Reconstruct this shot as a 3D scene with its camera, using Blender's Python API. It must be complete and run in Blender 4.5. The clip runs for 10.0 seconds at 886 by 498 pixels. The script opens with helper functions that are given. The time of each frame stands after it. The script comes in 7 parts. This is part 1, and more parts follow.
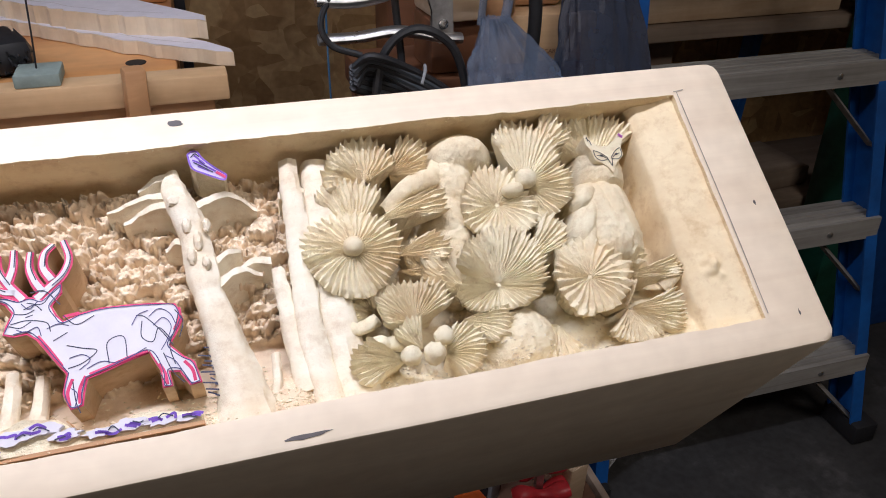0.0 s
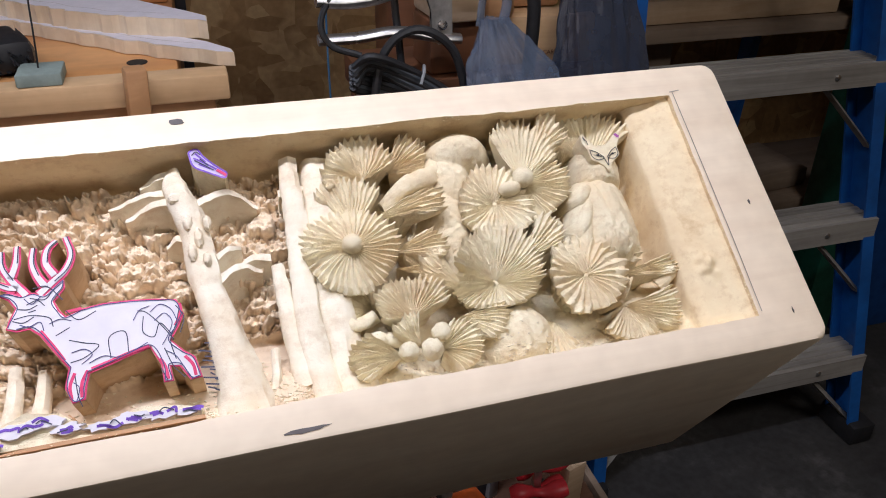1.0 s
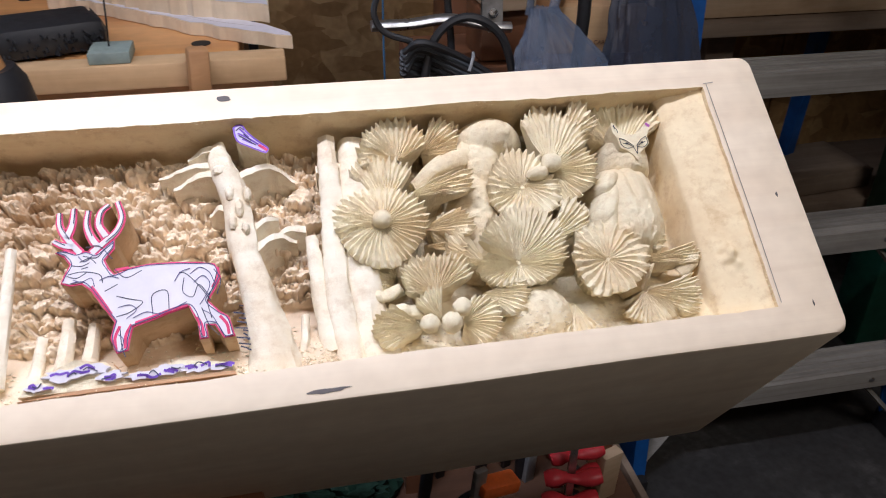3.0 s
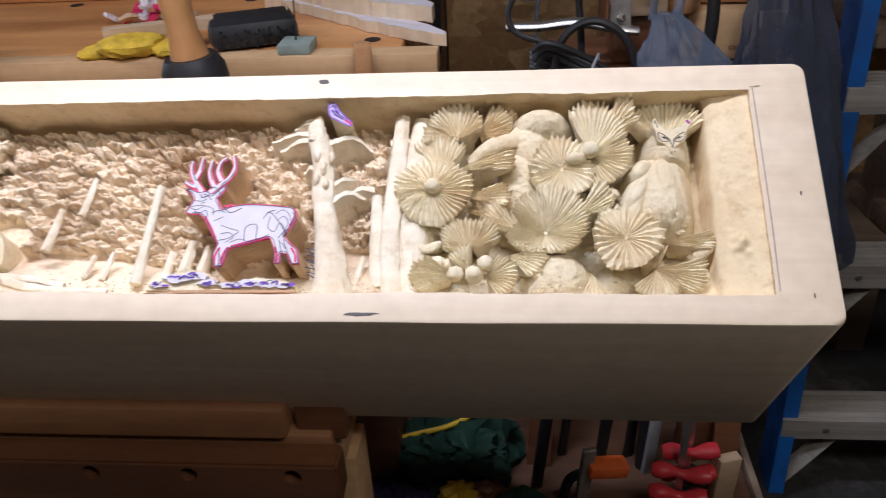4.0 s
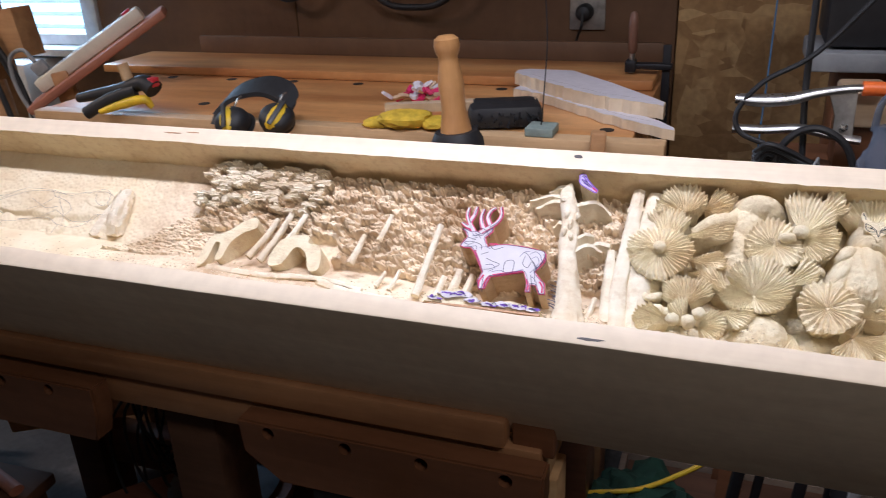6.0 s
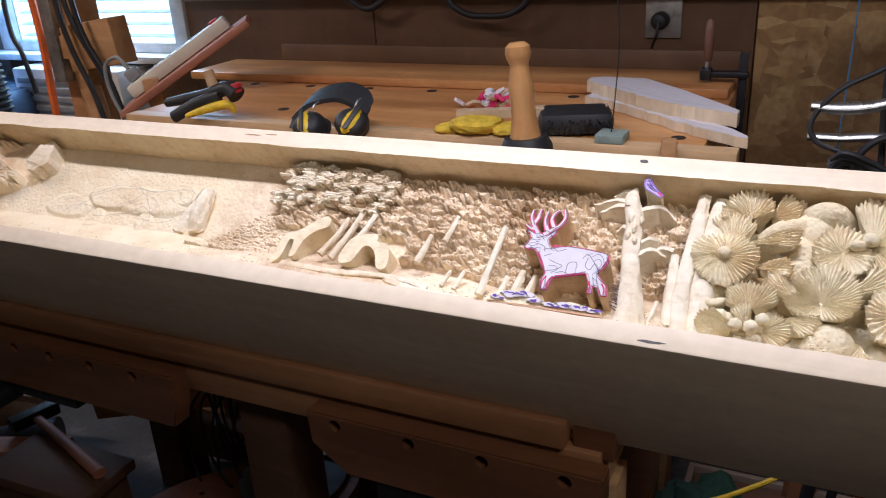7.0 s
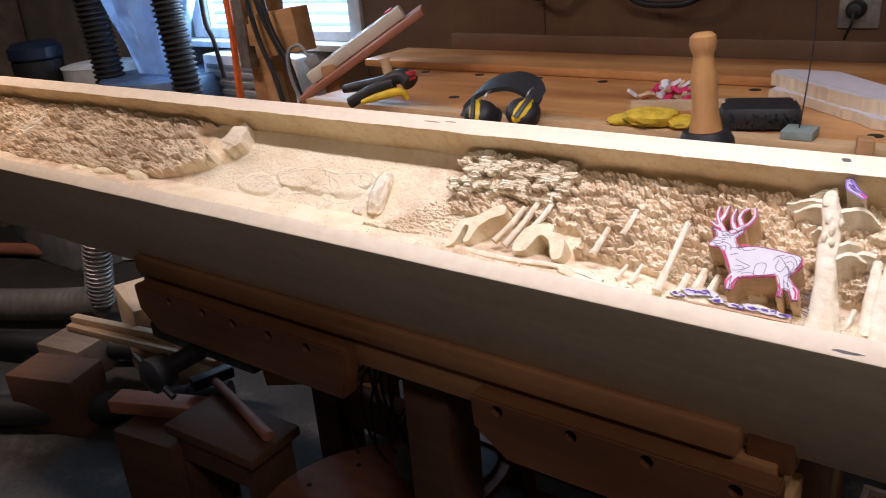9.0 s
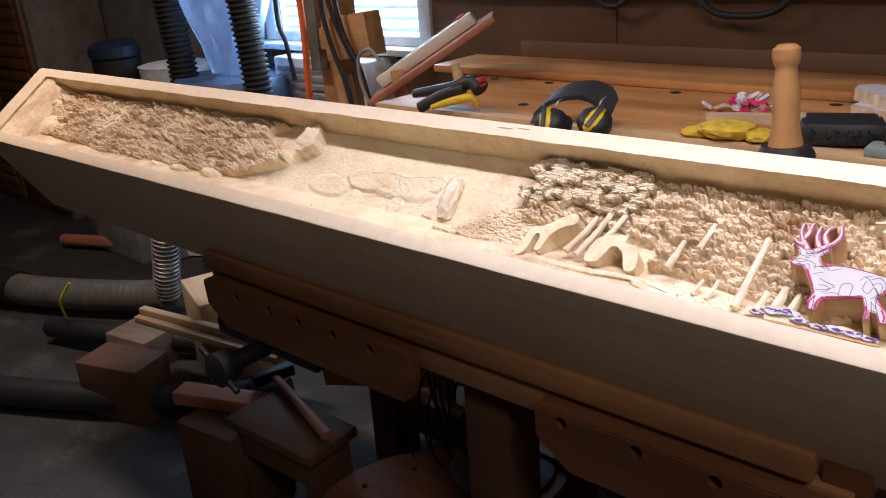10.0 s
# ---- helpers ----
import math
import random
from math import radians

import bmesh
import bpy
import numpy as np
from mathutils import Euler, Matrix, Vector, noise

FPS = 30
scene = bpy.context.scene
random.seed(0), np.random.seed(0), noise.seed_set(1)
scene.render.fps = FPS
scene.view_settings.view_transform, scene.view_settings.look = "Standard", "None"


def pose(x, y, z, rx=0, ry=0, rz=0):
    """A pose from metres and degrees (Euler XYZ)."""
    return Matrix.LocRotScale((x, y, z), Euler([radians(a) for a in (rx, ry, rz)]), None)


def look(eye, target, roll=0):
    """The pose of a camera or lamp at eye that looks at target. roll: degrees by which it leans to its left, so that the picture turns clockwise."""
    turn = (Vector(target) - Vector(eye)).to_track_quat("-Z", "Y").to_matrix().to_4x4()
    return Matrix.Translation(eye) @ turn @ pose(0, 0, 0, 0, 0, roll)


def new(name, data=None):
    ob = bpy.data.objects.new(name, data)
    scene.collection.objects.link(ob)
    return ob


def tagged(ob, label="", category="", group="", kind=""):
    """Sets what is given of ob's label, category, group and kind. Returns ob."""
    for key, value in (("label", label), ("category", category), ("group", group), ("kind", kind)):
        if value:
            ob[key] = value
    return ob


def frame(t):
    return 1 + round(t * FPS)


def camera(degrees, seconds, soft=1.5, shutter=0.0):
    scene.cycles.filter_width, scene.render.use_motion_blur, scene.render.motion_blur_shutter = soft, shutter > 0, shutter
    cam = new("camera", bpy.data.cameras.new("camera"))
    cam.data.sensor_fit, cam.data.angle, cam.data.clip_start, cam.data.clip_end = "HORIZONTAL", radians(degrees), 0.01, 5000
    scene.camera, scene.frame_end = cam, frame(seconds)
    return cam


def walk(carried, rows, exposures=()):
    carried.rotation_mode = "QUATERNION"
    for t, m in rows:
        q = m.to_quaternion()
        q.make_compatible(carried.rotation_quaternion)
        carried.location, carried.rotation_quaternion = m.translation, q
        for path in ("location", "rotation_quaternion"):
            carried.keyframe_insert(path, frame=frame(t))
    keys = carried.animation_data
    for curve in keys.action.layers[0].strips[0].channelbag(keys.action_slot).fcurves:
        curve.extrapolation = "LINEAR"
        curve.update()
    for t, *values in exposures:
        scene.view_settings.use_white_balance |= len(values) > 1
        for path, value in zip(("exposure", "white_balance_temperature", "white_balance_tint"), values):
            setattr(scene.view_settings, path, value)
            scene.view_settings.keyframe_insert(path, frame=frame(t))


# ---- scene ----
from mathutils.geometry import tessellate_polygon

cam = camera(57.77, 10.0, soft=1.0, shutter=0.35)
ROWS = [
    (0, -0.4055, -0.3504, 1.2639, 59.88, -0.65, -17.43),
    (0.5, -0.4058, -0.3539, 1.2647, 59.78, -0.69, -17.44),
    (1, -0.4063, -0.3575, 1.2652, 59.96, -0.78, -17.38),
    (1.5, -0.4045, -0.3611, 1.2667, 59.95, -0.78, -17.20),
    (2, -0.4097, -0.3608, 1.2677, 59.52, -1.02, -16.44),
    (2.2, -0.4217, -0.3539, 1.2632, 59.33, -1.32, -16.56),
    (3.3, -0.3444, -0.4270, 1.2819, 59.16, 0.23, -7.46),
    (3.5, -0.3046, -0.4594, 1.2910, 59.26, 0.99, -3.16),
    (4, -0.2477, -0.5101, 1.2983, 59.59, 2.82, 4.49),
    (4.5, -0.2927, -0.5550, 1.3097, 60.60, 3.21, 7.06),
    (5, -0.3217, -0.6020, 1.3155, 62.65, 2.11, 6.16),
    (5.5, -0.2834, -0.6553, 1.3242, 64.73, 1.02, 12.80),
    (6, -0.2599, -0.6892, 1.3362, 66.64, 2.29, 19.78),
    (6.2, -0.2530, -0.6955, 1.3363, 67.00, 2.51, 21.12),
    (7.3, -0.2421, -0.7114, 1.3336, 67.52, 3.27, 26.45),
    (7.5, -0.2475, -0.7134, 1.3330, 67.37, 3.40, 27.37),
    (8, -0.2521, -0.7186, 1.3328, 66.67, 3.72, 29.74),
    (8.5, -0.2614, -0.7258, 1.3351, 66.85, 4.23, 32.84),
    (9, -0.2700, -0.7295, 1.3368, 67.56, 4.28, 35.89),
    (9.5, -0.2777, -0.7353, 1.3379, 68.14, 4.15, 38.26),
    (10, -0.2869, -0.7391, 1.3364, 68.34, 3.75, 40.38),
]
walk(cam, [(t, pose(x, y, z, rx, ry, rz)) for t, x, y, z, rx, ry, rz in ROWS], ((0, 0, 5720, 9), (5, 0, 5650, 10), (7.5, -0.05, 5800, 12), (10, 0, 6150, 15)))

# ---------------------------------------------------------------- light
world = bpy.data.worlds.new("world")
scene.world = world
world.use_nodes = True
wn = world.node_tree.nodes
sky = wn.new("ShaderNodeTexSky")
sky.sky_type, sky.sun_disc = "NISHITA", False
sky.sun_elevation, sky.sun_rotation = radians(40), radians(20)
world.node_tree.links.new(sky.outputs[0], wn["Background"].inputs[0])
wn["Background"].inputs[1].default_value = 0.10


def area_lamp(name, at, target, size_x, size_y, watts, colour, hood=180):
    data = bpy.data.lights.new(name, "AREA")
    data.shape, data.size, data.size_y = "RECTANGLE", size_x, size_y
    data.energy, data.color, data.spread = watts, colour, radians(hood)
    ob = new(name, data)
    ob.matrix_world = look(at, target)
    return ob


# the shop light over the beam, and daylight in the window's opening
area_lamp("shop_light", (-0.64, 0.03, 2.05), (-0.64, 0.06, 1.0), 1.10, 0.06, 8.5, (1.0, 0.945, 1.0), 125)
# two unseen fill lamps, added to brighten the ladder and the beam's ends
area_lamp("room_fill", (0.55, -1.0, 2.5), (0.5, 0.4, 0.5), 0.9, 0.3, 12.5, (1.0, 0.86, 0.72))
area_lamp("west_fill", (-2.60, 0.0, 2.40), (-2.60, 0.05, 1.0), 0.6, 0.12, 15.5, (1.0, 0.77, 0.61), 140)
area_lamp("window_light", (-2.7, 1.38, 1.35), (-2.6, 0.0, 1.0), 0.85, 0.7, 13, (0.58, 0.78, 1.0))
scene.view_settings.exposure = 0.0


# ---------------------------------------------------------------- materials
class Nodes:
    """A small helper round one node material."""

    def __init__(self, name, rough=0.6, metal=0.0, spec=0.5):
        self.m = bpy.data.materials.new(name)
        self.m.use_nodes = True
        self.t = self.m.node_tree
        self.b = self.t.nodes["Principled BSDF"]
        self.b.inputs["Roughness"].default_value = rough
        self.b.inputs["Metallic"].default_value = metal
        self.b.inputs["Specular IOR Level"].default_value = spec

    def add(self, kind, **sets):
        n = self.t.nodes.new(kind)
        for k, v in sets.items():
            if k in ("noise_dimensions", "wave_type", "bands_direction", "feature", "operation", "blend_type", "data_type"):
                setattr(n, k, v)
            else:
                n.inputs[k.replace("_", " ")].default_value = v
        return n

    def link(self, a, b):
        self.t.links.new(a, b)

    def coords(self, scale=(1, 1, 1), kind="Object"):
        c = self.t.nodes.new("ShaderNodeTexCoord")
        m = self.t.nodes.new("ShaderNodeMapping")
        m.inputs["Scale"].default_value = scale
        self.link(c.outputs[kind], m.inputs[0])
        return m.outputs[0]

    def ramp(self, fac, stops):
        r = self.t.nodes.new("ShaderNodeValToRGB")
        el = r.color_ramp.elements
        while len(el) < len(stops):
            el.new(0.5)
        for e, (p, c) in zip(el, stops):
            e.position, e.color = p, (*c, 1)
        self.link(fac, r.inputs[0])
        return r.outputs[0]

    def mix(self, fac, a, b, mode="MIX"):
        n = self.t.nodes.new("ShaderNodeMix")
        n.data_type, n.blend_type = "RGBA", mode
        if isinstance(fac, (int, float)):
            n.inputs[0].default_value = fac
        else:
            self.link(fac, n.inputs[0])
        self.link(a, n.inputs[6])
        if isinstance(b, tuple):
            n.inputs[7].default_value = (*b, 1)
        else:
            self.link(b, n.inputs[7])
        return n.outputs[2]

    def bump(self, height, strength=0.3, dist=0.002):
        n = self.t.nodes.new("ShaderNodeBump")
        n.inputs["Strength"].default_value, n.inputs["Distance"].default_value = strength, dist
        self.link(height, n.inputs["Height"])
        self.link(n.outputs[0], self.b.inputs["Normal"])

    def colour(self, c):
        self.link(c, self.b.inputs["Base Color"])


def wood(name, dark, light, grain=(3, 60, 60), rough=0.55, blotch=0.35, bump=0.25, knots=0.0, object_random=False):
    """Sawn wood with the grain along x: fine streaks, broad bands and blotches."""
    n = Nodes(name, rough)
    v = n.coords(grain)
    a = n.add("ShaderNodeTexNoise", Scale=1.0, Detail=6.0, Roughness=0.65, Distortion=0.6)
    n.link(v, a.inputs["Vector"])
    b = n.add("ShaderNodeTexNoise", Scale=2.3, Detail=3.0, Roughness=0.5)
    n.link(n.coords((1.2, 5, 5)), b.inputs["Vector"])
    c = n.ramp(a.outputs[0], [(0.30, dark), (0.50, tuple((d + l) / 2 for d, l in zip(dark, light))), (0.68, light)])
    c = n.mix(blotch, c, n.ramp(b.outputs[0], [(0.35, dark), (0.65, light)]))
    s = n.add("ShaderNodeTexNoise", Scale=55.0, Detail=2.0)
    n.link(n.coords(), s.inputs["Vector"])
    c = n.mix(0.12, c, n.ramp(s.outputs[0], [(0.3, (0.25, 0.2, 0.15)), (0.7, (1, 1, 1))]), "MULTIPLY")
    if object_random:
        o = n.t.nodes.new("ShaderNodeObjectInfo")
        c = n.mix(0.30, c, n.ramp(o.outputs["Random"], [(0.0, (0.45, 0.4, 0.36)), (1.0, (1.0, 1.0, 1.0))]), "MULTIPLY")
    n.colour(c)
    n.bump(a.outputs[0], bump, 0.0012)
    return n.m


def carved(name, dark, light, tool=160.0, strength=0.5):
    """Freshly carved pale wood: dusty, crumbly, with short tool marks and small brown stains."""
    n = Nodes(name, 0.82, spec=0.2)
    a = n.add("ShaderNodeTexNoise", Scale=14.0, Detail=6.0, Roughness=0.65)
    n.link(n.coords(), a.inputs["Vector"])
    c = n.ramp(a.outputs[0], [(0.33, dark), (0.60, light)])
    g = n.add("ShaderNodeTexNoise", Scale=1.0, Detail=4.0, Roughness=0.6)
    n.link(n.coords((12, 170, 170)), g.inputs["Vector"])
    c = n.mix(0.22, c, n.ramp(g.outputs[0], [(0.35, dark), (0.65, light)]))
    s = n.add("ShaderNodeTexNoise", Scale=75.0, Detail=5.0, Roughness=0.7)
    n.link(n.coords(), s.inputs["Vector"])
    c = n.mix(0.42, c, n.ramp(s.outputs[0], [(0.30, (0.62, 0.48, 0.34)), (0.50, (1, 1, 1)), (0.72, (1.0, 1.0, 1.0))]), "MULTIPLY")
    n.colour(c)
    f = n.add("ShaderNodeTexNoise", Scale=tool, Detail=6.0, Roughness=0.75)
    n.link(n.coords(), f.inputs["Vector"])
    n.bump(f.outputs[0], strength, 0.0016)
    return n.m


def relief_ground():
    """The carved ground: pale and smooth on the open plain, browner and rougher among the leaves."""
    n = Nodes("relief_ground_wood", 0.82, spec=0.2)
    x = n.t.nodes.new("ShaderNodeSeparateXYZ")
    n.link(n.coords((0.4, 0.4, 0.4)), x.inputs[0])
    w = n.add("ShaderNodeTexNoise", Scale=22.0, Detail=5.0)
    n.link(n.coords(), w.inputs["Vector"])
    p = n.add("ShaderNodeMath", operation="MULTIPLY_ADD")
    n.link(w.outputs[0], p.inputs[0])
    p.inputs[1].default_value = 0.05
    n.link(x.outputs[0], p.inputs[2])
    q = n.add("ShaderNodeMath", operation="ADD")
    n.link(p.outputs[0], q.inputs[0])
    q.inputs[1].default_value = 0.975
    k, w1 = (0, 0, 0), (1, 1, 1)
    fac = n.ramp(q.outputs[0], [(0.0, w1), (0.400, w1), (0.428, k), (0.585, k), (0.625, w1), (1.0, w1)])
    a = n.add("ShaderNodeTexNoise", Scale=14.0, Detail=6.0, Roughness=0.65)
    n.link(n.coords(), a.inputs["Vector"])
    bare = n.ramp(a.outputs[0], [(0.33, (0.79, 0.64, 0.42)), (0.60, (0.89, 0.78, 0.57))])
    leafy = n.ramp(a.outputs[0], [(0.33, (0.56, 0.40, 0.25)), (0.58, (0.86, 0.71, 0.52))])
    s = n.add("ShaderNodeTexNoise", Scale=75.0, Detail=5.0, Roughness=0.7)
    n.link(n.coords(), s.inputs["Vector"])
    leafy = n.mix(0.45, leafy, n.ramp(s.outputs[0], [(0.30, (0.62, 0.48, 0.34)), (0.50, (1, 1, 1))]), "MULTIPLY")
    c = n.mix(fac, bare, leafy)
    n.colour(c)
    f = n.add("ShaderNodeTexNoise", Scale=300.0, Detail=6.0, Roughness=0.75)
    n.link(n.coords(), f.inputs["Vector"])
    n.bump(f.outputs[0], 0.22, 0.0014)
    return n.m


def plain(name, colour, rough=0.5, metal=0.0, vary=0.25, scale=18.0, bump=0.1):
    """Painted, rubber, plastic or metal surface with dirt and small dents."""
    n = Nodes(name, rough, metal)
    a = n.add("ShaderNodeTexNoise", Scale=scale, Detail=6.0, Roughness=0.65)
    n.link(n.coords(), a.inputs["Vector"])
    dark = tuple(x * (1 - vary) for x in colour)
    light = tuple(min(1, x * (1 + vary * 0.6)) for x in colour)
    n.colour(n.ramp(a.outputs[0], [(0.35, dark), (0.65, light)]))
    r = n.ramp(a.outputs[0], [(0.3, (min(1, rough + 0.15),) * 3), (0.7, (max(0, rough - 0.12),) * 3)])
    n.link(r, n.b.inputs["Roughness"])
    n.bump(a.outputs[0], bump, 0.001)
    return n.m


M_RIM = wood("sanded_pale_wood", (0.77, 0.62, 0.45), (0.91, 0.78, 0.60), (2, 45, 45), 0.5, 0.4, 0.12)
M_CARVE = carved("carved_pale_wood", (0.85, 0.68, 0.43), (0.96, 0.88, 0.65), 330.0, 1.0)
M_GROUND = relief_ground()
M_HOLLOW = carved("smooth_hollowed_wood", (0.76, 0.58, 0.35), (0.89, 0.75, 0.50), 140.0, 0.30)
M_MAUVE = plain("mauve_marker", (0.40, 0.10, 0.36), 0.6, 0.0, 0.3, 200)
M_LAVENDER = plain("lavender_paper", (0.60, 0.52, 0.76), 0.7, 0.0, 0.2, 200)
M_CHALK = carved("chalky_carved_wood", (0.74, 0.59, 0.40), (0.92, 0.85, 0.69), 170.0, 0.6)
# browner than the carved wood: the sides' shade and warm bounce are in this colour
M_SAWN_SHADED = carved("bandsawn_side_shaded", (0.48, 0.32, 0.18), (0.66, 0.48, 0.30), 120.0, 0.4)
M_BENCH = wood("oiled_bench_wood", (0.36, 0.17, 0.07), (0.62, 0.36, 0.17), (3, 40, 40), 0.45, 0.5, 0.2)
M_LIP = wood("worn_bench_lip", (0.22, 0.095, 0.040), (0.44, 0.225, 0.105), (3, 40, 40), 0.5, 0.6, 0.25)
M_BENCH_LIGHT = wood("pale_bench_wood", (0.50, 0.30, 0.14), (0.72, 0.50, 0.28), (3, 40, 40), 0.5, 0.4, 0.2)
M_JAW = wood("dark_oiled_beech", (0.125, 0.050, 0.022), (0.235, 0.100, 0.047), (3, 40, 40), 0.4, 0.5, 0.2)
M_OFFCUT = wood("offcut_pine", (0.50, 0.34, 0.20), (0.74, 0.57, 0.39), (4, 50, 50), 0.6, 0.4, 0.3, object_random=True)
M_BLANK = wood("fresh_sawn_blank", (0.58, 0.43, 0.27), (0.82, 0.68, 0.49), (30, 30, 6), 0.65, 0.4, 0.3)
M_DARKHANDLE = wood("dark_turned_handle", (0.10, 0.045, 0.030), (0.26, 0.13, 0.085), (30, 30, 4), 0.45, 0.5, 0.2)
M_OLDWOOD = wood("weathered_wood", (0.17, 0.12, 0.085), (0.34, 0.26, 0.19), (3, 40, 40), 0.7, 0.5, 0.4, object_random=True)
M_REDBOARD = wood("dark_red_board", (0.14, 0.050, 0.030), (0.26, 0.105, 0.062), (3, 40, 40), 0.6, 0.5, 0.25)
M_REDWOOD = wood("red_cedar", (0.30, 0.10, 0.06), (0.50, 0.22, 0.13), (3, 45, 45), 0.6, 0.4, 0.3)
M_BLACK = plain("black_rubber", (0.018, 0.018, 0.02), 0.5)
M_BLACKMETAL = plain("black_iron", (0.035, 0.035, 0.04), 0.45, 0.6)
M_STEEL = plain("worn_steel", (0.55, 0.54, 0.52), 0.32, 0.95, 0.3, 40)
M_ALU = plain("dusty_aluminium", (0.42, 0.40, 0.37), 0.5, 0.7, 0.45, 14, 0.3)
M_TREAD = wood("dusty_worn_tread", (0.17, 0.155, 0.135), (0.46, 0.43, 0.38), (2, 70, 70), 0.6, 0.45, 0.2)
M_SLATE = plain("slate_cord", (0.050, 0.058, 0.068), 0.5)
M_BLUE = plain("blue_fibreglass", (0.015, 0.10, 0.36), 0.42, 0.0, 0.35, 10)
M_YELLOW = plain("yellow_plastic", (0.75, 0.50, 0.02), 0.4)
M_GLOVE = plain("yellow_leather", (0.62, 0.42, 0.03), 0.75, 0.0, 0.35, 30, 0.5)
M_RED = plain("red_plastic", (0.62, 0.035, 0.05), 0.4)
M_ORANGE = plain("orange_plastic", (0.80, 0.16, 0.03), 0.4)
M_GREEN = plain("green_cloth", (0.010, 0.045, 0.026), 0.8, 0.0, 0.4)
M_WHITE = plain("cream_plastic", (0.74, 0.70, 0.58), 0.4, 0.0, 0.12)
M_WHITEPAINT = plain("white_paint", (0.72, 0.74, 0.76), 0.5, 0.0, 0.15)
M_GREY = plain("grey_plastic", (0.30, 0.31, 0.32), 0.5, 0.0, 0.2)
M_HOLE_SHADE = plain("hole_shade", (0.02, 0.014, 0.01), 0.9)
M_MALLET = wood("turned_maple", (0.42, 0.20, 0.07), (0.60, 0.33, 0.13), (30, 30, 4), 0.3, 0.4, 0.05)
M_PAPER = plain("white_paper", (0.70, 0.66, 0.70), 0.7, 0.0, 0.05, 60)
M_PINK = plain("pink_marker", (0.66, 0.03, 0.14), 0.6, 0.0, 0.25, 90)
M_PURPLE = plain("purple_marker", (0.16, 0.06, 0.45), 0.6, 0.0, 0.3, 90)
M_INK = plain("blue_black_ink", (0.03, 0.03, 0.07), 0.6)
M_PENCIL = plain("pencil_graphite", (0.36, 0.31, 0.26), 0.6)
M_BLUEPEN = plain("dark_blue_pen", (0.05, 0.045, 0.17), 0.6)
M_OWLINK = plain("black_ink", (0.02, 0.02, 0.03), 0.6)


def osb():
    """Oriented strand board: thin overlapping strands of several browns, dark knots, aged varnish."""
    n = Nodes("strand_board", 0.6)
    layers = []
    for k, (sx, sz) in enumerate(((22, 55), (50, 20))):
        v = n.coords((sx, 30, sz))
        w = n.add("ShaderNodeTexNoise", Scale=0.5, Detail=3.0)
        n.link(v, w.inputs["Vector"])
        d = n.mix(0.55, v, w.outputs["Color"], "ADD")
        f = n.add("ShaderNodeTexVoronoi", Scale=0.6, Randomness=1.0)
        n.link(d, f.inputs["Vector"])
        layers.append(f)
    pick = n.add("ShaderNodeTexNoise", Scale=9.0, Detail=2.0)
    n.link(n.coords(), pick.inputs["Vector"])
    tones = [(0.1, (0.33, 0.185, 0.072)), (0.5, (0.48, 0.29, 0.12)), (0.9, (0.64, 0.43, 0.20))]
    c = n.mix(n.ramp(pick.outputs[0], [(0.47, (0, 0, 0)), (0.53, (1, 1, 1))]), n.ramp(layers[0].outputs["Color"], tones), n.ramp(layers[1].outputs["Color"], tones))
    f = n.add("ShaderNodeTexNoise", Scale=70.0, Detail=4.0)
    n.link(n.coords(), f.inputs["Vector"])
    c = n.mix(0.4, c, n.ramp(f.outputs[0], [(0.3, (0.45, 0.4, 0.35)), (0.7, (1, 1, 1))]), "MULTIPLY")
    s = n.add("ShaderNodeTexNoise", Scale=2.2, Detail=5.0, Roughness=0.6)
    n.link(n.coords(), s.inputs["Vector"])
    c = n.mix(0.5, c, n.ramp(s.outputs[0], [(0.35, (0.4, 0.33, 0.28)), (0.6, (1, 1, 1))]), "MULTIPLY")
    n.colour(c)
    n.bump(layers[0].outputs["Distance"], 0.15, 0.002)
    return n.m


def concrete():
    n = Nodes("dusty_concrete", 0.75)
    a = n.add("ShaderNodeTexNoise", Scale=3.0, Detail=8.0, Roughness=0.7)
    n.link(n.coords(), a.inputs["Vector"])
    c = n.ramp(a.outputs[0], [(0.3, (0.020, 0.018, 0.017)), (0.55, (0.046, 0.044, 0.043)), (0.75, (0.16, 0.15, 0.145))])
    s = n.add("ShaderNodeTexNoise", Scale=60.0, Detail=3.0)
    n.link(n.coords(), s.inputs["Vector"])
    n.colour(n.mix(0.5, c, n.ramp(s.outputs[0], [(0.35, (0.5, 0.5, 0.5)), (0.6, (1, 1, 1))]), "MULTIPLY"))
    n.bump(s.outputs[0], 0.3, 0.002)
    return n.m


def glow(name, colour, strength):
    m = bpy.data.materials.new(name)
    m.use_nodes = True
    b = m.node_tree.nodes["Principled BSDF"]
    b.inputs["Base Color"].default_value = (0.02, 0.02, 0.02, 1)
    b.inputs["Emission Color"].default_value = (*colour, 1)
    b.inputs["Emission Strength"].default_value = strength
    return m


def plastic_film(name, colour, alpha):
    n = Nodes(name, 0.20, spec=1.0)
    n.b.inputs["Base Color"].default_value = (*colour, 1)
    a = n.add("ShaderNodeTexNoise", Scale=25.0, Detail=4.0)
    n.link(n.coords(), a.inputs["Vector"])
    n.link(n.ramp(a.outputs[0], [(0.3, (alpha - 0.12,) * 3), (0.7, (min(1, alpha + 0.12),) * 3)]), n.b.inputs["Alpha"])
    n.bump(a.outputs[0], 0.25, 0.005)
    return n.m


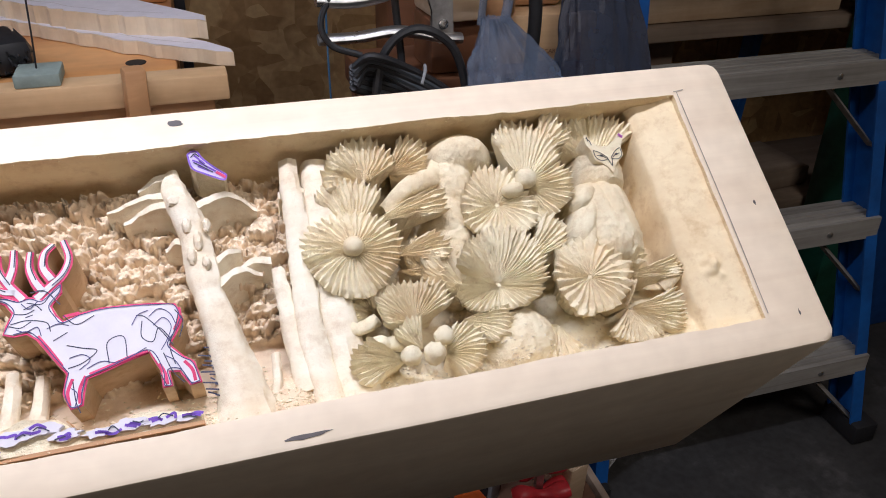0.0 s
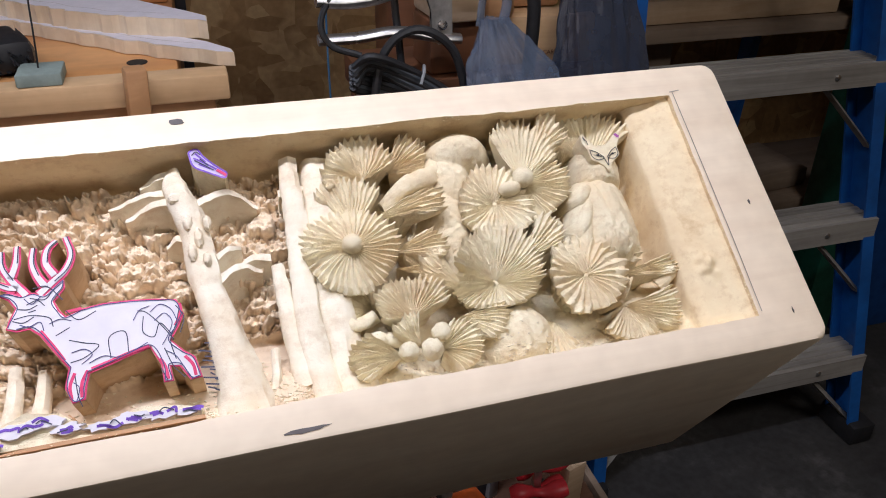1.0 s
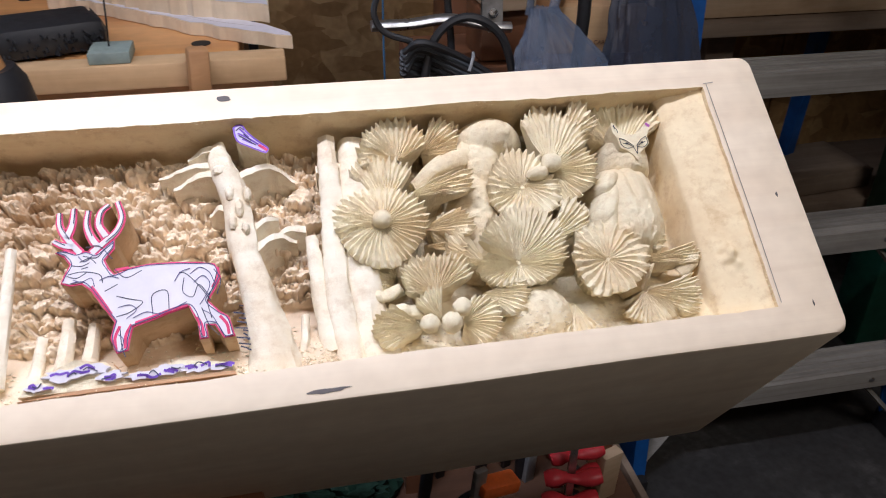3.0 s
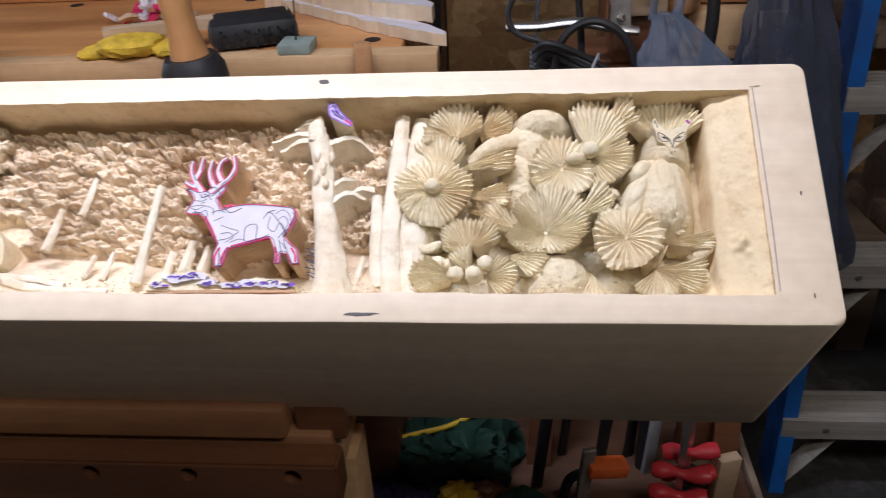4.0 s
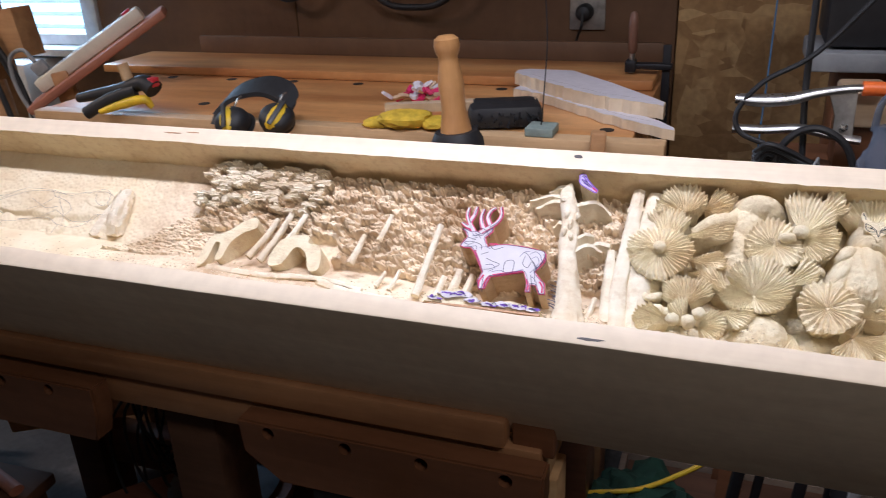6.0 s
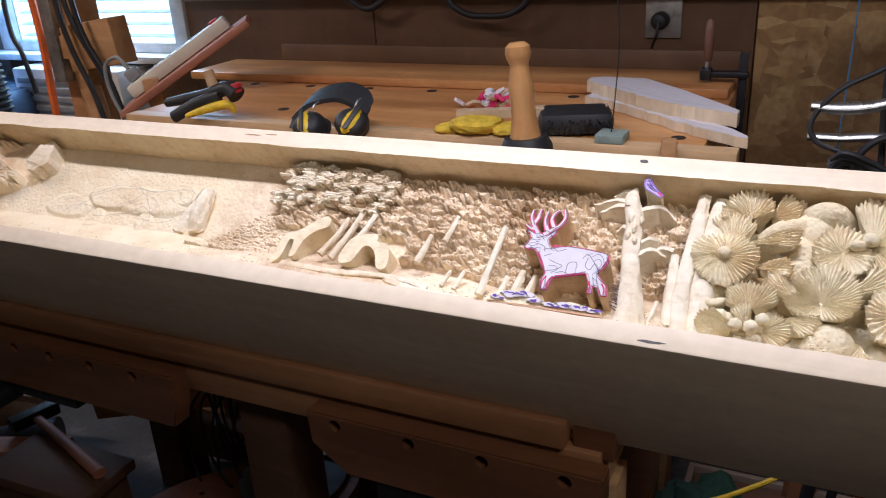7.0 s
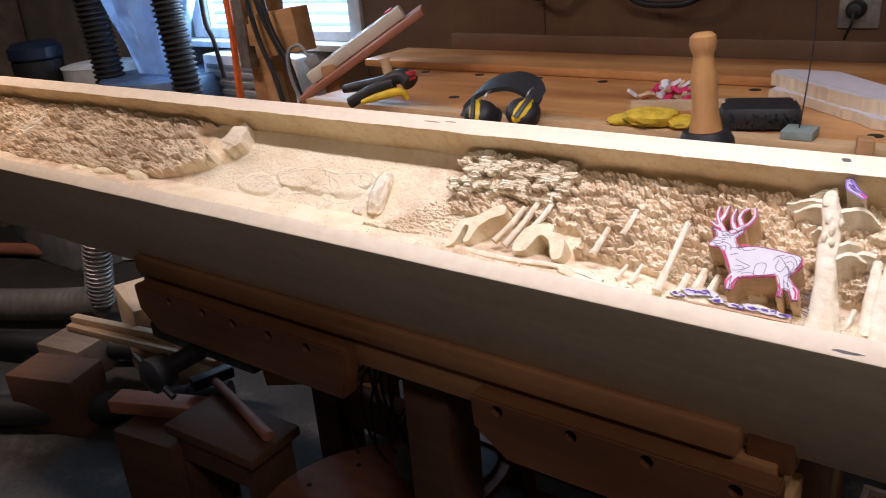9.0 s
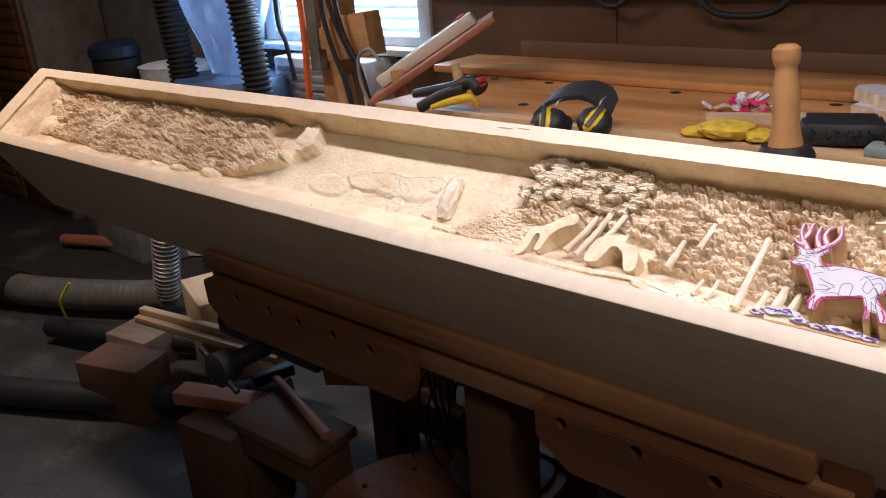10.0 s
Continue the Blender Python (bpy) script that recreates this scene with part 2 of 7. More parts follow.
M_OSB = osb()
M_CONCRETE = concrete()
M_PLY = wood("dark_varnished_ply", (0.110, 0.055, 0.026), (0.180, 0.096, 0.047), (8, 8, 2), 0.55, 0.5, 0.12)
M_BENCHTOP = wood("orange_oiled_planks", (0.41, 0.160, 0.052), (0.75, 0.39, 0.145), (2.5, 34, 34), 0.33, 0.75, 0.12)
M_DARKWOOD = wood("dark_stained_and_shaded_wood", (0.075, 0.033, 0.017), (0.15, 0.070, 0.036), (3, 40, 40), 0.75, 0.5, 0.2)
M_DAY = glow("daylight_outside", (0.48, 0.80, 1.0), 3.2)
M_BAG = plastic_film("grey_plastic_film", (0.15, 0.19, 0.27), 0.62)
M_DARKBAG = plastic_film("dark_plastic_film", (0.055, 0.065, 0.095), 0.84)
M_CLEARBAG = plastic_film("clear_dust_bag", (0.46, 0.66, 0.95), 0.85)
M_CLEARBAG.node_tree.nodes["Principled BSDF"].inputs["Transmission Weight"].default_value = 0.4
M_KNOT = plain("dark_knot", (0.10, 0.085, 0.08), 0.6)


# ---------------------------------------------------------------- mesh helpers
def smooth(bm, angle=40):
    for f in bm.faces:
        f.smooth = True
    for e in bm.edges:
        if len(e.link_faces) == 2 and e.calc_face_angle(0) > radians(angle):
            e.smooth = False


def part(name, bm, material, parent=None, label="", shade=True):
    """Links a bmesh as one mesh object, under a thing or part where one is given."""
    bmesh.ops.recalc_face_normals(bm, faces=bm.faces[:])
    if shade:
        smooth(bm)
    me = bpy.data.meshes.new(name)
    bm.to_mesh(me)
    bm.free()
    me.materials.append(material)
    ob = new(name, me)
    if parent is not None:
        ob.parent = parent
    if label:
        ob["label"] = label
    return ob


def thing(name, label, category, m=None, group="", kind=""):
    ob = new(name)
    ob.empty_display_size = 0.05
    if m is not None:
        ob.matrix_world = m
    return tagged(ob, label, category, group, kind)


def box(bm, x0, x1, y0, y1, z0, z1, bevel=0.003, m=None, seg=2):
    """A box with rounded edges in bm."""
    made = bmesh.ops.create_cube(bm, size=1)["verts"]
    for v in made:
        v.co = Vector((x0 + (v.co.x + 0.5) * (x1 - x0), y0 + (v.co.y + 0.5) * (y1 - y0), z0 + (v.co.z + 0.5) * (z1 - z0)))
    if m is not None:
        bmesh.ops.transform(bm, matrix=m, verts=made)
    if bevel > 0:
        edges = list({e for v in made for e in v.link_edges})
        bmesh.ops.bevel(bm, geom=edges, offset=bevel, segments=seg, affect="EDGES", profile=0.5)
    return bm


def boxed(*a, **k):
    return box(bmesh.new(), *a, **k)


def lathe(profile, seg=24, m=None, bm=None):
    """A turned solid round z from (radius, height) pairs."""
    bm = bm or bmesh.new()
    rings = []
    for r, z in profile:
        rings.append([bm.verts.new((r * math.cos(2 * math.pi * i / seg), r * math.sin(2 * math.pi * i / seg), z)) for i in range(seg)])
    for a, b in zip(rings, rings[1:]):
        for i in range(seg):
            bm.faces.new((a[i], a[(i + 1) % seg], b[(i + 1) % seg], b[i]))
    bm.faces.new(list(reversed(rings[0])))
    bm.faces.new(rings[-1])
    if m is not None:
        bmesh.ops.transform(bm, matrix=m, verts=[v for r in rings for v in r])
    return bm


def spline(points, n=12):
    """Points along a smooth curve through the given ones."""
    p = [Vector(q) for q in points]
    p = [2 * p[0] - p[1]] + p + [2 * p[-1] - p[-2]]
    out = []
    for a, b, c, d in zip(p, p[1:], p[2:], p[3:]):
        for i in range(n):
            t = i / n
            out.append(0.5 * (2 * b + (c - a) * t + (2 * a - 5 * b + 4 * c - d) * t * t + (3 * b - a - 3 * c + d) * t ** 3))
    out.append(p[-2])
    return out


def tube(points, radius, seg=8, n=8, bm=None, flat=1.0, ribs=0.0, pitch=0.02):
    """A round bar along a smooth curve; radius may be a function of 0..1; ribs make a ribbed hose."""
    bm = bm or bmesh.new()
    pts = spline(points, n)
    if ribs:
        total = sum((b - a).length for a, b in zip(pts, pts[1:]))
        steps = int(total / pitch * 4)
        dense, acc, marks = [], 0.0, [i * total / steps for i in range(steps + 1)]
        k = 0
        for a, b in zip(pts, pts[1:]):
            l = (b - a).length
            while k < len(marks) and marks[k] <= acc + l + 1e-9:
                dense.append(a.lerp(b, (marks[k] - acc) / l if l else 0))
                k += 1
            acc += l
        pts = dense
    up = Vector((0, 0, 1))
    rings, last = [], None
    for i, p in enumerate(pts):
        d = (pts[min(i + 1, len(pts) - 1)] - pts[max(i - 1, 0)]).normalized()
        if last is None:
            side = d.cross(up)
            if side.length < 1e-3:
                side = d.cross(Vector((1, 0, 0)))
        else:
            side = last - d * last.dot(d)
        side.normalize()
        last = side
        other = d.cross(side)
        r = radius(i / (len(pts) - 1)) if callable(radius) else radius
        if ribs:
            r += ribs * (1 if i % 4 in (0, 1) else -1)
        rings.append([bm.verts.new(p + side * r * math.cos(2 * math.pi * k / seg) + other * r * flat * math.sin(2 * math.pi * k / seg)) for k in range(seg)])
    for a, b in zip(rings, rings[1:]):
        for i in range(seg):
            bm.faces.new((a[i], a[(i + 1) % seg], b[(i + 1) % seg], b[i]))
    bm.faces.new(list(reversed(rings[0])))
    bm.faces.new(rings[-1])
    return bm


def slab(outline, z0, z1, bm=None, bevel=0.0, top_jitter=0.0):
    """An upright prism over a closed outline of (x, y)."""
    bm = bm or bmesh.new()
    lo = [bm.verts.new((x, y, z0)) for x, y in outline]
    hi = [bm.verts.new((x, y, z1 + random.uniform(-top_jitter, top_jitter))) for x, y in outline]
    n = len(outline)
    for i in range(n):
        bm.faces.new((lo[i], lo[(i + 1) % n], hi[(i + 1) % n], hi[i]))
    flat = [Vector((x, y, 0)) for x, y in outline]
    for a, b, c in tessellate_polygon([flat]):
        for ring in (hi, lo):
            try:
                bm.faces.new((ring[a], ring[b], ring[c]))
            except ValueError:
                pass
    if bevel:
        rim = [e for e in bm.edges if len(e.link_faces) == 2 and e.calc_face_angle(0) > 1.0 and all(v in hi for v in e.verts)]
        bmesh.ops.bevel(bm, geom=rim, offset=bevel, segments=2, affect="EDGES")
    return bm


def drill(ob, holes):
    """Cuts round holes into a mesh object: (centre, axis, radius, depth) in its own space."""
    bm = bmesh.new()
    for c, axis, r, depth in holes:
        q = Vector(axis).to_track_quat("Z", "Y").to_matrix().to_4x4()
        lathe([(r, -depth), (r, 0.01)], 20, Matrix.Translation(c) @ q, bm)
    me = bpy.data.meshes.new("cutter")
    bmesh.ops.recalc_face_normals(bm, faces=bm.faces[:])
    bm.to_mesh(me)
    bm.free()
    cutter = new("cutter", me)
    cutter.matrix_world = ob.matrix_world
    mod = ob.modifiers.new("holes", "BOOLEAN")
    mod.operation, mod.object, mod.solver = "DIFFERENCE", cutter, "EXACT"
    bpy.context.view_layer.update()
    done = bpy.data.meshes.new_from_object(ob.evaluated_get(bpy.context.evaluated_depsgraph_get()))
    ob.modifiers.clear()
    old = ob.data
    ob.data = done
    bpy.data.meshes.remove(old)
    bpy.data.objects.remove(cutter)
    bpy.data.meshes.remove(me)


def setting(name, bm, material, label, category, shade=True):
    return tagged(part(name, bm, material, None, "", shade), label, category, "", "structure")


# ---------------------------------------------------------------- the room
WALL = 1.46
setting("floor", boxed(-7.0, 3.2, -3.2, 3.0, -0.1, 0.0, 0), M_CONCRETE, "dusty grey concrete workshop floor with stains", "floor")
bm = bmesh.new()
for x0, x1, z0, z1 in ((-2.23, -1.5045, 0, 2.6), (-1.5015, -0.4215, 0, 2.6), (-3.17, -2.233, 0, 0.945), (-3.17, -2.233, 1.95, 2.6)):
    box(bm, x0, x1, WALL, WALL + 0.02, z0, z1, 0.0015, None, 1)
setting("wall_northwest", boxed(-7.0, -3.173, WALL, WALL + 0.02, 0, 2.6, 0.0015), plain("grey_brown_paint", (0.21, 0.19, 0.16), 0.7, 0.0, 0.3, 3), "dull grey-brown painted wall", "wall")
setting("wall_north", bm, M_PLY, "dark brown varnished plywood wall sheets", "wall")
bm = bmesh.new()
for x0, x1 in ((-0.4185, 0.9385), (0.9415, 2.2)):
    box(bm, x0, x1, WALL, WALL + 0.02, 0, 2.6, 0.0015, None, 1)
setting("wall_northeast", bm, M_OSB, "golden brown strand board wall sheets", "wall")
bm = box(bmesh.new(), -2.24, 3.2, WALL + 0.03, WALL + 0.08, 0, 2.6, 0)
box(bm, -7.0, -3.17, WALL + 0.03, WALL + 0.08, 0, 2.6, 0)
setting("wall_backing", bm, M_OLDWOOD, "dark boards behind the wall sheets", "wall")
setting("wall_east", boxed(2.2, 2.3, -3.2, 1.5, 0, 2.6, 0), M_OSB, "dim brown board wall behind the ladder", "wall")
setting("wall_south", boxed(-7.0, 2.3, -3.2, -3.1, 0, 2.6, 0), M_OSB, "brown board wall of the workshop", "wall")
setting("wall_west", boxed(-7.0, -6.9, -3.1, 3.0, 0, 2.6, 0), M_OSB, "dim brown board wall of the workshop", "wall")
setting("ceiling", boxed(-7.0, 2.3, -3.2, 1.48, 2.6, 2.7, 0), M_WHITEPAINT, "pale painted workshop ceiling", "ceiling")

# ---------------------------------------------------------------- the carved beam
# Built in its own space: x along the beam, y from its front to its back edge, z out of the carved face.
TILT, LIFT = 35.86, 0.93
LENGTH, DEEP, THICK = 2.500, 0.240, 0.258
IX0, IX1, IY0, IY1 = -2.430, -0.050, 0.025, 0.2125
beam = thing("carved_mantel_beam", "long pale wooden beam with a deep half-finished relief carving", "carving", pose(0, 0, LIFT, TILT))


def wobble(v, size, scale, seed=0.0):
    return noise.noise(Vector(v) * scale + Vector((seed, seed * 1.7, -seed))) * size


def beam_body():
    """Box with rounded ends, a rim and a hollow for the relief."""
    bm = bmesh.new()
    r, n = 0.010, 6
    outer = []
    for cx, cy, a0 in ((-r, r, -90), (-r, DEEP - r, 0), (-LENGTH + r, DEEP - r, 90), (-LENGTH + r, r, 180)):
        for i in range(n + 1):
            a = radians(a0 + 90 * i / n)
            outer.append((cx + r * math.cos(a), cy + r * math.sin(a)))
    dense = []
    for (ax, ay), (bx, by) in zip(outer, outer[1:] + outer[:1]):
        k = max(1, int(math.hypot(bx - ax, by - ay) / 0.03))
        for i in range(k):
            x, y = ax + (bx - ax) * i / k, ay + (by - ay) * i / k
            w = wobble((x, y, 0), 0.0008, 9)
            dense.append((x, y + w))
    inner = []
    for (ax, ay), (bx, by) in (((IX1, IY0), (IX1, IY1)), ((IX1, IY1), (IX0, IY1)), ((IX0, IY1), (IX0, IY0)), ((IX0, IY0), (IX1, IY0))):
        k = int(math.hypot(bx - ax, by - ay) / 0.006)
        for i in range(k):
            x, y = ax + (bx - ax) * i / k, ay + (by - ay) * i / k
            inner.append((x + wobble((x, y, 1), 0.0008, 60), y + wobble((x, y, 5), 0.0022, 14) + wobble((x, y, 3), 0.0010, 90)))
    taper = lambda y, z: y + (-0.020 * (-z / THICK) if y < 0.05 else 0.0)
    e = 0.0035
    rings = []
    for inset, z in ((e, 0.0), (e * 0.3, -e * 0.3), (0, -e), (0, -THICK)):
        rings.append([bm.verts.new((x + (inset if x < -LENGTH / 2 else -inset) * (1 if (x < -LENGTH + 0.02 or x > -0.02) else 0), taper(y, z) + (inset if y < 0.02 else -inset if y > DEEP - 0.02 else 0), z)) for x, y in dense])
    for a, b in zip(rings, rings[1:]):
        for i in range(len(a)):
            bm.faces.new((a[i], b[i], b[(i + 1) % len(a)], a[(i + 1) % len(a)]))
    bm.faces.new(rings[-1])
    lip = [bm.verts.new((x, y, 0.0)) for x, y in inner]
    low = [bm.verts.new((x + 0.004 * (1 if x < IX0 + 0.01 else -1 if x > IX1 - 0.01 else 0), y + wobble((x, y, 8), 0.003, 30), -0.09)) for x, y in inner]
    mid = [bm.verts.new((0.5 * (a.co.x + b.co.x), 0.5 * (a.co.y + b.co.y) + wobble(a.co, 0.0022, 45, 7), -0.04)) for a, b in zip(lip, low)]
    for a, b in ((lip, mid), (mid, low)):
        for i in range(len(a)):
            bm.faces.new((a[i], a[(i + 1) % len(a)], b[(i + 1) % len(a)], b[i])).material_index = 1
    bmesh.ops.triangle_fill(bm, use_beauty=True, use_dissolve=False, edges=[x for x in bm.edges if len(x.link_faces) == 1 and all(abs(v.co.z) < 1e-6 for v in x.verts)])
    return bm


part("beam_body", beam_body(), M_RIM, beam, "sanded pale wooden rim and sides").data.materials.append(M_HOLLOW)

# -- relief ground: one sheet of carved heights
STEP = 0.0008
gx = np.arange(IX0 - 0.004, IX1 + 0.004, STEP)
gy = np.arange(IY0 - 0.003, IY1 + 0.004, STEP)
GX, GY = np.meshgrid(gx, gy, indexing="ij")
rng = np.random.RandomState(7)


def value_noise(cell_x, cell_y, seed):
    """Smooth random heights, -1 to 1, over the relief."""
    r = np.random.RandomState(seed)
    u, v = (GX - gx[0]) / cell_x, (GY - gy[0]) / cell_y
    lat = r.uniform(-1, 1, (int(u.max()) + 3, int(v.max()) + 3))
    i, j = u.astype(int), v.astype(int)
    fu, fv = u - i, v - j
    fu, fv = fu * fu * (3 - 2 * fu), fv * fv * (3 - 2 * fv)
    return (lat[i, j] * (1 - fu) + lat[i + 1, j] * fu) * (1 - fv) + (lat[i, j + 1] * (1 - fu) + lat[i + 1, j + 1] * fu) * fv


def ease(v, a, b):
    t = np.clip((v - a) / (b - a), 0, 1)
    return t * t * (3 - 2 * t)


broad = value_noise(0.09, 0.05, 1)
middle = value_noise(0.022, 0.018, 2)
fine = value_noise(0.006, 0.005, 3)
grit = value_noise(0.0034, 0.0034, 4)
# smooth parts: the open plain round the bison, the strip beside the owl
HEIGHT = -0.064 + 0.003 * broad + 0.0010 * middle + 0.0002 * fine
HEIGHT = np.maximum(HEIGHT, -0.066 + 0.044 * (1 - ease(GY, 0.026, 0.105)) + 0.002 * broad)
end = ease(GX + 0.0012 * middle, -0.0895, -0.0862)
strip = -0.0035 - 0.0075 * ease(-GX, 0.050, 0.080) - 0.012 * ease(-GX, 0.078, 0.094) + 0.0016 * broad + 0.0004 * middle
strip += 0.0050 * np.exp(-((GX + 0.069) / 0.0055) ** 2 - ((GY - 0.070) / 0.009) ** 2) * (1 + 0.8 * fine)
HEIGHT = HEIGHT * (1 - end) + strip * end
flowers = ease(GX, -0.37, -0.345) * (1 - ease(GX, -0.135, -0.112))
HEIGHT += flowers * (-0.014 + 0.006 * middle + 0.0008 * fine + 0.0005 * grit)
# soft rounded hump and stalks among the leaves, and the mound below
for cx, cy, rx, ry, h in ((-0.226, 0.196, 0.028, 0.020, 0.040), (-0.236, 0.178, 0.020, 0.030, 0.034), (-0.244, 0.145, 0.020, 0.040, 0.030), (-0.246, 0.112, 0.020, 0.024, 0.026), (-0.216, 0.048, 0.028, 0.028, 0.034), (-0.262, 0.172, 0.022, 0.009, 0.030), (-0.345, 0.08, 0.014, 0.07, 0.024), (-0.305, 0.040, 0.03, 0.02, 0.016), (-0.06, 0.06, 0.012, 0.016, 0.018), (-0.078, 0.070, 0.012, 0.010, 0.016)):
    d = ((GX - cx) / rx) ** 2 + ((GY - cy) / ry) ** 2
    HEIGHT = np.maximum(HEIGHT, -0.055 + h * np.sqrt(np.clip(1.25 - d, 0, None)) + 0.0006 * grit)


# the far end slopes up to the rim
HEIGHT = np.maximum(HEIGHT, -0.006 - 0.050 * ease(GX + 0.02 * broad, IX0, IX0 + 0.15))
# the bison, left slightly proud of the plain, and dust round it
proud = np.zeros(GX.shape)
for cx, cy, rx, ry, h in ((-1.155, 0.128, 0.085, 0.026, 0.006), (-1.215, 0.128, 0.060, 0.024, 0.007), (-1.085, 0.142, 0.028, 0.018, 0.007), (-1.235, 0.088, 0.016, 0.020, 0.004), (-1.140, 0.094, 0.016, 0.018, 0.004), (-1.300, 0.104, 0.050, 0.022, 0.005)):
    d = ((GX - cx) / rx) ** 2 + ((GY - cy) / ry) ** 2 + 0.20 * middle
    proud = np.maximum(proud, h * (1 - ease(d, 0.55, 1.15)))
HEIGHT += proud


# how leafy the relief is at each place: the wood in the middle, its thin grassy slope, and the wood at the far end
wavy = 0.004 * middle + 0.0015 * fine
wood_a = (GX > -0.905) & (GX < -0.345) & (GY + wavy > 0.072 - 0.012 * np.sin(GX * 21)) & ~((GX > -0.42) & (GY < 0.085)) & ~((GX < -0.70) & (GY + wavy < 0.112))
grass = (GX > -1.035 + 0.135 * np.clip((GY - 0.055) / 0.10, 0, 1) + 0.004 * fine) & (GX < -0.865) & (GY + 0.4 * wavy > 0.058 + 0.22 * np.clip(GX + 0.96, 0, 1))
wood_b = (GX > -2.39) & (GX < -1.475 + 0.05 * np.sin(GY * 60)) & (GY + wavy > 0.062 + 0.03 * ease(GX, -1.75, -1.5) + 0.008 * np.sin(GX * 17) + 0.22 * np.clip(-2.18 - GX, 0, 1))


def stamp(cx, cy, rx, ry, turn, h, tx, ty, dome):
    """Raises one leaf or clump: a tilted, slightly domed ellipse with a hard edge."""
    R = max(rx, ry)
    i0, i1 = np.searchsorted(gx, (cx - R, cx + R))
    j0, j1 = np.searchsorted(gy, (cy - R, cy + R))
    if i1 <= i0 or j1 <= j0:
        return
    dx, dy = GX[i0:i1, j0:j1] - cx, GY[i0:i1, j0:j1] - cy
    c, s = math.cos(turn), math.sin(turn)
    u, v = (dx * c + dy * s) / rx, (-dx * s + dy * c) / ry
    d = u * u + v * v
    top = h + tx * dx + ty * dy + dome * (1 - d)
    HEIGHT[i0:i1, j0:j1] = np.where(d < 1, np.maximum(HEIGHT[i0:i1, j0:j1], top), HEIGHT[i0:i1, j0:j1])



def cells(size_x, size_y, seed, warp):
    """Jittered cells: closeness to a cell's edge, and two random numbers and the way from its middle towards the back."""
    r = np.random.RandomState(seed)
    u = (GX - gx[0]) / size_x + warp * value_noise(size_x * 1.7, size_y * 1.7, seed + 1) + 2
    v = (GY - gy[0]) / size_y + warp * value_noise(size_x * 1.5, size_y * 1.5, seed + 2) + 0.16 * value_noise(size_x * 0.14, size_y * 0.9, seed + 3) + 2
    n, m = int(u.max()) + 4, int(v.max()) + 4
    jx, jy, ra, rb, rt = (r.rand(n, m) for _ in range(5))
    i, j = u.astype(int), v.astype(int)
    f1 = np.full(u.shape, 9.0)
    f2 = np.full(u.shape, 9.0)
    a, tilt = np.zeros(u.shape), np.zeros(u.shape)
    for di in (-1, 0, 1):
        for dj in (-1, 0, 1):
            p, q = i + di, j + dj
            dx, dy = u - p - jx[p, q], v - q - jy[p, q]
            d = np.sqrt(dx * dx + dy * dy)
            near = d < f1
            f2 = np.where(near, f1, np.minimum(f2, d))
            a = np.where(near, ra[p, q], a)
            tilt = np.where(near, dy + 0.5 * dx * (rb[p, q] - 0.5) + 0.3 * (rt[p, q] - 0.5), tilt)
            f1 = np.where(near, d, f1)
    return f2 - f1, f1, a, tilt


def boughs(big, small, seed, amount, twig):
    """Carved boughs: rounded clumps of uneven height, a little higher towards the front, with leaflets on them."""
    e0, d0, a0, v0 = cells(*big, seed, 0.45)
    e1, d1, a1, v1 = cells(*small, seed + 10, 0.45)
    e2, d2, a2, v2 = cells(small[0] * 0.5, small[1] * 0.55, seed + 20, 0.4)
    h = -0.058 + amount * (0.50 * a0 + 0.36 * ease(e0, 0.0, 0.30) + 0.26 * np.clip(0.5 - v0, 0, 1))
    h += twig * (0.55 * a1 * ease(e1, 0.0, 0.22) + 0.35 * np.clip(0.5 - v1, 0, 1))
    return h + 0.42 * twig * a2 * ease(e2, 0.0, 0.30)


def softened(mask, times=3):
    out = mask.astype(float)
    for k in range(times):
        out[1:-1, 1:-1] = (out[1:-1, 1:-1] * 2 + out[:-2, 1:-1] + out[2:, 1:-1] + out[1:-1, :-2] + out[1:-1, 2:]) / 6
    return out


hair = value_noise(0.0017, 0.0060, 31) + 0.7 * value_noise(0.0060, 0.0017, 32)
WOODS = boughs((0.0170, 0.0100), (0.0062, 0.0042), 101, 0.019, 0.0068) + 0.0020 * broad
FAR = boughs((0.025, 0.0160), (0.0090, 0.0062), 151, 0.024, 0.0090) + 0.004 * broad
TUFTS = HEIGHT + boughs((0.0080, 0.0042), (0.0040, 0.0026), 181, 0.0080, 0.0026) + 0.0560
for mask, sheet, fray in ((grass, TUFTS, 0.0004), (wood_a, WOODS, 0.0010), (wood_b, FAR, 0.0008)):
    soft = softened(mask, 2)
    HEIGHT = HEIGHT * (1 - soft) + np.maximum(sheet + fray * hair, HEIGHT - 0.002) * soft
# upright blades along the foot of the grassy slope
for k in range(130):
    x = rng.uniform(-0.985, -0.885)
    y = 0.053 + 0.22 * max(0.0, x + 0.96) + rng.uniform(-0.002, 0.004)
    stamp(x, y, 0.0011, rng.uniform(0.004, 0.009), rng.uniform(-0.25, 0.25), -0.046 + rng.uniform(-0.003, 0.003), 0.0, 0.25, 0.0006)
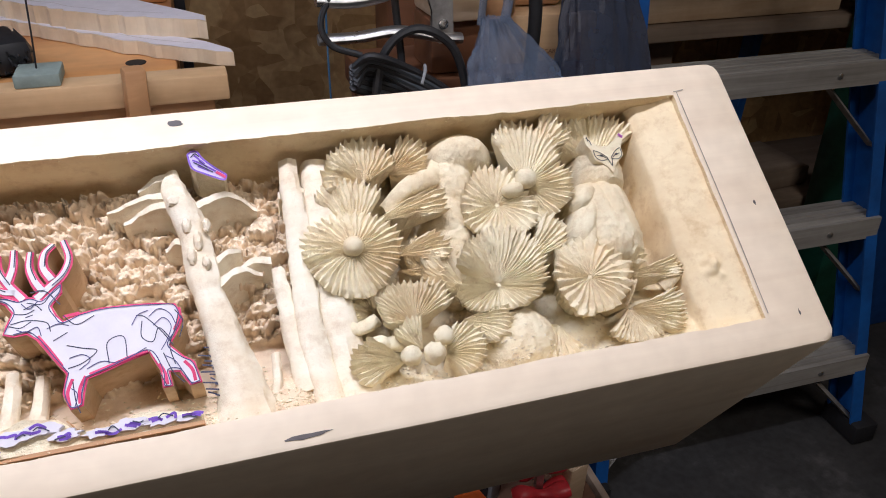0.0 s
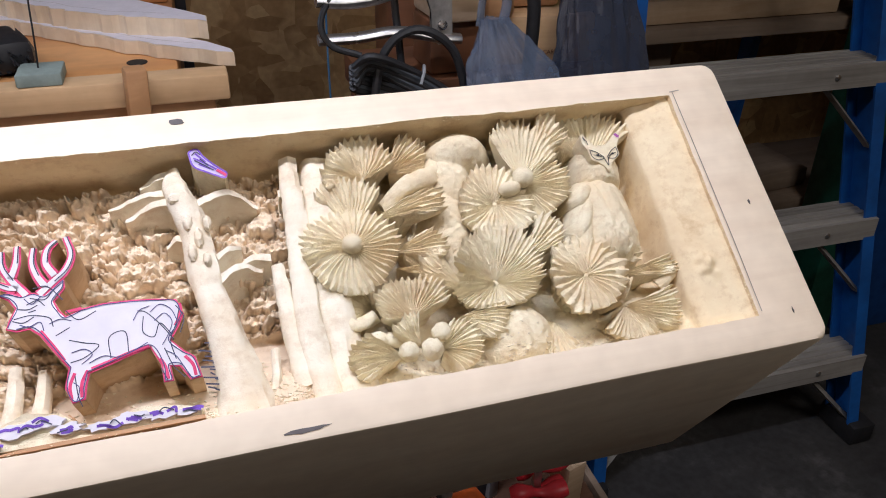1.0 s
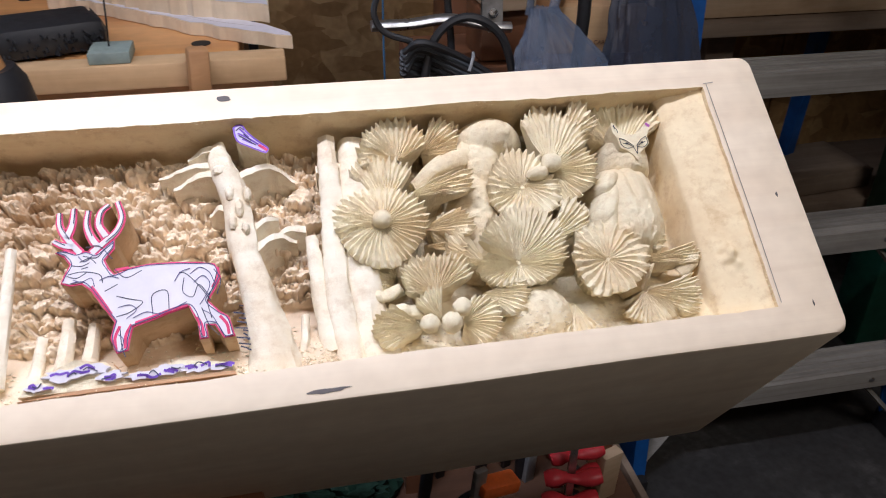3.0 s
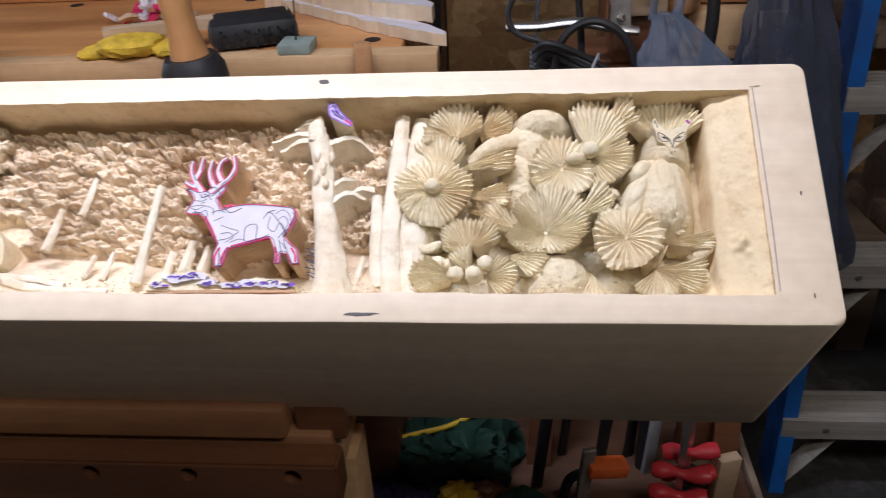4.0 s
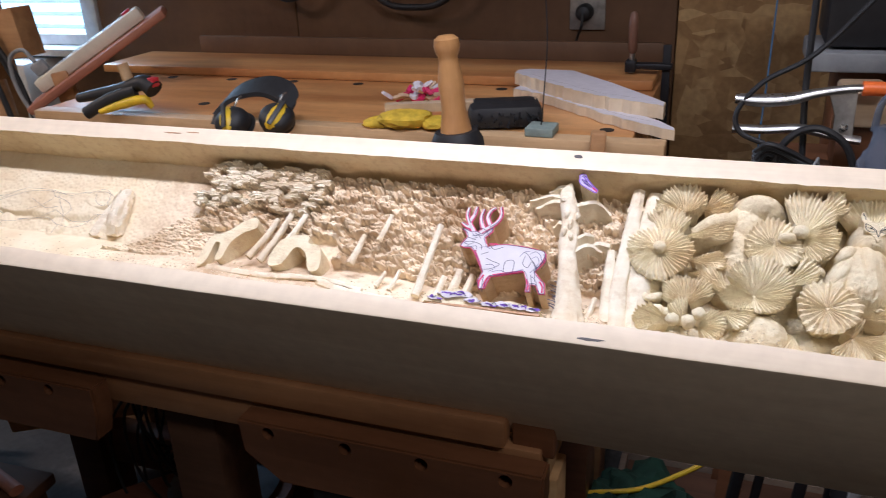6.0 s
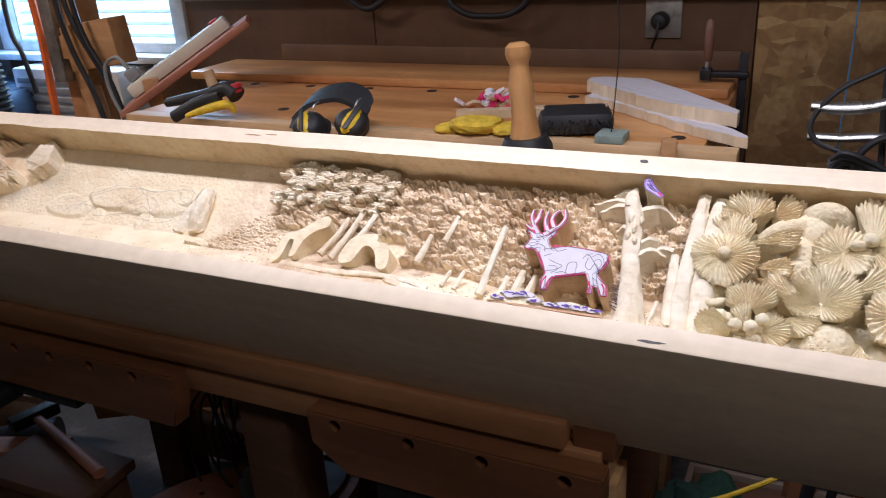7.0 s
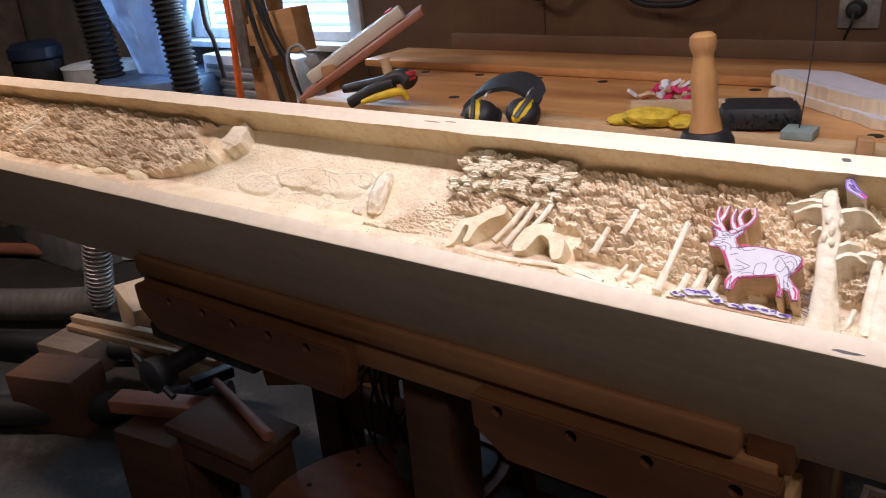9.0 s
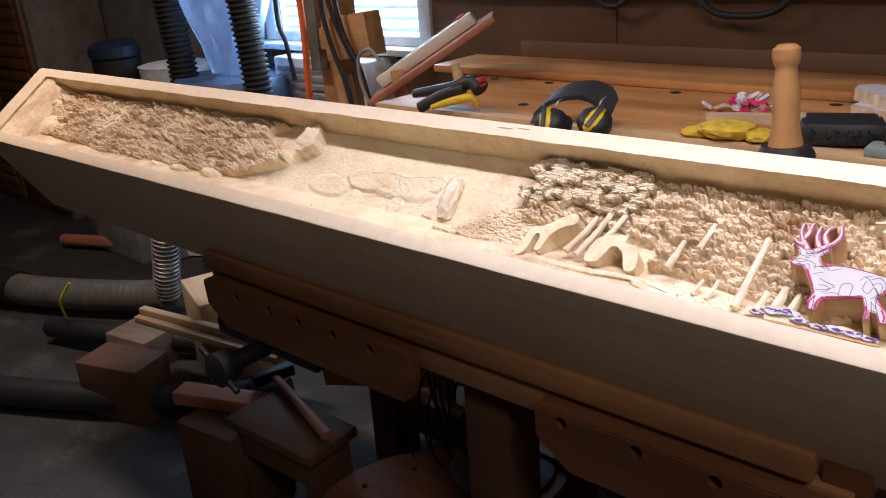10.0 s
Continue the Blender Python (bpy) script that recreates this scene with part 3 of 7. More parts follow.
# deep pits between the boughs, wider along the beam
for k in range(300):
    x, y = rng.uniform(-0.90, -0.36), rng.uniform(0.08, IY1)
    if k % 3 == 0:
        x = rng.uniform(-2.36, -1.5)
    i, j = int((x - gx[0]) / STEP), min(len(gy) - 1, int((y - gy[0]) / STEP))
    if not (wood_a[i, j] or wood_b[i, j]):
        continue
    rx, ry = rng.uniform(0.002, 0.0075), rng.uniform(0.0012, 0.0036)
    i0, i1 = np.searchsorted(gx, (x - rx, x + rx))
    j0, j1 = np.searchsorted(gy, (y - ry, y + ry))
    d = ((GX[i0:i1, j0:j1] - x) / rx) ** 2 + ((GY[i0:i1, j0:j1] - y) / ry) ** 2 + 0.5 * fine[i0:i1, j0:j1]
    HEIGHT[i0:i1, j0:j1] = np.where(d < 1, np.minimum(HEIGHT[i0:i1, j0:j1], -0.066), HEIGHT[i0:i1, j0:j1])
# the top row was left deep along the back edge
HEIGHT -= 0.016 * ease(GY + 0.003 * middle + 0.002 * fine, 0.203, 0.209) * (wood_a | wood_b)
# tool marks over everything
HEIGHT += (0.00018 * grit + 0.00025 * fine) * (0.25 + 0.75 * softened(wood_a | wood_b | (GX > -0.345)))


def height_at(x, y):
    i = min(len(gx) - 1, max(0, int(round((x - gx[0]) / STEP))))
    j = min(len(gy) - 1, max(0, int(round((y - gy[0]) / STEP))))
    return float(HEIGHT[i, j])


def relief_sheet(name, i0, i1, material, label):
    nx, ny = i1 - i0, len(gy)
    co = np.stack([GX[i0:i1], GY[i0:i1], HEIGHT[i0:i1]], -1).reshape(-1, 3)
    i, j = np.meshgrid(np.arange(nx - 1), np.arange(ny - 1), indexing="ij")
    a = (i * ny + j).ravel()
    quads = np.stack([a, a + ny, a + ny + 1, a + 1], -1)
    me = bpy.data.meshes.new(name)
    me.vertices.add(len(co))
    me.vertices.foreach_set("co", co.ravel())
    me.loops.add(quads.size)
    me.loops.foreach_set("vertex_index", quads.ravel().astype(np.int32))
    me.polygons.add(len(quads))
    me.polygons.foreach_set("loop_start", np.arange(0, quads.size, 4, dtype=np.int32))
    me.update(calc_edges=True)
    me.validate()
    me.materials.append(material)
    ob = new(name, me)
    ob.parent = beam
    ob["label"] = label
    return ob


cut_a, cut_b, cut_c = np.searchsorted(gx, (-1.47, -1.02, -0.345))
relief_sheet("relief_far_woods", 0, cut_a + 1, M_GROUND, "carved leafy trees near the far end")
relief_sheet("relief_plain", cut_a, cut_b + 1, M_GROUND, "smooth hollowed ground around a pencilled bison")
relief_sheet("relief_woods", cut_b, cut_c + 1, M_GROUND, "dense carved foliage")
cut_d = int(np.searchsorted(gx, -0.100))
relief_sheet("relief_end_strip", cut_d, len(gx), M_HOLLOW, "smooth bare strip beside the owl")
relief_sheet("relief_leaf_ground", cut_c, cut_d + 1, M_CARVE, "hollowed ground behind large carved leaves")


def fan_leaf(cx, cy, r, a0, a1, zc, ze, ribs, stretch=1.0, jag=0.07, foot=-0.078, seed=0):
    """A fan of sharp carved ribs from a0 to a1 degrees round its heart, with a toothed edge and an undercut side."""
    rnd = random.Random(seed * 31 + ribs)
    bm = bmesh.new()
    full = a1 - a0 >= 359
    prof = (0.0, 0.40, 1.0, 0.80, 0.18)
    per, nr = len(prof), 22
    r, ribs, jag = r * 1.07, int(ribs * 1.05), jag * 0.7
    na = ribs * per
    lengths = [rnd.uniform(1 - jag, 1 + jag * 0.6) for _ in range(ribs + 1)]
    tall = [rnd.uniform(0.75, 1.2) for _ in range(ribs + 1)]
    drift, tip = rnd.uniform(0, 6), rnd.uniform(0, 6)
    wide = [rnd.uniform(0.8, 1.25) for _ in range(ribs)]
    starts = [sum(wide[:k]) / sum(wide) for k in range(ribs + 1)]
    grid = []
    for i in range(na + (0 if full else 1)):
        k, q = divmod(i, per)
        share = starts[k] + (starts[min(k + 1, ribs)] - starts[k]) * q / per
        a = radians(a0 + (a1 - a0) * share)
        crest = prof[q]
        reach = lengths[k % ribs] * (0.945 + 0.055 * crest) * (1 + 0.06 * math.sin(3 * a + drift))
        if not full:
            reach *= 1 - 0.16 * abs(2 * share - 1) ** 3
        col = []
        for j in range(nr + 1):
            t = 0.06 + 0.94 * j / nr
            rr = r * t * reach
            ab = a + 0.05 * math.sin(t * 3 + tip) + 0.035 * noise.noise(Vector((k * 1.7, t * 5, seed)))
            x, y = cx + rr * math.cos(ab), cy + rr * math.sin(ab) * stretch
            chip = noise.noise(Vector((x * 420, y * 420, seed)))
            z = zc + (ze - zc) * t ** 1.3 + 0.0032 * crest * tall[k % ribs] * min(1, 0.12 + t * 1.5) * (1 - 0.45 * max(0, -chip)) + 0.0022 * t * math.sin(2 * a + drift) + 0.0011 * noise.noise(Vector((x, y, seed)) * 90) + 0.0006 * chip + rnd.uniform(-0.0003, 0.0003) - 0.0022 * max(0, t - 0.9) * 10 * (1 - crest)
            col.append(bm.verts.new((x, y, z)))
        x, y, z = col[-1].co
        low = min(foot, z - 0.016)
        rag = 0.003 * noise.noise(Vector((x * 260, y * 260, seed + 3)))
        for f, zz in ((0.975, z - 0.0045 + rag), (0.84, z - 0.0095 + rag), (0.60, z - 0.020), (0.50, low)):
            col.append(bm.verts.new((cx + (x - cx) * f, cy + (y - cy) * f, zz)))
        grid.append(col)
    pairs = list(zip(grid, grid[1:])) + ([(grid[-1], grid[0])] if full else [])
    for a, b in pairs:
        for j in range(len(a) - 1):
            bm.faces.new((a[j], a[j + 1], b[j + 1], b[j]))
    if not full:
        for col in (grid[0], grid[-1]):
            bm.faces.new(col if col is grid[0] else list(reversed(col)))
    bm.faces.new([c[0] for c in reversed(grid)])
    bmesh.ops.triangulate(bm, faces=[f for f in bm.faces if len(f.verts) > 8])
    return part("leaf", bm, M_CARVE, beam)


LEAVES = (
    # heart x, y, reach, from, to, height at heart and edge, ribs, stretch, raggedness
    (-0.321, 0.1265, 0.033, 0, 360, -0.014, -0.019, 38, 0.92, 0.05),
    (-0.3008, 0.1815, 0.031, 16, 198, -0.024, -0.015, 19, 0.92, 0.08),
    (-0.2827, 0.1867, 0.031, -28, 64, -0.026, -0.018, 12, 0.9, 0.10),
    (-0.3158, 0.1450, 0.036, 40, 132, -0.024, -0.016, 13, 1.0, 0.06),
    (-0.3030, 0.1480, 0.050, -7, 20, -0.022, -0.014, 7, 1.0, 0.08),
    (-0.2911, 0.1223, 0.038, -17, 28, -0.026, -0.017, 8, 1.0, 0.10),
    (-0.2920, 0.1130, 0.030, -34, -6, -0.030, -0.024, 5, 1.0, 0.12),
    (-0.2092, 0.1489, 0.027, 0, 360, -0.022, -0.018, 30, 1.03, 0.06),
    (-0.1840, 0.1631, 0.034, -110, 45, -0.022, -0.020, 21, 1.0, 0.06),
    (-0.1840, 0.1640, 0.044, 20, 118, -0.023, -0.012, 15, 1.0, 0.12),
    (-0.1654, 0.1870, 0.028, 8, 84, -0.020, -0.010, 7, 1.0, 0.26),
    (-0.2244, 0.0889, 0.040, -10, 146, -0.026, -0.014, 27, 0.92, 0.06),
    (-0.2240, 0.0880, 0.032, 150, 352, -0.024, -0.020, 25, 0.62, 0.08),
    (-0.2464, 0.0869, 0.035, 112, 168, -0.026, -0.017, 9, 1.0, 0.08),
    (-0.2000, 0.1045, 0.036, 4, 54, -0.026, -0.017, 8, 1.0, 0.10),
    (-0.1578, 0.0824, 0.028, 0, 360, -0.020, -0.018, 25, 1.0, 0.10),
    (-0.1294, 0.0807, 0.045, -13, 14, -0.028, -0.018, 7, 1.0, 0.08),
    (-0.1356, 0.0549, 0.042, -42, 14, -0.022, -0.018, 12, 1.0, 0.05),
    (-0.1356, 0.0549, 0.027, -140, -38, -0.022, -0.020, 13, 1.0, 0.08),
    (-0.1356, 0.0560, 0.024, 55, 125, -0.026, -0.020, 8, 1.0, 0.10),
    (-0.2870, 0.0735, 0.028, 15, 190, -0.026, -0.016, 21, 0.95, 0.12),
    (-0.3000, 0.0470, 0.034, 138, 206, -0.022, -0.017, 11, 0.95, 0.08),
    (-0.2878, 0.0518, 0.023, 84, 150, -0.022, -0.016, 8, 1.0, 0.10),
    (-0.2741, 0.0471, 0.025, -66, 66, -0.022, -0.016, 15, 0.95, 0.09),
    (-0.2560, 0.0690, 0.032, -56, 10, -0.028, -0.020, 10, 0.95, 0.10),
    (-0.2660, 0.1060, 0.026, 20, 150, -0.036, -0.028, 13, 1.0, 0.10),
    (-0.1840, 0.1180, 0.026, 30, 170, -0.036, -0.028, 13, 1.0, 0.10),
    (-0.1300, 0.1000, 0.024, -30, 100, -0.038, -0.030, 11, 1.0, 0.12),
    (-0.1850, 0.0560, 0.026, 170, 300, -0.036, -0.028, 13, 1.0, 0.10),
    (-0.3120, 0.0880, 0.024, 90, 230, -0.036, -0.028, 12, 1.0, 0.12),
    (-0.2640, 0.1930, 0.022, -40, 80, -0.036, -0.026, 10, 1.0, 0.10),
    (-0.1180, 0.1800, 0.040, 20, 158, -0.036, -0.020, 18, 0.85, 0.10),
)
for k, (x, y, r, a0, a1, zc, ze, ribs, st, jag) in enumerate(LEAVES):
    fan_leaf(x, y, r, a0, a1, zc, ze, ribs, st, jag, seed=k)


def pebble(name, x, y, z, rx, ry, rz, material, parent, seed=0.0, rough=0.0012, label="", detail=3):
    """A carved rounded form."""
    bm = bmesh.new()
    bmesh.ops.create_icosphere(bm, subdivisions=detail, radius=1)
    for v in bm.verts:
        n = v.co.normalized()
        w = 1 + (noise.noise(n * 2.5 + Vector((seed, 0, seed))) * 0.12 + noise.noise(n * 7 + Vector((0, seed, 0))) * 0.05) * rough / 0.0012
        v.co = Vector((x + n.x * rx * w, y + n.y * ry * w, z + n.z * rz * w))
    return part(name, bm, material, parent, label)


pebble("seed_head", -0.3205, 0.1275, -0.0115, 0.0068, 0.0068, 0.008, M_CARVE, beam, 1)
pebble("seed_head", -0.185, 0.163, -0.014, 0.0080, 0.0075, 0.008, M_CARVE, beam, 2)
pebble("seed_head", -0.197, 0.156, -0.016, 0.0085, 0.0055, 0.007, M_CARVE, beam, 3)
pebble("berry", -0.2986, 0.0469, -0.013, 0.0068, 0.0066, 0.0068, M_CARVE, beam, 4, 0.0016)
pebble("berry", -0.2744, 0.0563, -0.013, 0.0066, 0.0066, 0.0068, M_CARVE, beam, 5, 0.0016)
pebble("berry", -0.2835, 0.0451, -0.011, 0.0072, 0.0076, 0.0072, M_CARVE, beam, 6, 0.0016)


def limb(name, points, radius, material=M_CHALK, seg=16, flat=0.8, label="", rough=0.0012):
    """A carved trunk or bough: facets along it, crumbly skin."""
    bm = tube(points, radius, seg, 12, flat=flat)
    for v in bm.verts:
        c = v.co
        d = noise.noise(Vector((c.x * 190, c.y * 28, c.z * 190))) * rough * 1.5 + noise.noise(c * 150) * rough * 0.7 + noise.noise(c * 420) * rough * 0.5
        v.co += Vector((d * 0.8, d * 0.3, d))
    return part(name, bm, M_CARVE if name == "stalk" else material, beam, label)


def taper(a, b, power=1.0):
    return lambda t: a + (b - a) * t ** power


# tree with a broken crown, flared at the foot
def main_trunk(t):
    """Half width of the old tree along its height: a wide foot, a long shaft, a broken top."""
    return 0.0098 + 0.0115 * (1 - min(1, t * 2.4)) ** 1.6 - 0.0048 * max(0, t - 0.72) / 0.28 + 0.0004 * math.sin(t * 31)


limb("tree_trunk", [(-0.403, 0.022, -0.030), (-0.4065, 0.060, -0.025), (-0.4165, 0.115, -0.022), (-0.4215, 0.160, -0.021), (-0.4295, 0.188, -0.020), (-0.4300, 0.205, -0.024)], main_trunk, seg=22, flat=0.85, label="carved trunk with bare branch stubs", rough=0.0012)
# stubs and bark knots on the shaft
for k, (x, y, rx, ry) in enumerate(((-0.424, 0.160, 0.0034, 0.0060), (-0.4185, 0.148, 0.0030, 0.0075), (-0.4235, 0.138, 0.0032, 0.0060), (-0.4150, 0.132, 0.0028, 0.0050), (-0.4120, 0.158, 0.0026, 0.0056), (-0.4300, 0.179, 0.0050, 0.0044))):
    pebble("branch_stub", x, y, -0.0140, rx, ry, 0.0040, M_CHALK, beam, 60 + k, 0.0025)

def fin(points, thick, seed):
    """A bare branch left as a thin upright fin, tall at the trunk and pointed at its tip."""
    bm = bmesh.new()
    p = spline(points, 7)
    rows = []
    for i, q in enumerate(p):
        t = i / (len(p) - 1)
        w = thick * (2.0 - 1.2 * t) + 0.0006 * noise.noise(Vector((q.x * 200, seed, 0)))
        top = max(q.z, -0.023) - 0.004 + 0.0012 * noise.noise(Vector((q.x * 260, q.y * 260, seed)))
        tall = top + 0.052
        drop = 0.012 * (1 - t * t) + 0.001
        row = []
        for k, f in enumerate((0.0, 0.3, 0.6, 0.85, 1.0)):
            z = top - tall * f
            y = q.y - w / 2 - drop * f ** 1.3 + 0.0010 * noise.noise(Vector((q.x * 150, z * 150, seed)))
            row.append(bm.verts.new((q.x, y, z)))
        for f in (1.0, 0.5, 0.0):
            z = top - tall * f
            row.append(bm.verts.new((q.x, q.y + w / 2, z)))
        rows.append(row)
    for a, b in zip(rows, rows[1:]):
        for k in range(len(a)):
            bm.faces.new((a[k], a[(k + 1) % len(a)], b[(k + 1) % len(b)], b[k]))
    bm.faces.new(rows[0][::-1])
    bm.faces.new(rows[-1])
    return part("branch", bm, M_CHALK, beam)


for k, (pts, thick) in enumerate((
    ([(-0.4300, 0.2020, -0.018), (-0.4420, 0.2020, -0.019), (-0.4530, 0.1965, -0.026)], 0.0030),
    ([(-0.4330, 0.1875, -0.016), (-0.4520, 0.1875, -0.017), (-0.4740, 0.1830, -0.026)], 0.0026),
    ([(-0.4280, 0.1795, -0.014), (-0.4460, 0.1790, -0.015), (-0.4640, 0.1735, -0.026)], 0.0030),
    ([(-0.4240, 0.1740, -0.015), (-0.4100, 0.1790, -0.014), (-0.3974, 0.1825, -0.014), (-0.3880, 0.1790, -0.017), (-0.3780, 0.1725, -0.024)], 0.0030),
    ([(-0.4120, 0.1330, -0.017), (-0.4020, 0.1390, -0.015), (-0.3925, 0.1425, -0.022)], 0.0032),
    ([(-0.4120, 0.1170, -0.016), (-0.4020, 0.1230, -0.014), (-0.3930, 0.1262, -0.015), (-0.3810, 0.1235, -0.024)], 0.0032),
    ([(-0.4270, 0.1520, -0.018), (-0.4340, 0.1530, -0.018), (-0.4400, 0.1500, -0.026)], 0.0030),
    ([(-0.3620, 0.1800, -0.022), (-0.3480, 0.1820, -0.020), (-0.3380, 0.1800, -0.026)], 0.0030),
    ([(-0.3740, 0.1330, -0.024), (-0.3850, 0.1350, -0.024), (-0.3940, 0.1310, -0.032)], 0.0028))):
    fin(pts, thick, k + 0.5)
limb("tree_trunk", [(-0.352, 0.026, -0.028), (-0.357, 0.080, -0.026), (-0.354, 0.150, -0.024), (-0.352, 0.206, -0.026)], taper(0.0100, 0.0064), rough=0.0015)
limb("tree_trunk", [(-0.332, 0.028, -0.034), (-0.338, 0.080, -0.032), (-0.336, 0.150, -0.028), (-0.331, 0.204, -0.032)], taper(0.014, 0.0115), rough=0.0015)
limb("tree_trunk", [(-0.364, 0.040, -0.030), (-0.369, 0.090, -0.028), (-0.371, 0.126, -0.026)], taper(0.008, 0.004))
limb("stalk", [(-0.290, 0.160, -0.030), (-0.272, 0.172, -0.022), (-0.254, 0.178, -0.024), (-0.240, 0.190, -0.030)], taper(0.005, 0.010), flat=0.8)
limb("stalk", [(-0.312, 0.080, -0.030), (-0.326, 0.074, -0.024), (-0.336, 0.078, -0.030)], taper(0.005, 0.004))
limb("stalk", [(-0.300, 0.060, -0.030), (-0.316, 0.062, -0.022), (-0.330, 0.056, -0.030)], taper(0.005, 0.004))
limb("stalk", [(-0.190, 0.140, -0.032), (-0.176, 0.128, -0.022), (-0.160, 0.126, -0.030)], taper(0.006, 0.004))
limb("stalk", [(-0.100, 0.068, -0.030), (-0.090, 0.076, -0.022), (-0.084, 0.080, -0.028)], taper(0.006, 0.004))
for x, y0, y1, w in ((-0.571, 0.040, 0.136, 0.0050), (-0.520, 0.045, 0.080, 0.006), (-0.536, 0.045, 0.085, 0.006), (-0.553, 0.040, 0.075, 0.005), (-0.666, 0.075, 0.118, 0.0045), (-0.640, 0.110, 0.150, 0.0035), (-0.776, 0.065, 0.145, 0.0048), (-0.793, 0.068, 0.128, 0.0048), (-0.757, 0.080, 0.140, 0.0045), (-0.608, 0.048, 0.075, 0.003), (-0.625, 0.050, 0.072, 0.003), (-0.382, 0.040, 0.070, 0.004)):
    z = -0.020 if x == -0.571 else -0.030
    lean = 0.012 if -0.8 < x < -0.75 else 0.003
    limb("sapling_trunk", [(x - lean, y0, z), (x, (y0 + y1) / 2, z - 0.001), (x + lean * 0.4, y1, z - 0.004)], taper(w, w * 0.7), seg=10, flat=1.1, rough=0.0007)


for k in range(4):
    d = 0.026 * k
    limb("fallen_trunk", [(-2.205 + d, 0.066 + 0.003 * k, -0.049), (-2.125 + d, 0.132, -0.043), (-2.045 + d * 0.8, 0.190 - 0.003 * k, -0.047)], taper(0.0090, 0.007), seg=14, rough=0.0025)


def ragged(cx, cy, rx, ry, n, seed, jag=0.25):
    r = random.Random(seed)
    out = []
    for i in range(n):
        a = 2 * math.pi * i / n
        k = 1 + r.uniform(-jag, jag)
        out.append((cx + rx * k * math.cos(a), cy + ry * k * math.sin(a)))
    return out


def undercut_plate(cx, cy, rx, ry, top, seed):
    """A flat leafy plate with a lobed edge, thin at its rim and cut away underneath."""
    bm = slab(ragged(cx, cy, rx, ry, 38, seed, 0.55), top - 0.0045, top, top_jitter=0.0008)
    ring = [v for v in bm.verts if v.co.z < top - 0.003]
    low = []
    for v in ring[:38]:
        low.append(bm.verts.new((cx + (v.co.x - cx) * 0.5, cy + 0.004 + (v.co.y - cy) * 0.4, -0.064)))
    for i in range(38):
        bm.faces.new((ring[i], low[i], low[(i + 1) % 38], ring[(i + 1) % 38]))
    return bm


# flat canopy plates still to be carved, rock arches, stump and boulder
rnd = random.Random(21)
for k in range(125):
    x = rnd.uniform(-0.915, -0.738)
    y = rnd.uniform(0.172, 0.206) if k % 3 else rnd.uniform(0.140, 0.180)
    rx, ry = rnd.uniform(0.0045, 0.0105), rnd.uniform(0.0024, 0.0048)
    top = rnd.uniform(-0.034, -0.027)
    part("canopy_plate", undercut_plate(x, y, rx, ry, top, k), M_CHALK, beam, shade=False)


def rounded(outline, n=4):
    p = [Vector((a, b, 0)) for a, b in outline]
    p = p + p[:3]
    return [(q.x, q.y) for q in spline(p, n)[n:-n - 1]]


part("rock_arch", slab(rounded([(-0.868, 0.046), (-0.866, 0.085), (-0.852, 0.094), (-0.842, 0.100), (-0.828, 0.114), (-0.812, 0.122), (-0.806, 0.108), (-0.822, 0.098), (-0.834, 0.082), (-0.838, 0.060), (-0.846, 0.058), (-0.847, 0.078), (-0.855, 0.080), (-0.857, 0.054)], 4), -0.06, -0.024, bevel=0.0022, top_jitter=0.0004), M_CARVE, beam, "carved rock arch", shade=False)
part("rock_arch", slab(rounded([(-0.772, 0.060), (-0.768, 0.090), (-0.750, 0.102), (-0.732, 0.104), (-0.728, 0.094), (-0.714, 0.092), (-0.706, 0.078), (-0.704, 0.060), (-0.716, 0.058), (-0.728, 0.080), (-0.744, 0.086), (-0.754, 0.062)], 4), -0.06, -0.024, bevel=0.0022, top_jitter=0.0004), M_CARVE, beam, shade=False)
part("tree_stump", slab(ragged(-1.395, 0.176, 0.022, 0.030, 18, 3, 0.22), -0.062, -0.028, top_jitter=0.002), M_CHALK, beam, shade=False)
limb("boulder", [(-1.036, 0.088, -0.054), (-1.040, 0.120, -0.046), (-1.046, 0.154, -0.048)], lambda t: 0.009 + 0.006 * math.sin(0.3 + 2.5 * t), seg=28, flat=0.85, rough=0.0035)
limb("boulder", [(-1.068, 0.086, -0.058), (-1.064, 0.112, -0.054), (-1.062, 0.136, -0.056)], lambda t: 0.014 - 0.005 * t, seg=12, flat=0.6, rough=0.003)
for k, (x, y, rx, ry) in enumerate(((-1.60, 0.066, 0.03, 0.014), (-1.70, 0.060, 0.035, 0.012), (-1.78, 0.058, 0.03, 0.010), (-2.32, 0.10, 0.04, 0.03), (-2.36, 0.16, 0.03, 0.03))):
    pebble("boulder", x, y, -0.050, rx, ry, 0.020, M_CARVE, beam, 20 + k, 0.002)
# bare, half-fallen boughs on the ground in front
for pts in ([(-0.855, 0.048, -0.030), (-0.78, 0.044, -0.026), (-0.70, 0.050, -0.028), (-0.64, 0.040, -0.024)], [(-0.70, 0.046, -0.028), (-0.66, 0.036, -0.022), (-0.60, 0.034, -0.024)]):
    limb("bough", pts, taper(0.005, 0.003), seg=8, rough=0.001)


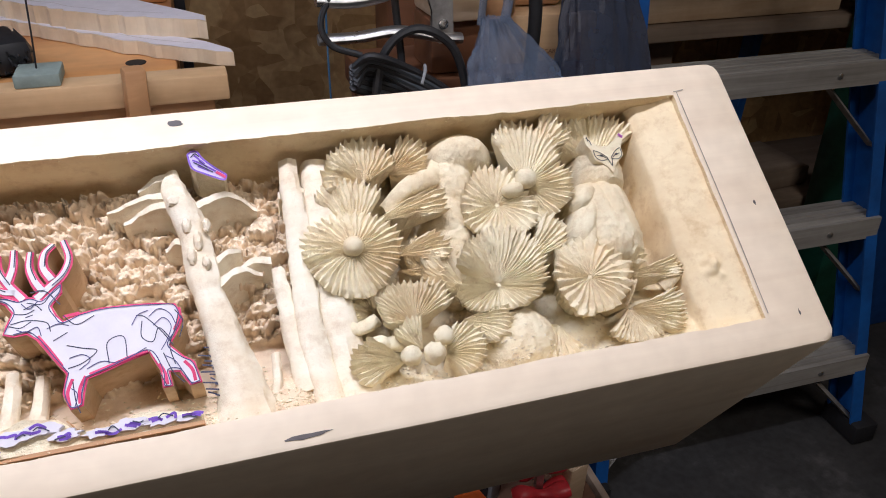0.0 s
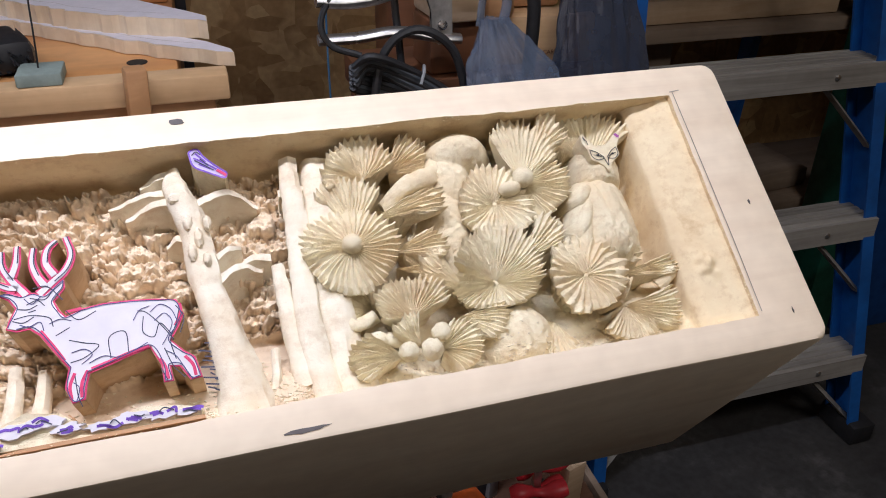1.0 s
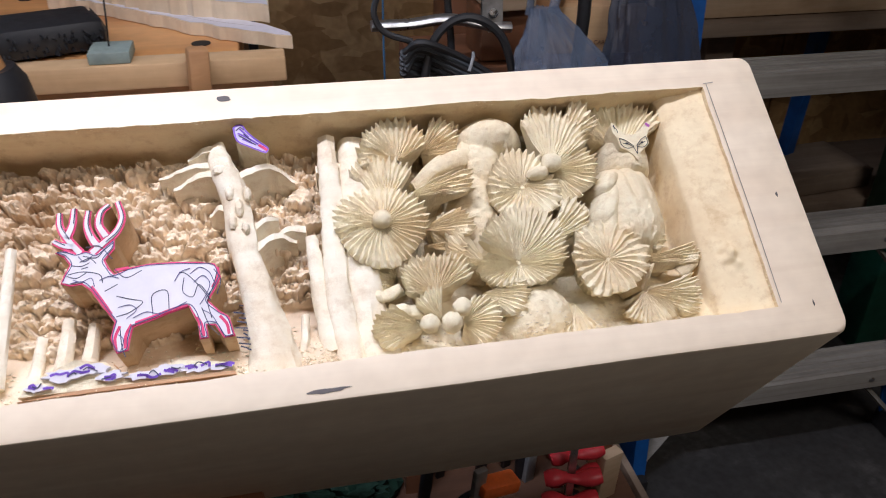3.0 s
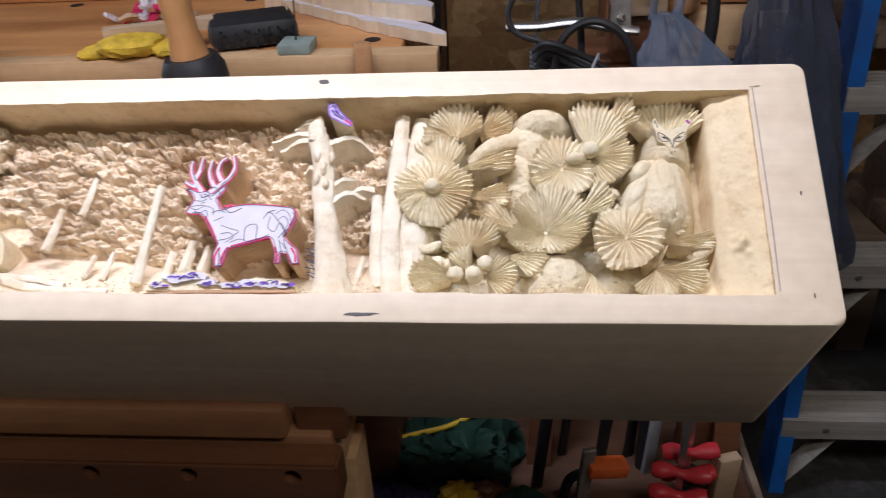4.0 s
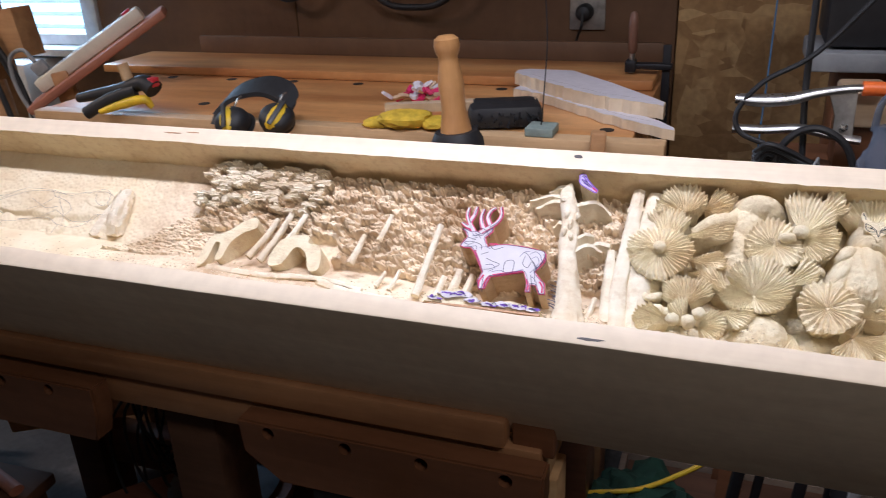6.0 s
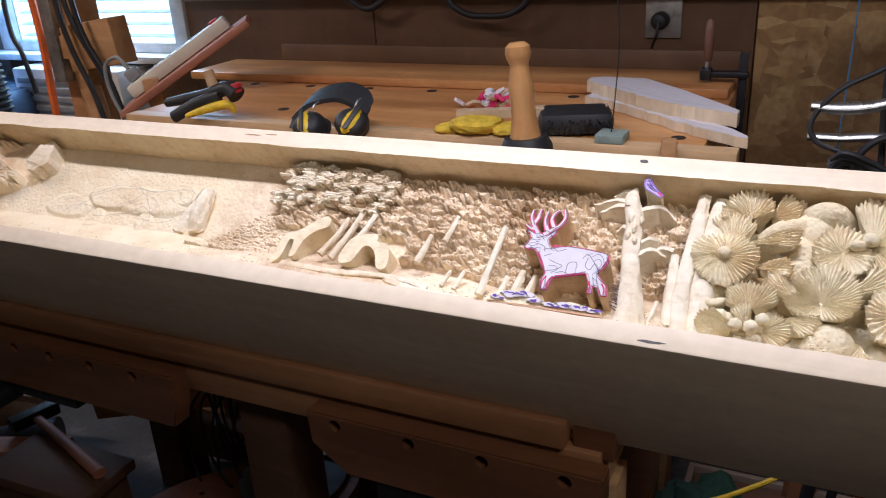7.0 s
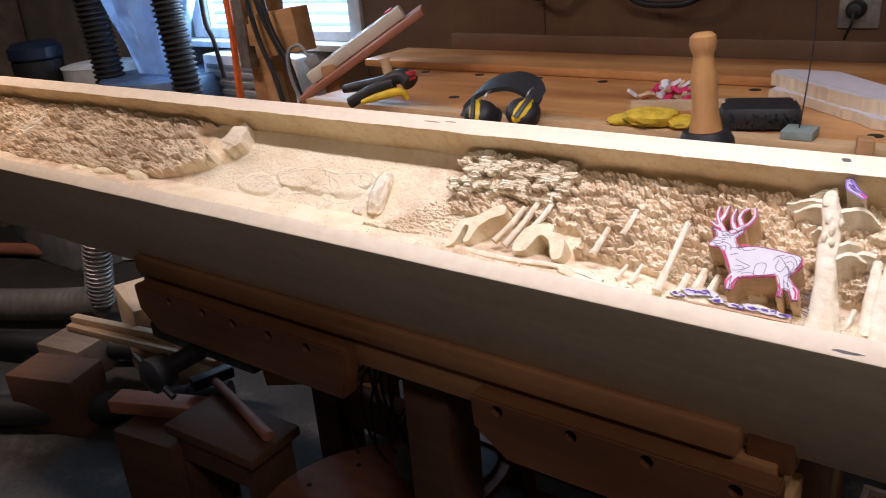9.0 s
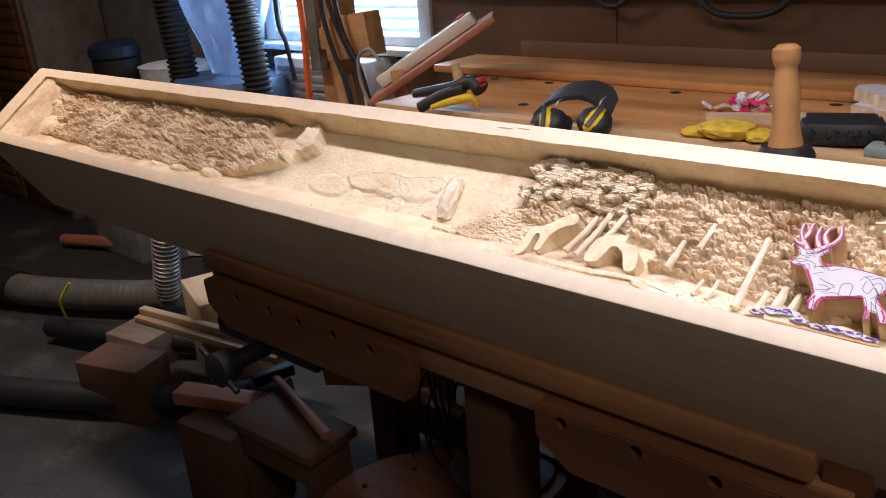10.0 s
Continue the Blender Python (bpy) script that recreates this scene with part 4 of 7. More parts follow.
def owl():
    """One carved owl: upright body, a layered folded wing, rough breast and a horned mask of a face."""
    bm = bmesh.new()

    def dome(cx, cy, rx, ry, z0, h, nu, nv, extra, turn=0.0, square=2.0):
        rows = []
        for j in range(nv + 1):
            v = -1 + 2 * j / nv
            row = []
            for i in range(nu + 1):
                u = -1 + 2 * i / nu
                half = max(0.0, 1 - abs(v) ** square) ** (1 / square)
                x, y = rx * u * half, ry * v
                q = max(0.0, 1 - u * u) * max(0.0, 1 - abs(v) ** (square + 1))
                z = z0 + h * q ** 0.42 + extra(u, v, q) * min(1, q * 4)
                row.append(bm.verts.new((cx + x * math.cos(turn) - y * math.sin(turn), cy + x * math.sin(turn) + y * math.cos(turn), z)))
            rows.append(row)
        for a, b in zip(rows, rows[1:]):
            for i in range(nu):
                bm.faces.new((a[i], a[i + 1], b[i + 1], b[i]))

    def breast(u, v, q):
        low = max(0.0, min(1.0, (0.15 - v) * 1.6))
        tufts = noise.noise(Vector((u * 9, v * 7, 2))) * 0.0026 + noise.noise(Vector((u * 22, v * 16, 5))) * 0.0018
        folds = -0.0022 * math.exp(-((u + 0.02 + 0.10 * v) / 0.06) ** 2) * (1 - low) - 0.0014 * math.exp(-((u - 0.42 + 0.2 * v) / 0.07) ** 2)
        return tufts * (0.25 + 0.6 * low) + folds - 0.005 * low * (u > 2)

    def vane(u, v, q):
        return -0.0016 * math.exp(-((u - 0.35 - 0.3 * v) / 0.06) ** 2) - 0.0012 * math.exp(-((u + 0.30 - 0.3 * v) / 0.06) ** 2) + 0.0006 * noise.noise(Vector((u * 6, v * 3, 8)))

    dome(-0.1250, 0.126, 0.0325, 0.041, -0.074, 0.062, 48, 60, breast, 0.03, 3.2)
    dome(-0.1465, 0.114, 0.0158, 0.032, -0.074, 0.0570, 24, 44, vane, -0.30, 2.6)
    dome(-0.1430, 0.128, 0.0168, 0.029, -0.074, 0.0595, 24, 40, vane, -0.45, 2.6)
    dome(-0.1405, 0.145, 0.0165, 0.017, -0.074, 0.0608, 24, 28, vane, -0.6, 2.4)
    dome(-0.1165, 0.1690, 0.0240, 0.024, -0.074, 0.0615, 32, 32, lambda u, v, q: 0.0022 * noise.noise(Vector((u * 8, v * 8, 1))), 0.0, 2.8)
    mask_line = [(-0.1340, 0.209), (-0.1310, 0.210), (-0.1270, 0.201), (-0.1210, 0.1955), (-0.1140, 0.194), (-0.1060, 0.1975), (-0.0980, 0.204), (-0.0935, 0.2085), (-0.0890, 0.2065), (-0.0925, 0.199), (-0.0965, 0.191), (-0.0970, 0.182), (-0.1050, 0.1755), (-0.1110, 0.170), (-0.1150, 0.163), (-0.1185, 0.170), (-0.1240, 0.1755), (-0.1305, 0.180), (-0.1315, 0.190), (-0.1345, 0.200)]
    slab(rounded([(-0.1155 + (x + 0.114) * 0.72, 0.1725 + (y - 0.183) * 0.72) for x, y in mask_line], 3), -0.030, -0.0116, bm, top_jitter=0.0004)
    return part("owl", bm, M_CARVE, beam, "carved owl with an inked face")


owl()


def ribbon(name, lines, width, z, material, parent, label="", shift=None):
    """Pen strokes: thin flat bands a little above a surface; z may be a function of x and y."""
    bm = bmesh.new()
    for pts in lines:
        pts = [(shift[0] + (a + 0.114) * 0.72, shift[1] + (b - 0.183) * 0.72) if shift else (a, b) for a, b in pts]
        p = spline([(a, b, 0) for a, b in pts], 6) if len(pts) > 2 else [Vector((a, b, 0)) for a, b in pts]
        last = None
        for i, q in enumerate(p):
            d = p[min(i + 1, len(p) - 1)] - p[max(i - 1, 0)]
            if d.length < 1e-7:
                continue
            s = Vector((-d.y, d.x, 0)).normalized() * width / 2
            h = z(q.x, q.y) if callable(z) else z
            pair = (bm.verts.new((q.x + s.x, q.y + s.y, h)), bm.verts.new((q.x - s.x, q.y - s.y, h)))
            if last:
                bm.faces.new((last[0], pair[0], pair[1], last[1]))
            last = pair
    return part(name, bm, material, parent, label)


owl_top = lambda x, y: -0.0108
ring = lambda cx, cy, r, n=8: [(cx + r * math.cos(2 * math.pi * i / n), cy + r * math.sin(2 * math.pi * i / n)) for i in range(n + 1)]
ribbon("ink_lines", [[(-0.1295, 0.1905), (-0.1230, 0.1870), (-0.1160, 0.1800)], [(-0.0985, 0.1905), (-0.1050, 0.1870), (-0.1120, 0.1800)], [(-0.1295, 0.1895), (-0.1290, 0.1820), (-0.1240, 0.1775), (-0.1180, 0.1780), (-0.1160, 0.1800)], [(-0.0985, 0.1895), (-0.0990, 0.1820), (-0.1040, 0.1775), (-0.1100, 0.1780), (-0.1120, 0.1800)], [(-0.1165, 0.1790), (-0.1150, 0.1735), (-0.1140, 0.1700), (-0.1128, 0.1735), (-0.1115, 0.1790)], [(-0.1270, 0.1840), (-0.1215, 0.1825), (-0.1180, 0.1800)], [(-0.1010, 0.1840), (-0.1065, 0.1825), (-0.1100, 0.1800)], [(-0.1330, 0.2060), (-0.1300, 0.2020), (-0.1295, 0.1970)], [(-0.1320, 0.2075), (-0.1318, 0.2020)]], 0.0006, owl_top, M_OWLINK, beam, "inked owl face", (-0.1155, 0.1725))
ribbon("ink_dots", [[(-0.1240, 0.1832), (-0.1212, 0.1826)], [(-0.1068, 0.1826), (-0.1040, 0.1832)]], 0.0016, lambda x, y: owl_top(x, y) + 0.0003, M_OWLINK, beam, "inked owl eyes", (-0.1155, 0.1725))
ribbon("marker_spot", [[(-0.0950, 0.2045), (-0.0925, 0.2065)], [(-0.0930, 0.2020), (-0.0915, 0.2050)]], 0.0024, owl_top, M_MAUVE, beam, "mauve marker spots on one ear", (-0.1155, 0.1725))
# -- the uncut blocks with paper patterns on them
DEER = [(-0.5318, 0.0985), (-0.5300, 0.1040), (-0.5265, 0.1110), (-0.5300, 0.1165), (-0.5355, 0.1205), (-0.5290, 0.1222), (-0.5225, 0.1190), (-0.5160, 0.1200), (-0.5100, 0.1175), (-0.5030, 0.1240), (-0.4985, 0.1262), (-0.4985, 0.1195), (-0.5045, 0.1120), (-0.5020, 0.1060), (-0.4990, 0.1020), (-0.4905, 0.1052),
        (-0.4780, 0.1068), (-0.4620, 0.1062), (-0.4470, 0.1046), (-0.4360, 0.1022), (-0.4325, 0.0920), (-0.4365, 0.0840), (-0.4415, 0.0765), (-0.4350, 0.0690), (-0.4290, 0.0640), (-0.4262, 0.0505), (-0.4335, 0.0500), (-0.4385, 0.0590), (-0.4435, 0.0600), (-0.4425, 0.0512), (-0.4485, 0.0510), (-0.4490, 0.0620), (-0.4540, 0.0735), (-0.4660, 0.0705), (-0.4760, 0.0672), (-0.4880, 0.0640), (-0.4900, 0.0560), (-0.4912, 0.0490), (-0.4985, 0.0478), (-0.5022, 0.0580), (-0.4995, 0.0690), (-0.5060, 0.0790), (-0.5140, 0.0920), (-0.5190, 0.0965), (-0.5260, 0.0960)]
ANTLERS = (
    [(-0.5200, 0.1185), (-0.5275, 0.1290), (-0.5325, 0.1390), (-0.5330, 0.1490)], [(-0.5285, 0.1300), (-0.5250, 0.1400), (-0.5240, 0.1515)], [(-0.5240, 0.1240), (-0.5300, 0.1250), (-0.5365, 0.1290)],
    [(-0.5130, 0.1180), (-0.5050, 0.1250), (-0.4975, 0.1320), (-0.4938, 0.1420), (-0.4965, 0.1540)], [(-0.5090, 0.1220), (-0.5135, 0.1300), (-0.5160, 0.1390), (-0.5150, 0.1490)], [(-0.5040, 0.1290), (-0.5085, 0.1380), (-0.5070, 0.1470), (-0.5020, 0.1520)])


def stroke_block(lines, width, z0, z1):
    """Upright bands of an even width along smooth lines."""
    bm = bmesh.new()
    for pts in lines:
        p = spline([(a, b, 0) for a, b in pts], 5)
        rows = []
        for i, q in enumerate(p):
            d = p[min(i + 1, len(p) - 1)] - p[max(i - 1, 0)]
            t = i / (len(p) - 1)
            s = Vector((-d.y, d.x, 0)).normalized() * width * (0.62 - 0.25 * t)
            rows.append([bm.verts.new((q.x + s.x * k, q.y + s.y * k, z)) for k, z in ((1, z0), (1, z1), (-1, z1), (-1, z0))])
        for a, b in zip(rows, rows[1:]):
            for k in range(4):
                bm.faces.new((a[k], a[(k + 1) % 4], b[(k + 1) % 4], b[k]))
        bm.faces.new(rows[0][::-1])
        bm.faces.new(rows[-1])
    return bm


def inset_outline(pts, d):
    out = []
    n = len(pts)
    area = sum(pts[i][0] * pts[(i + 1) % n][1] - pts[(i + 1) % n][0] * pts[i][1] for i in range(n))
    sgn = 1 if area > 0 else -1
    for i in range(n):
        (ax, ay), (bx, by), (cx, cy) = pts[i - 1], pts[i], pts[(i + 1) % n]
        u, v = Vector((bx - ax, by - ay)).normalized(), Vector((cx - bx, cy - by)).normalized()
        nrm = Vector((-(u + v).y, (u + v).x))
        if nrm.length < 1e-6:
            nrm = Vector((-u.y, u.x))
        nrm.normalize()
        out.append((bx + sgn * d * nrm.x, by + sgn * d * nrm.y))
    return out


deer = part("deer_block", slab(DEER, -0.058, -0.0012), M_SAWN_SHADED, beam, "uncut block in the outline of a stag", shade=False)
part("marker_edge", slab(inset_outline(DEER, 0.0002), -0.0012, -0.0004), M_PINK, deer, "pink marker outline", shade=False)
part("paper_pattern", slab(inset_outline(DEER, 0.0013), -0.0004, 0.0002), M_PAPER, deer, "white paper pattern of a stag", shade=False)
part("antler_block", stroke_block(ANTLERS, 0.0056, -0.058, -0.0016), M_SAWN_SHADED, deer, "uncut wood under the antlers", shade=False)
part("antler_marker", stroke_block(ANTLERS, 0.0054, -0.0016, -0.0008), M_PINK, deer, "pink marker outline", shade=False)
part("antler_paper", stroke_block(ANTLERS, 0.0030, -0.0008, -0.0001), M_PAPER, deer, "white paper antlers", shade=False)
ribbon("pen_lines", [
    [(-0.528, 0.103), (-0.522, 0.101), (-0.516, 0.104)], [(-0.519, 0.107), (-0.515, 0.108)], [(-0.532, 0.121), (-0.524, 0.118)], [(-0.505, 0.090), (-0.497, 0.094)], [(-0.449, 0.060), (-0.446, 0.052)], [(-0.437, 0.098), (-0.433, 0.090), (-0.436, 0.080)], [(-0.520, 0.112), (-0.514, 0.114), (-0.510, 0.110)], [(-0.527, 0.104), (-0.518, 0.105), (-0.508, 0.102), (-0.506, 0.096)], [(-0.499, 0.105), (-0.492, 0.098), (-0.482, 0.102)], [(-0.516, 0.122), (-0.508, 0.122), (-0.500, 0.112)],
    [(-0.498, 0.086), (-0.490, 0.083), (-0.482, 0.080), (-0.490, 0.074), (-0.498, 0.072)], [(-0.476, 0.071), (-0.476, 0.084), (-0.467, 0.086), (-0.466, 0.072)], [(-0.459, 0.098), (-0.454, 0.096), (-0.446, 0.086), (-0.440, 0.076)], [(-0.456, 0.094), (-0.457, 0.084), (-0.451, 0.080), (-0.447, 0.088), (-0.441, 0.080)],
    [(-0.435, 0.096), (-0.438, 0.086), (-0.442, 0.076), (-0.440, 0.064)], [(-0.446, 0.072), (-0.442, 0.060), (-0.436, 0.052)], [(-0.525, 0.110), (-0.519, 0.109), (-0.514, 0.111)], [(-0.518, 0.116), (-0.510, 0.114), (-0.505, 0.119), (-0.499, 0.124)], [(-0.496, 0.064), (-0.495, 0.052), (-0.493, 0.045)]],
    0.0006, 0.0004, M_INK, deer, "blue-black pen lines")
ribbon("pen_shading", [
    [(-0.452, 0.096), (-0.446, 0.100), (-0.440, 0.096), (-0.437, 0.088)], [(-0.462, 0.092), (-0.458, 0.098), (-0.452, 0.100)], [(-0.450, 0.090), (-0.444, 0.094), (-0.440, 0.088), (-0.443, 0.080), (-0.447, 0.074)], [(-0.445, 0.070), (-0.440, 0.066), (-0.436, 0.058), (-0.432, 0.050)], [(-0.497, 0.078), (-0.490, 0.079), (-0.486, 0.075), (-0.492, 0.070)], [(-0.488, 0.070), (-0.480, 0.073), (-0.472, 0.071), (-0.462, 0.074), (-0.455, 0.077)], [(-0.508, 0.098), (-0.502, 0.100), (-0.496, 0.098)], [(-0.524, 0.100), (-0.519, 0.098), (-0.513, 0.100), (-0.511, 0.094)], [(-0.521, 0.116), (-0.517, 0.112), (-0.512, 0.116)], [(-0.497, 0.060), (-0.494, 0.056), (-0.496, 0.048)]], 0.0005, 0.0006, M_BLUEPEN, deer, "dark blue pen strokes")
edge = inset_outline(DEER, 0.0017)
ribbon("pen_outline", [edge[k:k + 6] for k in range(0, len(edge) - 1, 5)], 0.0006, 0.0005, M_BLUEPEN, deer, "dark blue pen outline")
ribbon("marker_smear", [[(-0.4985, 0.0500), (-0.4990, 0.0580), (-0.4960, 0.0655)], [(-0.4930, 0.0505), (-0.4925, 0.0590), (-0.4890, 0.0660)], [(-0.4870, 0.0665), (-0.4760, 0.0695), (-0.4640, 0.0730), (-0.4545, 0.0750)], [(-0.4300, 0.0520), (-0.4310, 0.0590), (-0.4350, 0.0650)], [(-0.4455, 0.0525), (-0.4465, 0.0600), (-0.4490, 0.0660)], [(-0.5130, 0.0945), (-0.5060, 0.0830), (-0.5010, 0.0740)], [(-0.4345, 0.0990), (-0.4345, 0.0930), (-0.4385, 0.0850)], [(-0.4990, 0.1040), (-0.4900, 0.1050)]], 0.0019, 0.00035, M_PINK, deer, "smeared pink marker")
ribbon("antler_pen", [[(x + 0.0010, y) for x, y in line[1:]] for line in ANTLERS], 0.0007, 0.0002, M_INK, deer, "blue-black pen lines")
BIRD = [(-0.4178, 0.2087), (-0.4150, 0.2105), (-0.4115, 0.2100), (-0.4086, 0.2046), (-0.4020, 0.1970), (-0.3946, 0.1900), (-0.3965, 0.1866), (-0.4020, 0.1890), (-0.4088, 0.1929), (-0.4140, 0.1960), (-0.4166, 0.2000)]
bird = part("bird_block", slab(BIRD, -0.055, -0.0070), M_CARVE, beam, "small uncut block in the outline of a bird", shade=False)
part("paper_pattern", slab(inset_outline(BIRD, 0.0002), -0.0070, -0.0062), M_LAVENDER, bird, "lavender coloured paper pattern of a bird", shade=False)
ribbon("marker_lines", [BIRD[:6], BIRD[5:] + BIRD[:1], [(-0.4150, 0.2040), (-0.4090, 0.2000), (-0.4010, 0.1935)], [(-0.4135, 0.2075), (-0.4075, 0.2000)], [(-0.4120, 0.1990), (-0.4050, 0.1945)]], 0.0013, -0.0059, M_PURPLE, bird, "purple marker lines")
ribbon("pen_lines", [[(-0.4160, 0.2060), (-0.4130, 0.2085), (-0.4105, 0.2060)], [(-0.4145, 0.2020), (-0.4085, 0.1975), (-0.4030, 0.1930)], [(-0.4110, 0.2030), (-0.4060, 0.1970)]], 0.0008, -0.0056, M_INK, bird, "blue-black pen lines")
ribbon("tail_marker", [[(-0.4010, 0.1930), (-0.3975, 0.1900), (-0.3955, 0.1880)]], 0.0020, -0.0056, M_PINK, bird, "pink marker on the tail")
STRIP = [(-0.556, 0.0285), (-0.430, 0.0285), (-0.429, 0.034), (-0.440, 0.0365), (-0.462, 0.040), (-0.478, 0.0355), (-0.496, 0.036), (-0.506, 0.045), (-0.524, 0.048), (-0.540, 0.042), (-0.552, 0.034)]
bank = part("bank_block", slab(STRIP, -0.055, -0.0040, top_jitter=0.0015), M_CARVE, beam, "uncut block for a grassy bank", shade=False)
rb = random.Random(8)
for k, (x, y, rx, ry) in enumerate(((-0.545, 0.0325, 0.008, 0.0022), (-0.530, 0.0385, 0.010, 0.0038), (-0.514, 0.0405, 0.009, 0.0040), (-0.502, 0.0345, 0.008, 0.0030), (-0.484, 0.0325, 0.009, 0.0026), (-0.468, 0.0345, 0.010, 0.0032), (-0.452, 0.0330, 0.009, 0.0026), (-0.438, 0.0322, 0.006, 0.0020))):
    scrap = part("paper_pattern", slab(ragged(x, y, rx, ry, 18, 300 + k, 0.30), -0.0050, -0.0012), M_PAPER, bank, "torn white paper pattern", shade=False)
    strokes = []
    for i in range(4):
        a, b = x + rb.uniform(-0.8, 0.5) * rx, y + rb.uniform(-0.6, 0.6) * ry
        strokes.append([(a, b), (a + rb.uniform(0.002, 0.005), b + rb.uniform(-0.0015, 0.0020)), (a + rb.uniform(0.004, 0.009), b + rb.uniform(-0.0025, 0.0015))])
    ribbon("marker_lines", strokes[:3], 0.0016, -0.0009, M_PURPLE, bank, "purple marker lines")
    ribbon("pen_lines", strokes[3:], 0.0007, -0.0006, M_INK, bank)
part("cut_step", slab([(-0.556, 0.0255), (-0.428, 0.0262), (-0.428, 0.0285), (-0.520, 0.0280)], -0.02, -0.0018), M_BENCH, beam, "dark chiselled groove edge", shade=False)

# pencil work: the bison on the plain, the margin line beside the owl, scribble by the trunk
on_relief = lambda x, y: height_at(x, y) + 0.0009
ribbon("pencil_lines", [
    [(-1.285, 0.098), (-1.262, 0.118), (-1.230, 0.136), (-1.190, 0.146), (-1.150, 0.144), (-1.110, 0.150), (-1.078, 0.152), (-1.058, 0.140), (-1.060, 0.124), (-1.085, 0.116)],
    [(-1.085, 0.116), (-1.100, 0.098), (-1.135, 0.094), (-1.160, 0.104), (-1.200, 0.100), (-1.235, 0.090), (-1.245, 0.104), (-1.270, 0.108)],
    [(-1.160, 0.144), (-1.150, 0.128), (-1.135, 0.112), (-1.130, 0.096)], [(-1.095, 0.148), (-1.090, 0.136), (-1.075, 0.130), (-1.068, 0.140)], [(-1.235, 0.090), (-1.238, 0.076)], [(-1.135, 0.094), (-1.138, 0.078)], [(-1.20, 0.130), (-1.17, 0.118), (-1.15, 0.122)], [(-1.30, 0.094), (-1.285, 0.106)], [(-1.29, 0.088), (-1.272, 0.104)],
    [(-1.255, 0.126), (-1.236, 0.140), (-1.205, 0.152), (-1.180, 0.149), (-1.165, 0.138), (-1.175, 0.124), (-1.200, 0.112)], [(-1.180, 0.150), (-1.140, 0.142), (-1.120, 0.150), (-1.090, 0.158), (-1.072, 0.150), (-1.068, 0.130)], [(-1.150, 0.116), (-1.120, 0.104), (-1.090, 0.108), (-1.075, 0.120)], [(-1.215, 0.098), (-1.170, 0.106), (-1.150, 0.116)], [(-1.310, 0.112), (-1.280, 0.124), (-1.250, 0.132)], [(-1.165, 0.138), (-1.140, 0.132), (-1.125, 0.120), (-1.130, 0.108)], [(-1.052, 0.148), (-1.046, 0.120), (-1.050, 0.096)]],
    0.0005, on_relief, M_PENCIL, beam, "pencil outline of a bison")
ribbon("pencil_margin", [[(-0.0465, 0.2145), (-0.0460, 0.10), (-0.0470, 0.027)], [(-0.049, 0.2150), (-0.040, 0.2160)]], 0.0008, 0.0007, M_PENCIL, beam, "pencil margin line")
scribble = [[(-0.424 + 0.004 * math.sin(i * 2.4), 0.078 - 0.0022 * i), (-0.417 + 0.003 * math.cos(i * 1.7), 0.076 - 0.0022 * i)] for i in range(15)]
ribbon("ink_scribble", scribble, 0.0010, -0.0200, M_INK, beam, "dark scribbled shading")
# knots and dents in the rim
for x, y, rx, ry in ((-0.423, 0.2300, 0.0050, 0.0019), (-0.372, 0.0072, 0.0130, 0.0014), (-0.976, 0.2275, 0.012, 0.0010), (-0.945, 0.2300, 0.010, 0.0008), (-0.020, 0.112, 0.0007, 0.0018), (-0.022, 0.024, 0.0005, 0.0020)):
    part("knot", slab(ragged(x, y, rx, ry, 14, int(-x * 1000), 0.3), -0.002, 0.0005), M_KNOT if ry > 0.0011 else M_BENCH, beam, "dark knot in the rim", shade=False)
# shavings lying on the relief and the rim
for k in range(46):
    x = rng.uniform(-0.95, -0.08)
    y = rng.uniform(0.026, 0.06)
    h = height_at(x, y) + 0.0015
    a = rng.uniform(0, 3.1)
    l = rng.uniform(0.002, 0.007)
    bm = tube([(x, y, h), (x + l * 0.5 * math.cos(a), y + l * 0.5 * math.sin(a), h + 0.0015), (x + l * math.cos(a), y + l * math.sin(a), h)], 0.0005, 5, 3, flat=0.4)
    part("wood_shaving", bm, M_BENCH if k % 6 == 0 else M_CARVE, beam)


def crumbs(name, places, size, material, label):
    """Loose chips and dust: many small uneven pyramids in one mesh."""
    r = random.Random(len(places))
    verts, faces = [], []
    for x, y, z in places:
        k = len(verts)
        a, l = r.uniform(0, 6.3), size * r.uniform(0.4, 1.6)
        for i in range(3):
            b = a + i * 2.1 + r.uniform(-0.5, 0.5)
            verts.append((x + l * math.cos(b) * (1.0 if i else 1.9), y + l * math.sin(b) * 0.7, z - 0.0003 + r.uniform(0, 0.0006)))
        verts.append((x + r.uniform(-1, 1) * l * 0.4, y, z + l * r.uniform(0.5, 1.1)))
        faces += [(k, k + 1, k + 3), (k + 1, k + 2, k + 3), (k + 2, k, k + 3)]
    me = bpy.data.meshes.new(name)
    me.from_pydata(verts, [], faces)
    me.materials.append(material)
    ob = new(name, me)
    ob.parent = beam
    ob["label"] = label
    return tagged(ob, kind="stuff")


